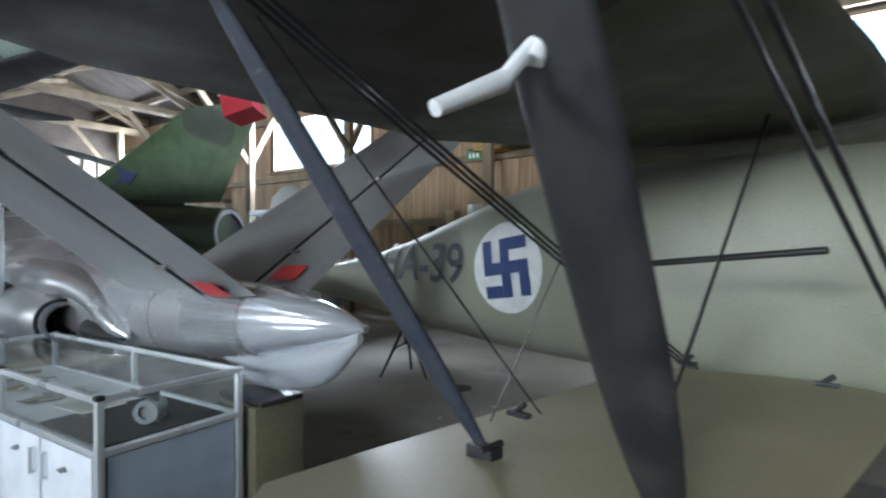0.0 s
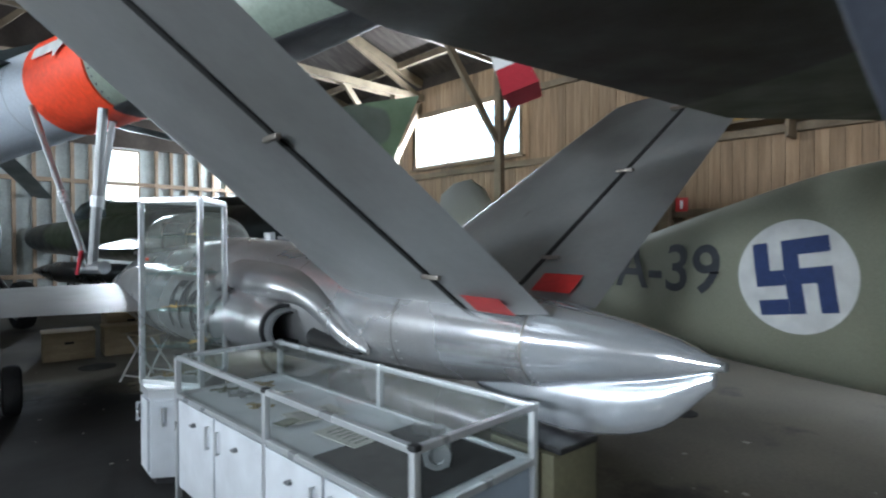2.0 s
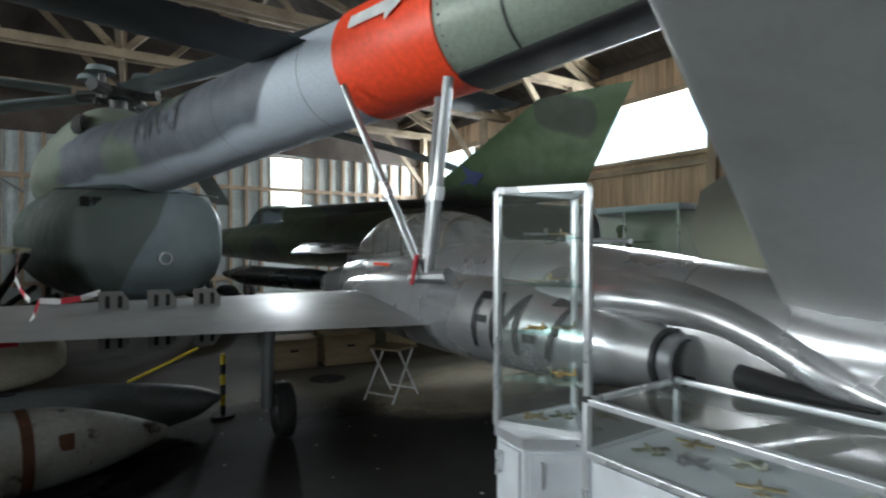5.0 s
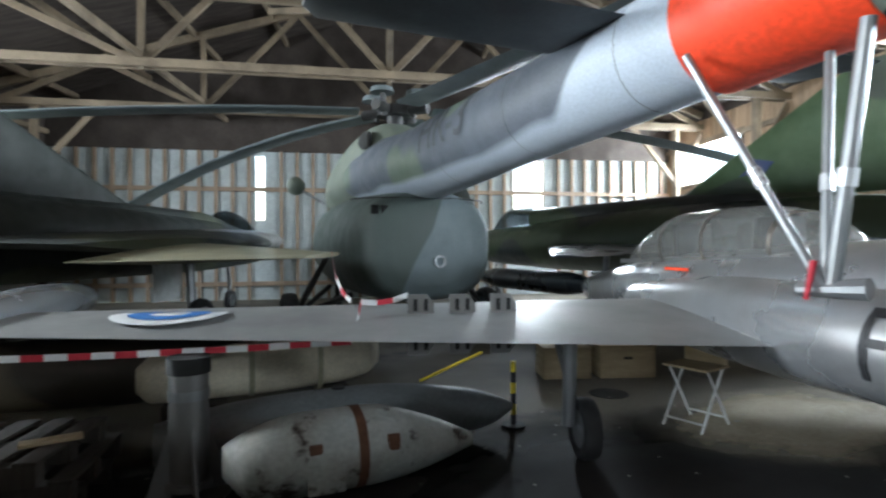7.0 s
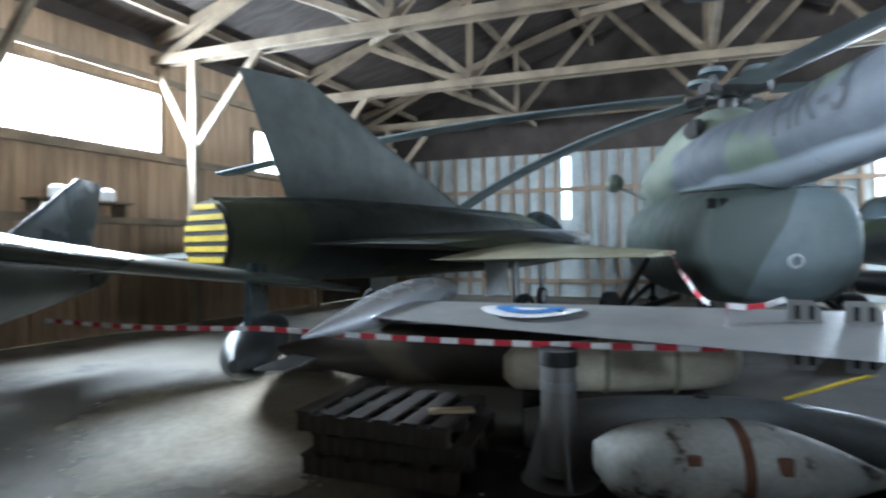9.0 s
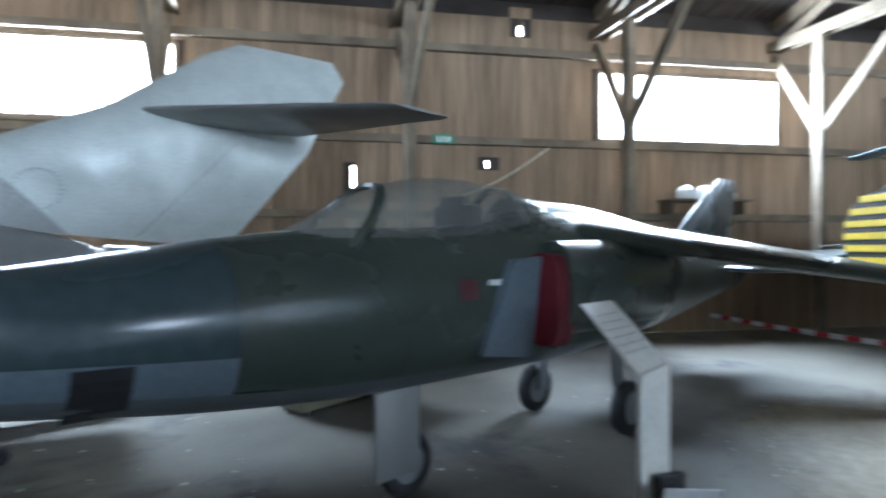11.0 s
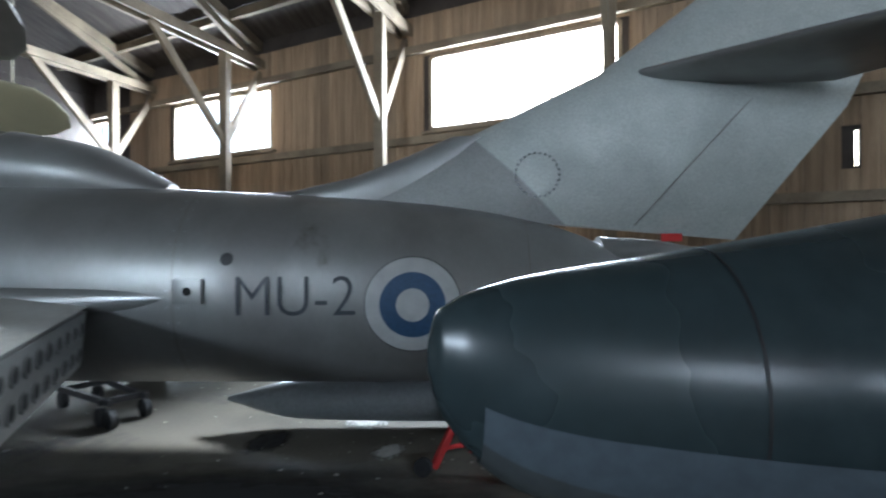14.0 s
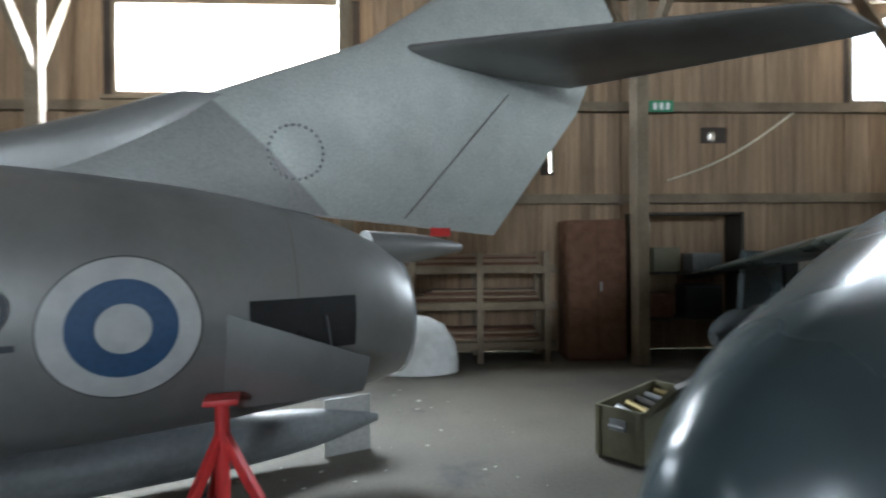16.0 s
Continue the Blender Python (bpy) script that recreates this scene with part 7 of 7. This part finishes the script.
west("workbench", 6.1, -0.6, 0, [("top", (0, 0, 0.85), (2.2, 0.7, 0.06), "pallet"), ("leg", (-1.0, -0.25, 0.41), (0.08, 0.08, 0.82), "pallet"), ("leg", (1.0, -0.25, 0.41), (0.08, 0.08, 0.82), "pallet"), ("leg", (-1.0, 0.25, 0.41), (0.08, 0.08, 0.82), "pallet"), ("leg", (1.0, 0.25, 0.41), (0.08, 0.08, 0.82), "pallet")], "pallet", "heavy dark workbench below the wall rail", "workbench")
west("machine_cover", 5.6, -0.6, 0.88, [("cover", (0, 0, 0.22), (0.7, 0.5, 0.44), "black"), ("label_sheet", (-0.1, -0.256, 0.26), (0.16, 0.006, 0.22), "paper")], "black", "black covered machine on the workbench", "machine")
dome = bmesh.new()
prof = [(0.5, 0.0), (0.5, 0.15), (0.46, 0.35), (0.33, 0.55), (0.15, 0.64), (0.02, 0.66)]
skin_rings(dome, [[(r * math.cos(t), 0.6 * r * math.sin(t), z) for t in [2 * math.pi * i / 24 for i in range(24)]] for r, z in prof])
d = part("canopy_cover", dome, "white", None)
d.matrix_world = WW @ pose(0.55, -1.1, 0)
tagged(d, "white domed cover standing on the floor by the wall", "cover")
for i, x in enumerate((8.3, 8.65, 9.1)):
    h = bmesh.new()
    prof = [(0.13, 0.0), (0.15, 0.08), (0.14, 0.17), (0.08, 0.23), (0.01, 0.245)]
    skin_rings(h, [[(r * math.cos(t), r * math.sin(t), z) for t in [2 * math.pi * k / 20 for k in range(20)]] for r, z in prof])
    ob = part("flying_helmet", h, "white", None)
    ob.matrix_world = WW @ pose(x, -0.4, 2.42)
    tagged(ob, "white flying helmet on the wall shelf", "helmet", "helmets on the shelf")
tagged(part("plank_shelf", boxes(((8.7, -0.35, 2.4), (1.6, 0.45, 0.035))), "timber", None), "plain plank shelf fixed to the wall", "shelf").matrix_world = WW
for i in (8.0, 9.4):
    tagged(part("shelf_bracket", boxes(((i, -0.28, 2.27), (0.04, 0.4, 0.22))), "timber", None), "timber bracket under the plank shelf", "bracket", "shelf brackets").matrix_world = WW


def timber_rack():
    ob = thing("timber_rack", WW @ pose(1.35, -0.45, 0), "low rack of stacked brown boards against the plank wall", "rack")
    for x in (-0.85, 0.0, 0.85):
        for y in (-0.3, 0.25):
            part("upright", boxes(((x, y, 0.7), (0.08, 0.08, 1.4)), bevel=0.006), "timber", ob)
    for z in (0.22, 0.72, 1.18):
        part("bearer", boxes(((0, -0.3, z), (1.95, 0.06, 0.1)), bevel=0.006), "timber", ob)
        part("bearer", boxes(((0, 0.25, z), (1.95, 0.06, 0.1)), bevel=0.006), "timber", ob)
        for k in range(4):
            part("board", boxes(((0.05 * (k - 1.5), -0.02 + 0.02 * k, z + 0.07 + 0.035 * k), (1.7 - 0.12 * k, 0.42 - 0.05 * k, 0.03)), bevel=0.003), "rust" if (k + int(z * 10)) % 2 else "stud", ob)


timber_rack()
notice = thing("wall_notice", WW @ pose(3.63, -0.14, 1.75), "small pale notice sheet pinned to the wall", "notice")
part("sheet", boxes(((0, 0, 0), (0.34, 0.01, 0.14)), bevel=0.002), "paper", notice)
for k in (-1, 0, 1):
    part("text_line", boxes(((0, -0.007, 0.035 * k), (0.26, 0.002, 0.012))), "tank_grey", notice, "", 0)


def exit_sign(wall_name, x, z, mat, w=0.34, h=0.16):
    ob = thing("exit_sign" if mat == "sign_green" else "fire_sign", wall_matrix(*WALLS[wall_name]) @ pose(x, -0.13, z), "small %s safety sign on the wall rail" % ("green exit" if mat == "sign_green" else "red fire"), "sign")
    part("panel", boxes(((0, 0, 0), (w, 0.015, h)), bevel=0.003), mat, ob)
    for dx in (-0.09, 0.0, 0.09) if w > 0.3 else (0.0,):
        part("symbol", boxes(((dx, -0.009, 0), (0.05, 0.004, h * 0.6))), "white", ob, "", 0)


exit_sign("wall_west", 3.98, 3.4, "sign_green")
exit_sign("wall_east", -5.85, 3.3, "sign_green")
exit_sign("wall_east", -5.1, 2.15, "red", 0.22, 0.24)

# yellow boxes stored on the east wall rail
EW = wall_matrix(*WALLS["wall_east"])
for x, z, sx, sz in ((-4.35, 3.5, 0.75, 0.3), (-4.3, 3.82, 0.6, 0.26), (-4.42, 4.1, 0.42, 0.2), (-5.3, 3.42, 0.6, 0.24), (-3.5, 3.5, 0.6, 0.34)):
    ob = thing("yellow_box", EW @ pose(x, -0.36, z - 0.12), "weathered yellow painted wooden box on the wall ledge", "box", "yellow boxes on the ledge")
    part("body", boxes(((0, 0, sz / 2), (sx, 0.4, sz)), bevel=0.01), "yellow_old", ob)
    for dx in (-0.36, 0.36):
        part("batten", boxes(((dx * sx, -0.212, sz / 2), (0.05, 0.024, sz * 0.96)), bevel=0.004), "yellow_old", ob)
    part("grip_slot", boxes(((0, -0.202, sz * 0.6), (0.14, 0.006, 0.04))), "dark", ob, "", 0)
tagged(part("wall_ledge", boxes(((-4.4, -0.34, 3.36), (2.7, 0.5, 0.04)), ((-5.4, -0.3, 3.2), (0.05, 0.42, 0.28)), ((-3.4, -0.3, 3.2), (0.05, 0.42, 0.28))), "timber", None), "plank ledge on brackets high on the wall", "shelf").matrix_world = EW

wall_board = thing("plank_shelf", EW @ pose(-6.05, -0.3, 1.9), "plank shelf with brackets on the plank wall", "shelf")
part("plank", boxes(((0, 0, 0), (1.9, 0.42, 0.035)), bevel=0.004), "timber", wall_board)
for dx in (-0.8, 0.0, 0.8):
    part("bracket", boxes(((dx, 0.08, -0.11), (0.04, 0.26, 0.19)), bevel=0.004), "timber", wall_board)
bowl = bmesh.new()
skin_rings(bowl, [[(r * math.cos(t), 0.62 * r * math.sin(t), z) for t in [2 * math.pi * k / 28 for k in range(28)]] for r, z in ((0.2, 0.0), (0.29, 0.06), (0.33, 0.2), (0.34, 0.36), (0.325, 0.36), (0.31, 0.2), (0.26, 0.08), (0.02, 0.03))])
bowl_ob = part("metal_bowl", bowl, "satin", None)
bowl_ob.matrix_world = EW @ pose(-5.55, -0.3, 1.918)
tagged(bowl_ob, "dull grey metal bowl standing on the plank shelf", "bowl")
carton = thing("carton", EW @ pose(-6.25, -0.3, 1.918), "small brown cardboard carton on the plank shelf", "box")
part("body", boxes(((0, 0, 0.13), (0.2, 0.24, 0.26)), bevel=0.005), "crate", carton)
part("flap", boxes(((0, -0.02, 0.265), (0.21, 0.2, 0.008)), bevel=0.002), "crate", carton)

flag = thing("warning_streamer", pose(2.02, 2.39, 2.47, -18, 0, 25) @ Matrix.Scale(0.8, 4), "red and white fabric streamer hanging from the upper wing", "streamer")
for i, (z0, z1, mt) in enumerate(((0.0, -0.1, "flagred"), (-0.1, -0.23, "white"), (-0.23, -0.38, "flagred"))):
    w0, w1 = 0.09 + 0.12 * -z0, 0.09 + 0.12 * -z1
    bm = bmesh.new()
    skin_rings(bm, [[(-w0, -0.09, z0), (w0, -0.08, z0 - 0.01), (w0, 0.08, z0 - 0.01), (-w0, 0.09, z0)], [(-w1, -0.11, z1), (w1, -0.1, z1 - 0.01), (w1, 0.1, z1 - 0.01), (-w1, 0.1, z1)]])
    part("cloth", bm, mt, flag, "", 0)
part("tail_weight", rods(((0.15, 0, -0.05), (0.16, 0, -0.3), 0.02), ((0.16, 0, -0.3), (0.2, 0, -0.36), 0.015)), "white", flag)

trestle = thing("tail_trestle", pose(2.06, 2.2, 0, 0, 0, -10), "olive box trestle propping up the jet trainer's tail", "trestle")
part("box", boxes(((0, 0, 0.34), (0.3, 0.36, 0.62)), bevel=0.01), "khaki", trestle)
part("top_pad", boxes(((0, 0, 0.665), (0.26, 0.4, 0.03)), bevel=0.01), "black", trestle)
for dx in (-0.1, 0.1):
    part("runner", boxes(((dx, 0, 0.015), (0.06, 0.4, 0.03)), bevel=0.004), "pallet", trestle)
tripod = thing("black_tripod", pose(5.19, 3.25, 0), "black folding tripod with a dark instrument head on it", "tripod")
part("column", rods(((0, 0, 0.35), (0, 0, 0.95), 0.022), n=12), "black", tripod)
for a in (20, 140, 260):
    d = Vector((math.cos(radians(a)), math.sin(radians(a)), 0))
    part("leg", rods((Vector((0, 0, 0.6)), d * 0.3, 0.016), n=8), "black", tripod)
    part("brace", rods((Vector((0, 0, 0.37)), d * 0.15 + Vector((0, 0, 0.3)), 0.01), n=8), "black", tripod)
part("instrument_head", boxes(((0, 0, 1.03), (0.4, 0.16, 0.16)), ((0.12, 0, 1.15), (0.12, 0.12, 0.1)), bevel=0.02), "black", tripod)

# stored wings under the trusses near the south-west corner
for p, q, wdt, mat, label in (((-6.6, -2.2, 3.25), (-5.6, -4.6, 3.35), 0.75, "linen_dark", "dark brown wing panel hung from the roof by cords"), ((-8.9, -4.6, 3.3), (-8.0, -9.0, 3.35), 0.9, "linen_wing", "cream fabric wing panel hung from the roof by cords")):
    hung = thing("stored_wing", Matrix.Identity(4), label, "wing", "stored wings")
    p, q = Vector(p), Vector(q)
    d = (q - p).normalized()
    side = Vector((-d.y, d.x, 0))
    secs = []
    for u, k in ((0.0, 0.25), (0.03, 0.7), (0.1, 0.95), (0.5, 1.0), (1.0, 1.0)):
        c = p.lerp(q, u)
        secs.append((c + side * wdt * k / 2 + Vector((0, 0, 0.25 * k)), c - side * wdt * k / 2 - Vector((0, 0, 0.25 * k)), 0.14 * k, Vector((0, 0, 1)) - side * 0.5))
    part("panel", foil(secs), mat, hung)
    for u in (0.15, 0.85):
        c = p.lerp(q, u)
        part("cord", rods((c + Vector((0, 0, 0.05)), c + Vector((0, 0, 2.3)), 0.008), n=6), "canvas", hung)

# ---- stains, painted shade and painted daylight on the concrete ----
# the three large dark patches paint shade below the aircraft onto the floor
for name, x, y, rx, ry, a, mat, label in (("oil_stain", 0.9, 5.6, 3.4, 2.6, 20, "oil_stain", "large dark floor patch, shade below the jet trainer put into its colour"), ("oil_stain", -1.15, 6.95, 1.75, 1.2, 0, "oil_stain", "dark floor patch, shade below the stored tanks put into its colour"),
                                          # the second pale patch has daylight on the floor painted into it
                                          ("dust_patch", 3.4, 7.2, 1.7, 1.1, 15, "dust", "pale dusty patch on the concrete floor"), ("dust_patch", -4.3, 7.9, 2.2, 2.6, 30, "dust", "pale patch of concrete floor, daylight put into its colour"),
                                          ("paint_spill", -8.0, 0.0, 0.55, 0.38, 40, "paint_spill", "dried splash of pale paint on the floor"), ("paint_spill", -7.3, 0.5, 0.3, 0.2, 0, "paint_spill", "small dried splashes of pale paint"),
                                          ("oil_stain", -7.25, -0.48, 0.3, 0.2, 10, "oil_stain", "small dark oil spot on the floor"), ("oil_stain", -5.55, -0.2, 3.0, 1.5, 108, "oil_stain", "dark floor patch, shade below the light fighter put into its colour")):
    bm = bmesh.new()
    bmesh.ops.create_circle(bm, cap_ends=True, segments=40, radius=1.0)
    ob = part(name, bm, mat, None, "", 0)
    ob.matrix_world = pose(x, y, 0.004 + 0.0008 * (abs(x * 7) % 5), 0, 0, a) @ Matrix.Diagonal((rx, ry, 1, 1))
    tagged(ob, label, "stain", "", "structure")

# paint flakes and grit on the concrete
rnd = random.Random(11)
bm = bmesh.new()
for x0, x1, y0, y1, count in ((-10.5, -5.2, -2.5, 3.2, 260), (-2.0, 4.5, 3.6, 9.0, 160), (2.0, 4.5, -1.5, 2.2, 60), (-7.5, -2.5, 3.5, 8.5, 120)):
    for _ in range(count):
        c = Vector((rnd.uniform(x0, x1), rnd.uniform(y0, y1), 0.0095))
        r = rnd.uniform(0.004, 0.022) * (1 if rnd.random() < 0.9 else 1.8)
        a0 = rnd.uniform(0, 6.3)
        ring = [bm.verts.new(c + Vector((r * math.cos(a0 + k * 1.257) * rnd.uniform(0.5, 1.2), r * math.sin(a0 + k * 1.257) * rnd.uniform(0.5, 1.2), rnd.uniform(0, 0.004)))) for k in range(5)]
        bm.faces.new(ring)
tagged(part("floor_grit", bm, "grit", None, "", 0), "scattered pale paint flakes and grit on the concrete floor", "grit", "", "stuff")
WR = wall_matrix(*WALLS["wall_west"])
cord_points = [(4.03 + (5.83 - 4.03) * u, 2.36 + (3.3 - 2.36) * u - 0.12 * math.sin(math.pi * u)) for u in np.linspace(0, 1, 15)]
bm = bmesh.new()
for p, q in zip(cord_points, cord_points[1:]):
    rod(bm, (p[0], -0.2, p[1]), (q[0], -0.2, q[1]), 0.013, None, 7)
tagged(part("rope", bm, "canvas", None), "slack rope hanging along the plank wall", "rope").matrix_world = WR

# ---- small pieces of the walls: planks and studs ----
PLANKS = {}


def plank_mesh(h, mat):
    key = (round(h, 2), mat)
    if key not in PLANKS:
        me = bpy.data.meshes.new("plank")
        bm = bmesh.new()
        box(bm, (0, 0, h / 2), (0.186, 0.022, h))
        bm.to_mesh(me)
        bm.free()
        me.materials.append(M[mat])
        PLANKS[key] = me
    return PLANKS[key]


def planks(name, x0, x1, top):
    x = x0
    while x < x1:
        hole = [o for o in OPENINGS[name] if o[0] - 0.09 < x < o[1] + 0.09]
        for lo, hi in ([(0.0, hole[0][2] - 0.04), (hole[0][3] + 0.04, top)] if hole else [(0.0, top)]):
            ob = new("plank", plank_mesh(hi - lo, "plank"))
            ob.parent = walls[name]
            ob.location = (x, 0.015 + random.uniform(-0.004, 0.004), lo)
        x += 0.192


planks("wall_west", -12.0, 15.5, 5.6)
planks("wall_east", -24.0, -1.0, 5.6)
stud_me = plank_mesh(4.6, "stud")
x0, x1 = SPANS["wall_north"]
n = int((x1 - x0) / 0.48)
for i in range(n):
    x = x0 + 0.3 + 0.48 * i
    if any(o[0] - 0.05 < x < o[1] + 0.05 for o in OPENINGS["wall_north"]):
        continue
    ob = new("stud", stud_me)
    ob.parent = walls["wall_north"]
    ob.location = (x, -0.05, 0.0)
    ob.scale = (0.5, 5.0, 1.0)
lintel = boxes((((x0 + x1) / 2, -0.06, 5.2), (x1 - x0, 0.1, 1.25)))
tagged(part("door_lintel", lintel, "board", None, "", 0), "dark boarded lintel over the hangar doors", "lintel", kind="structure").matrix_world = wall_matrix(*WALLS["wall_north"])
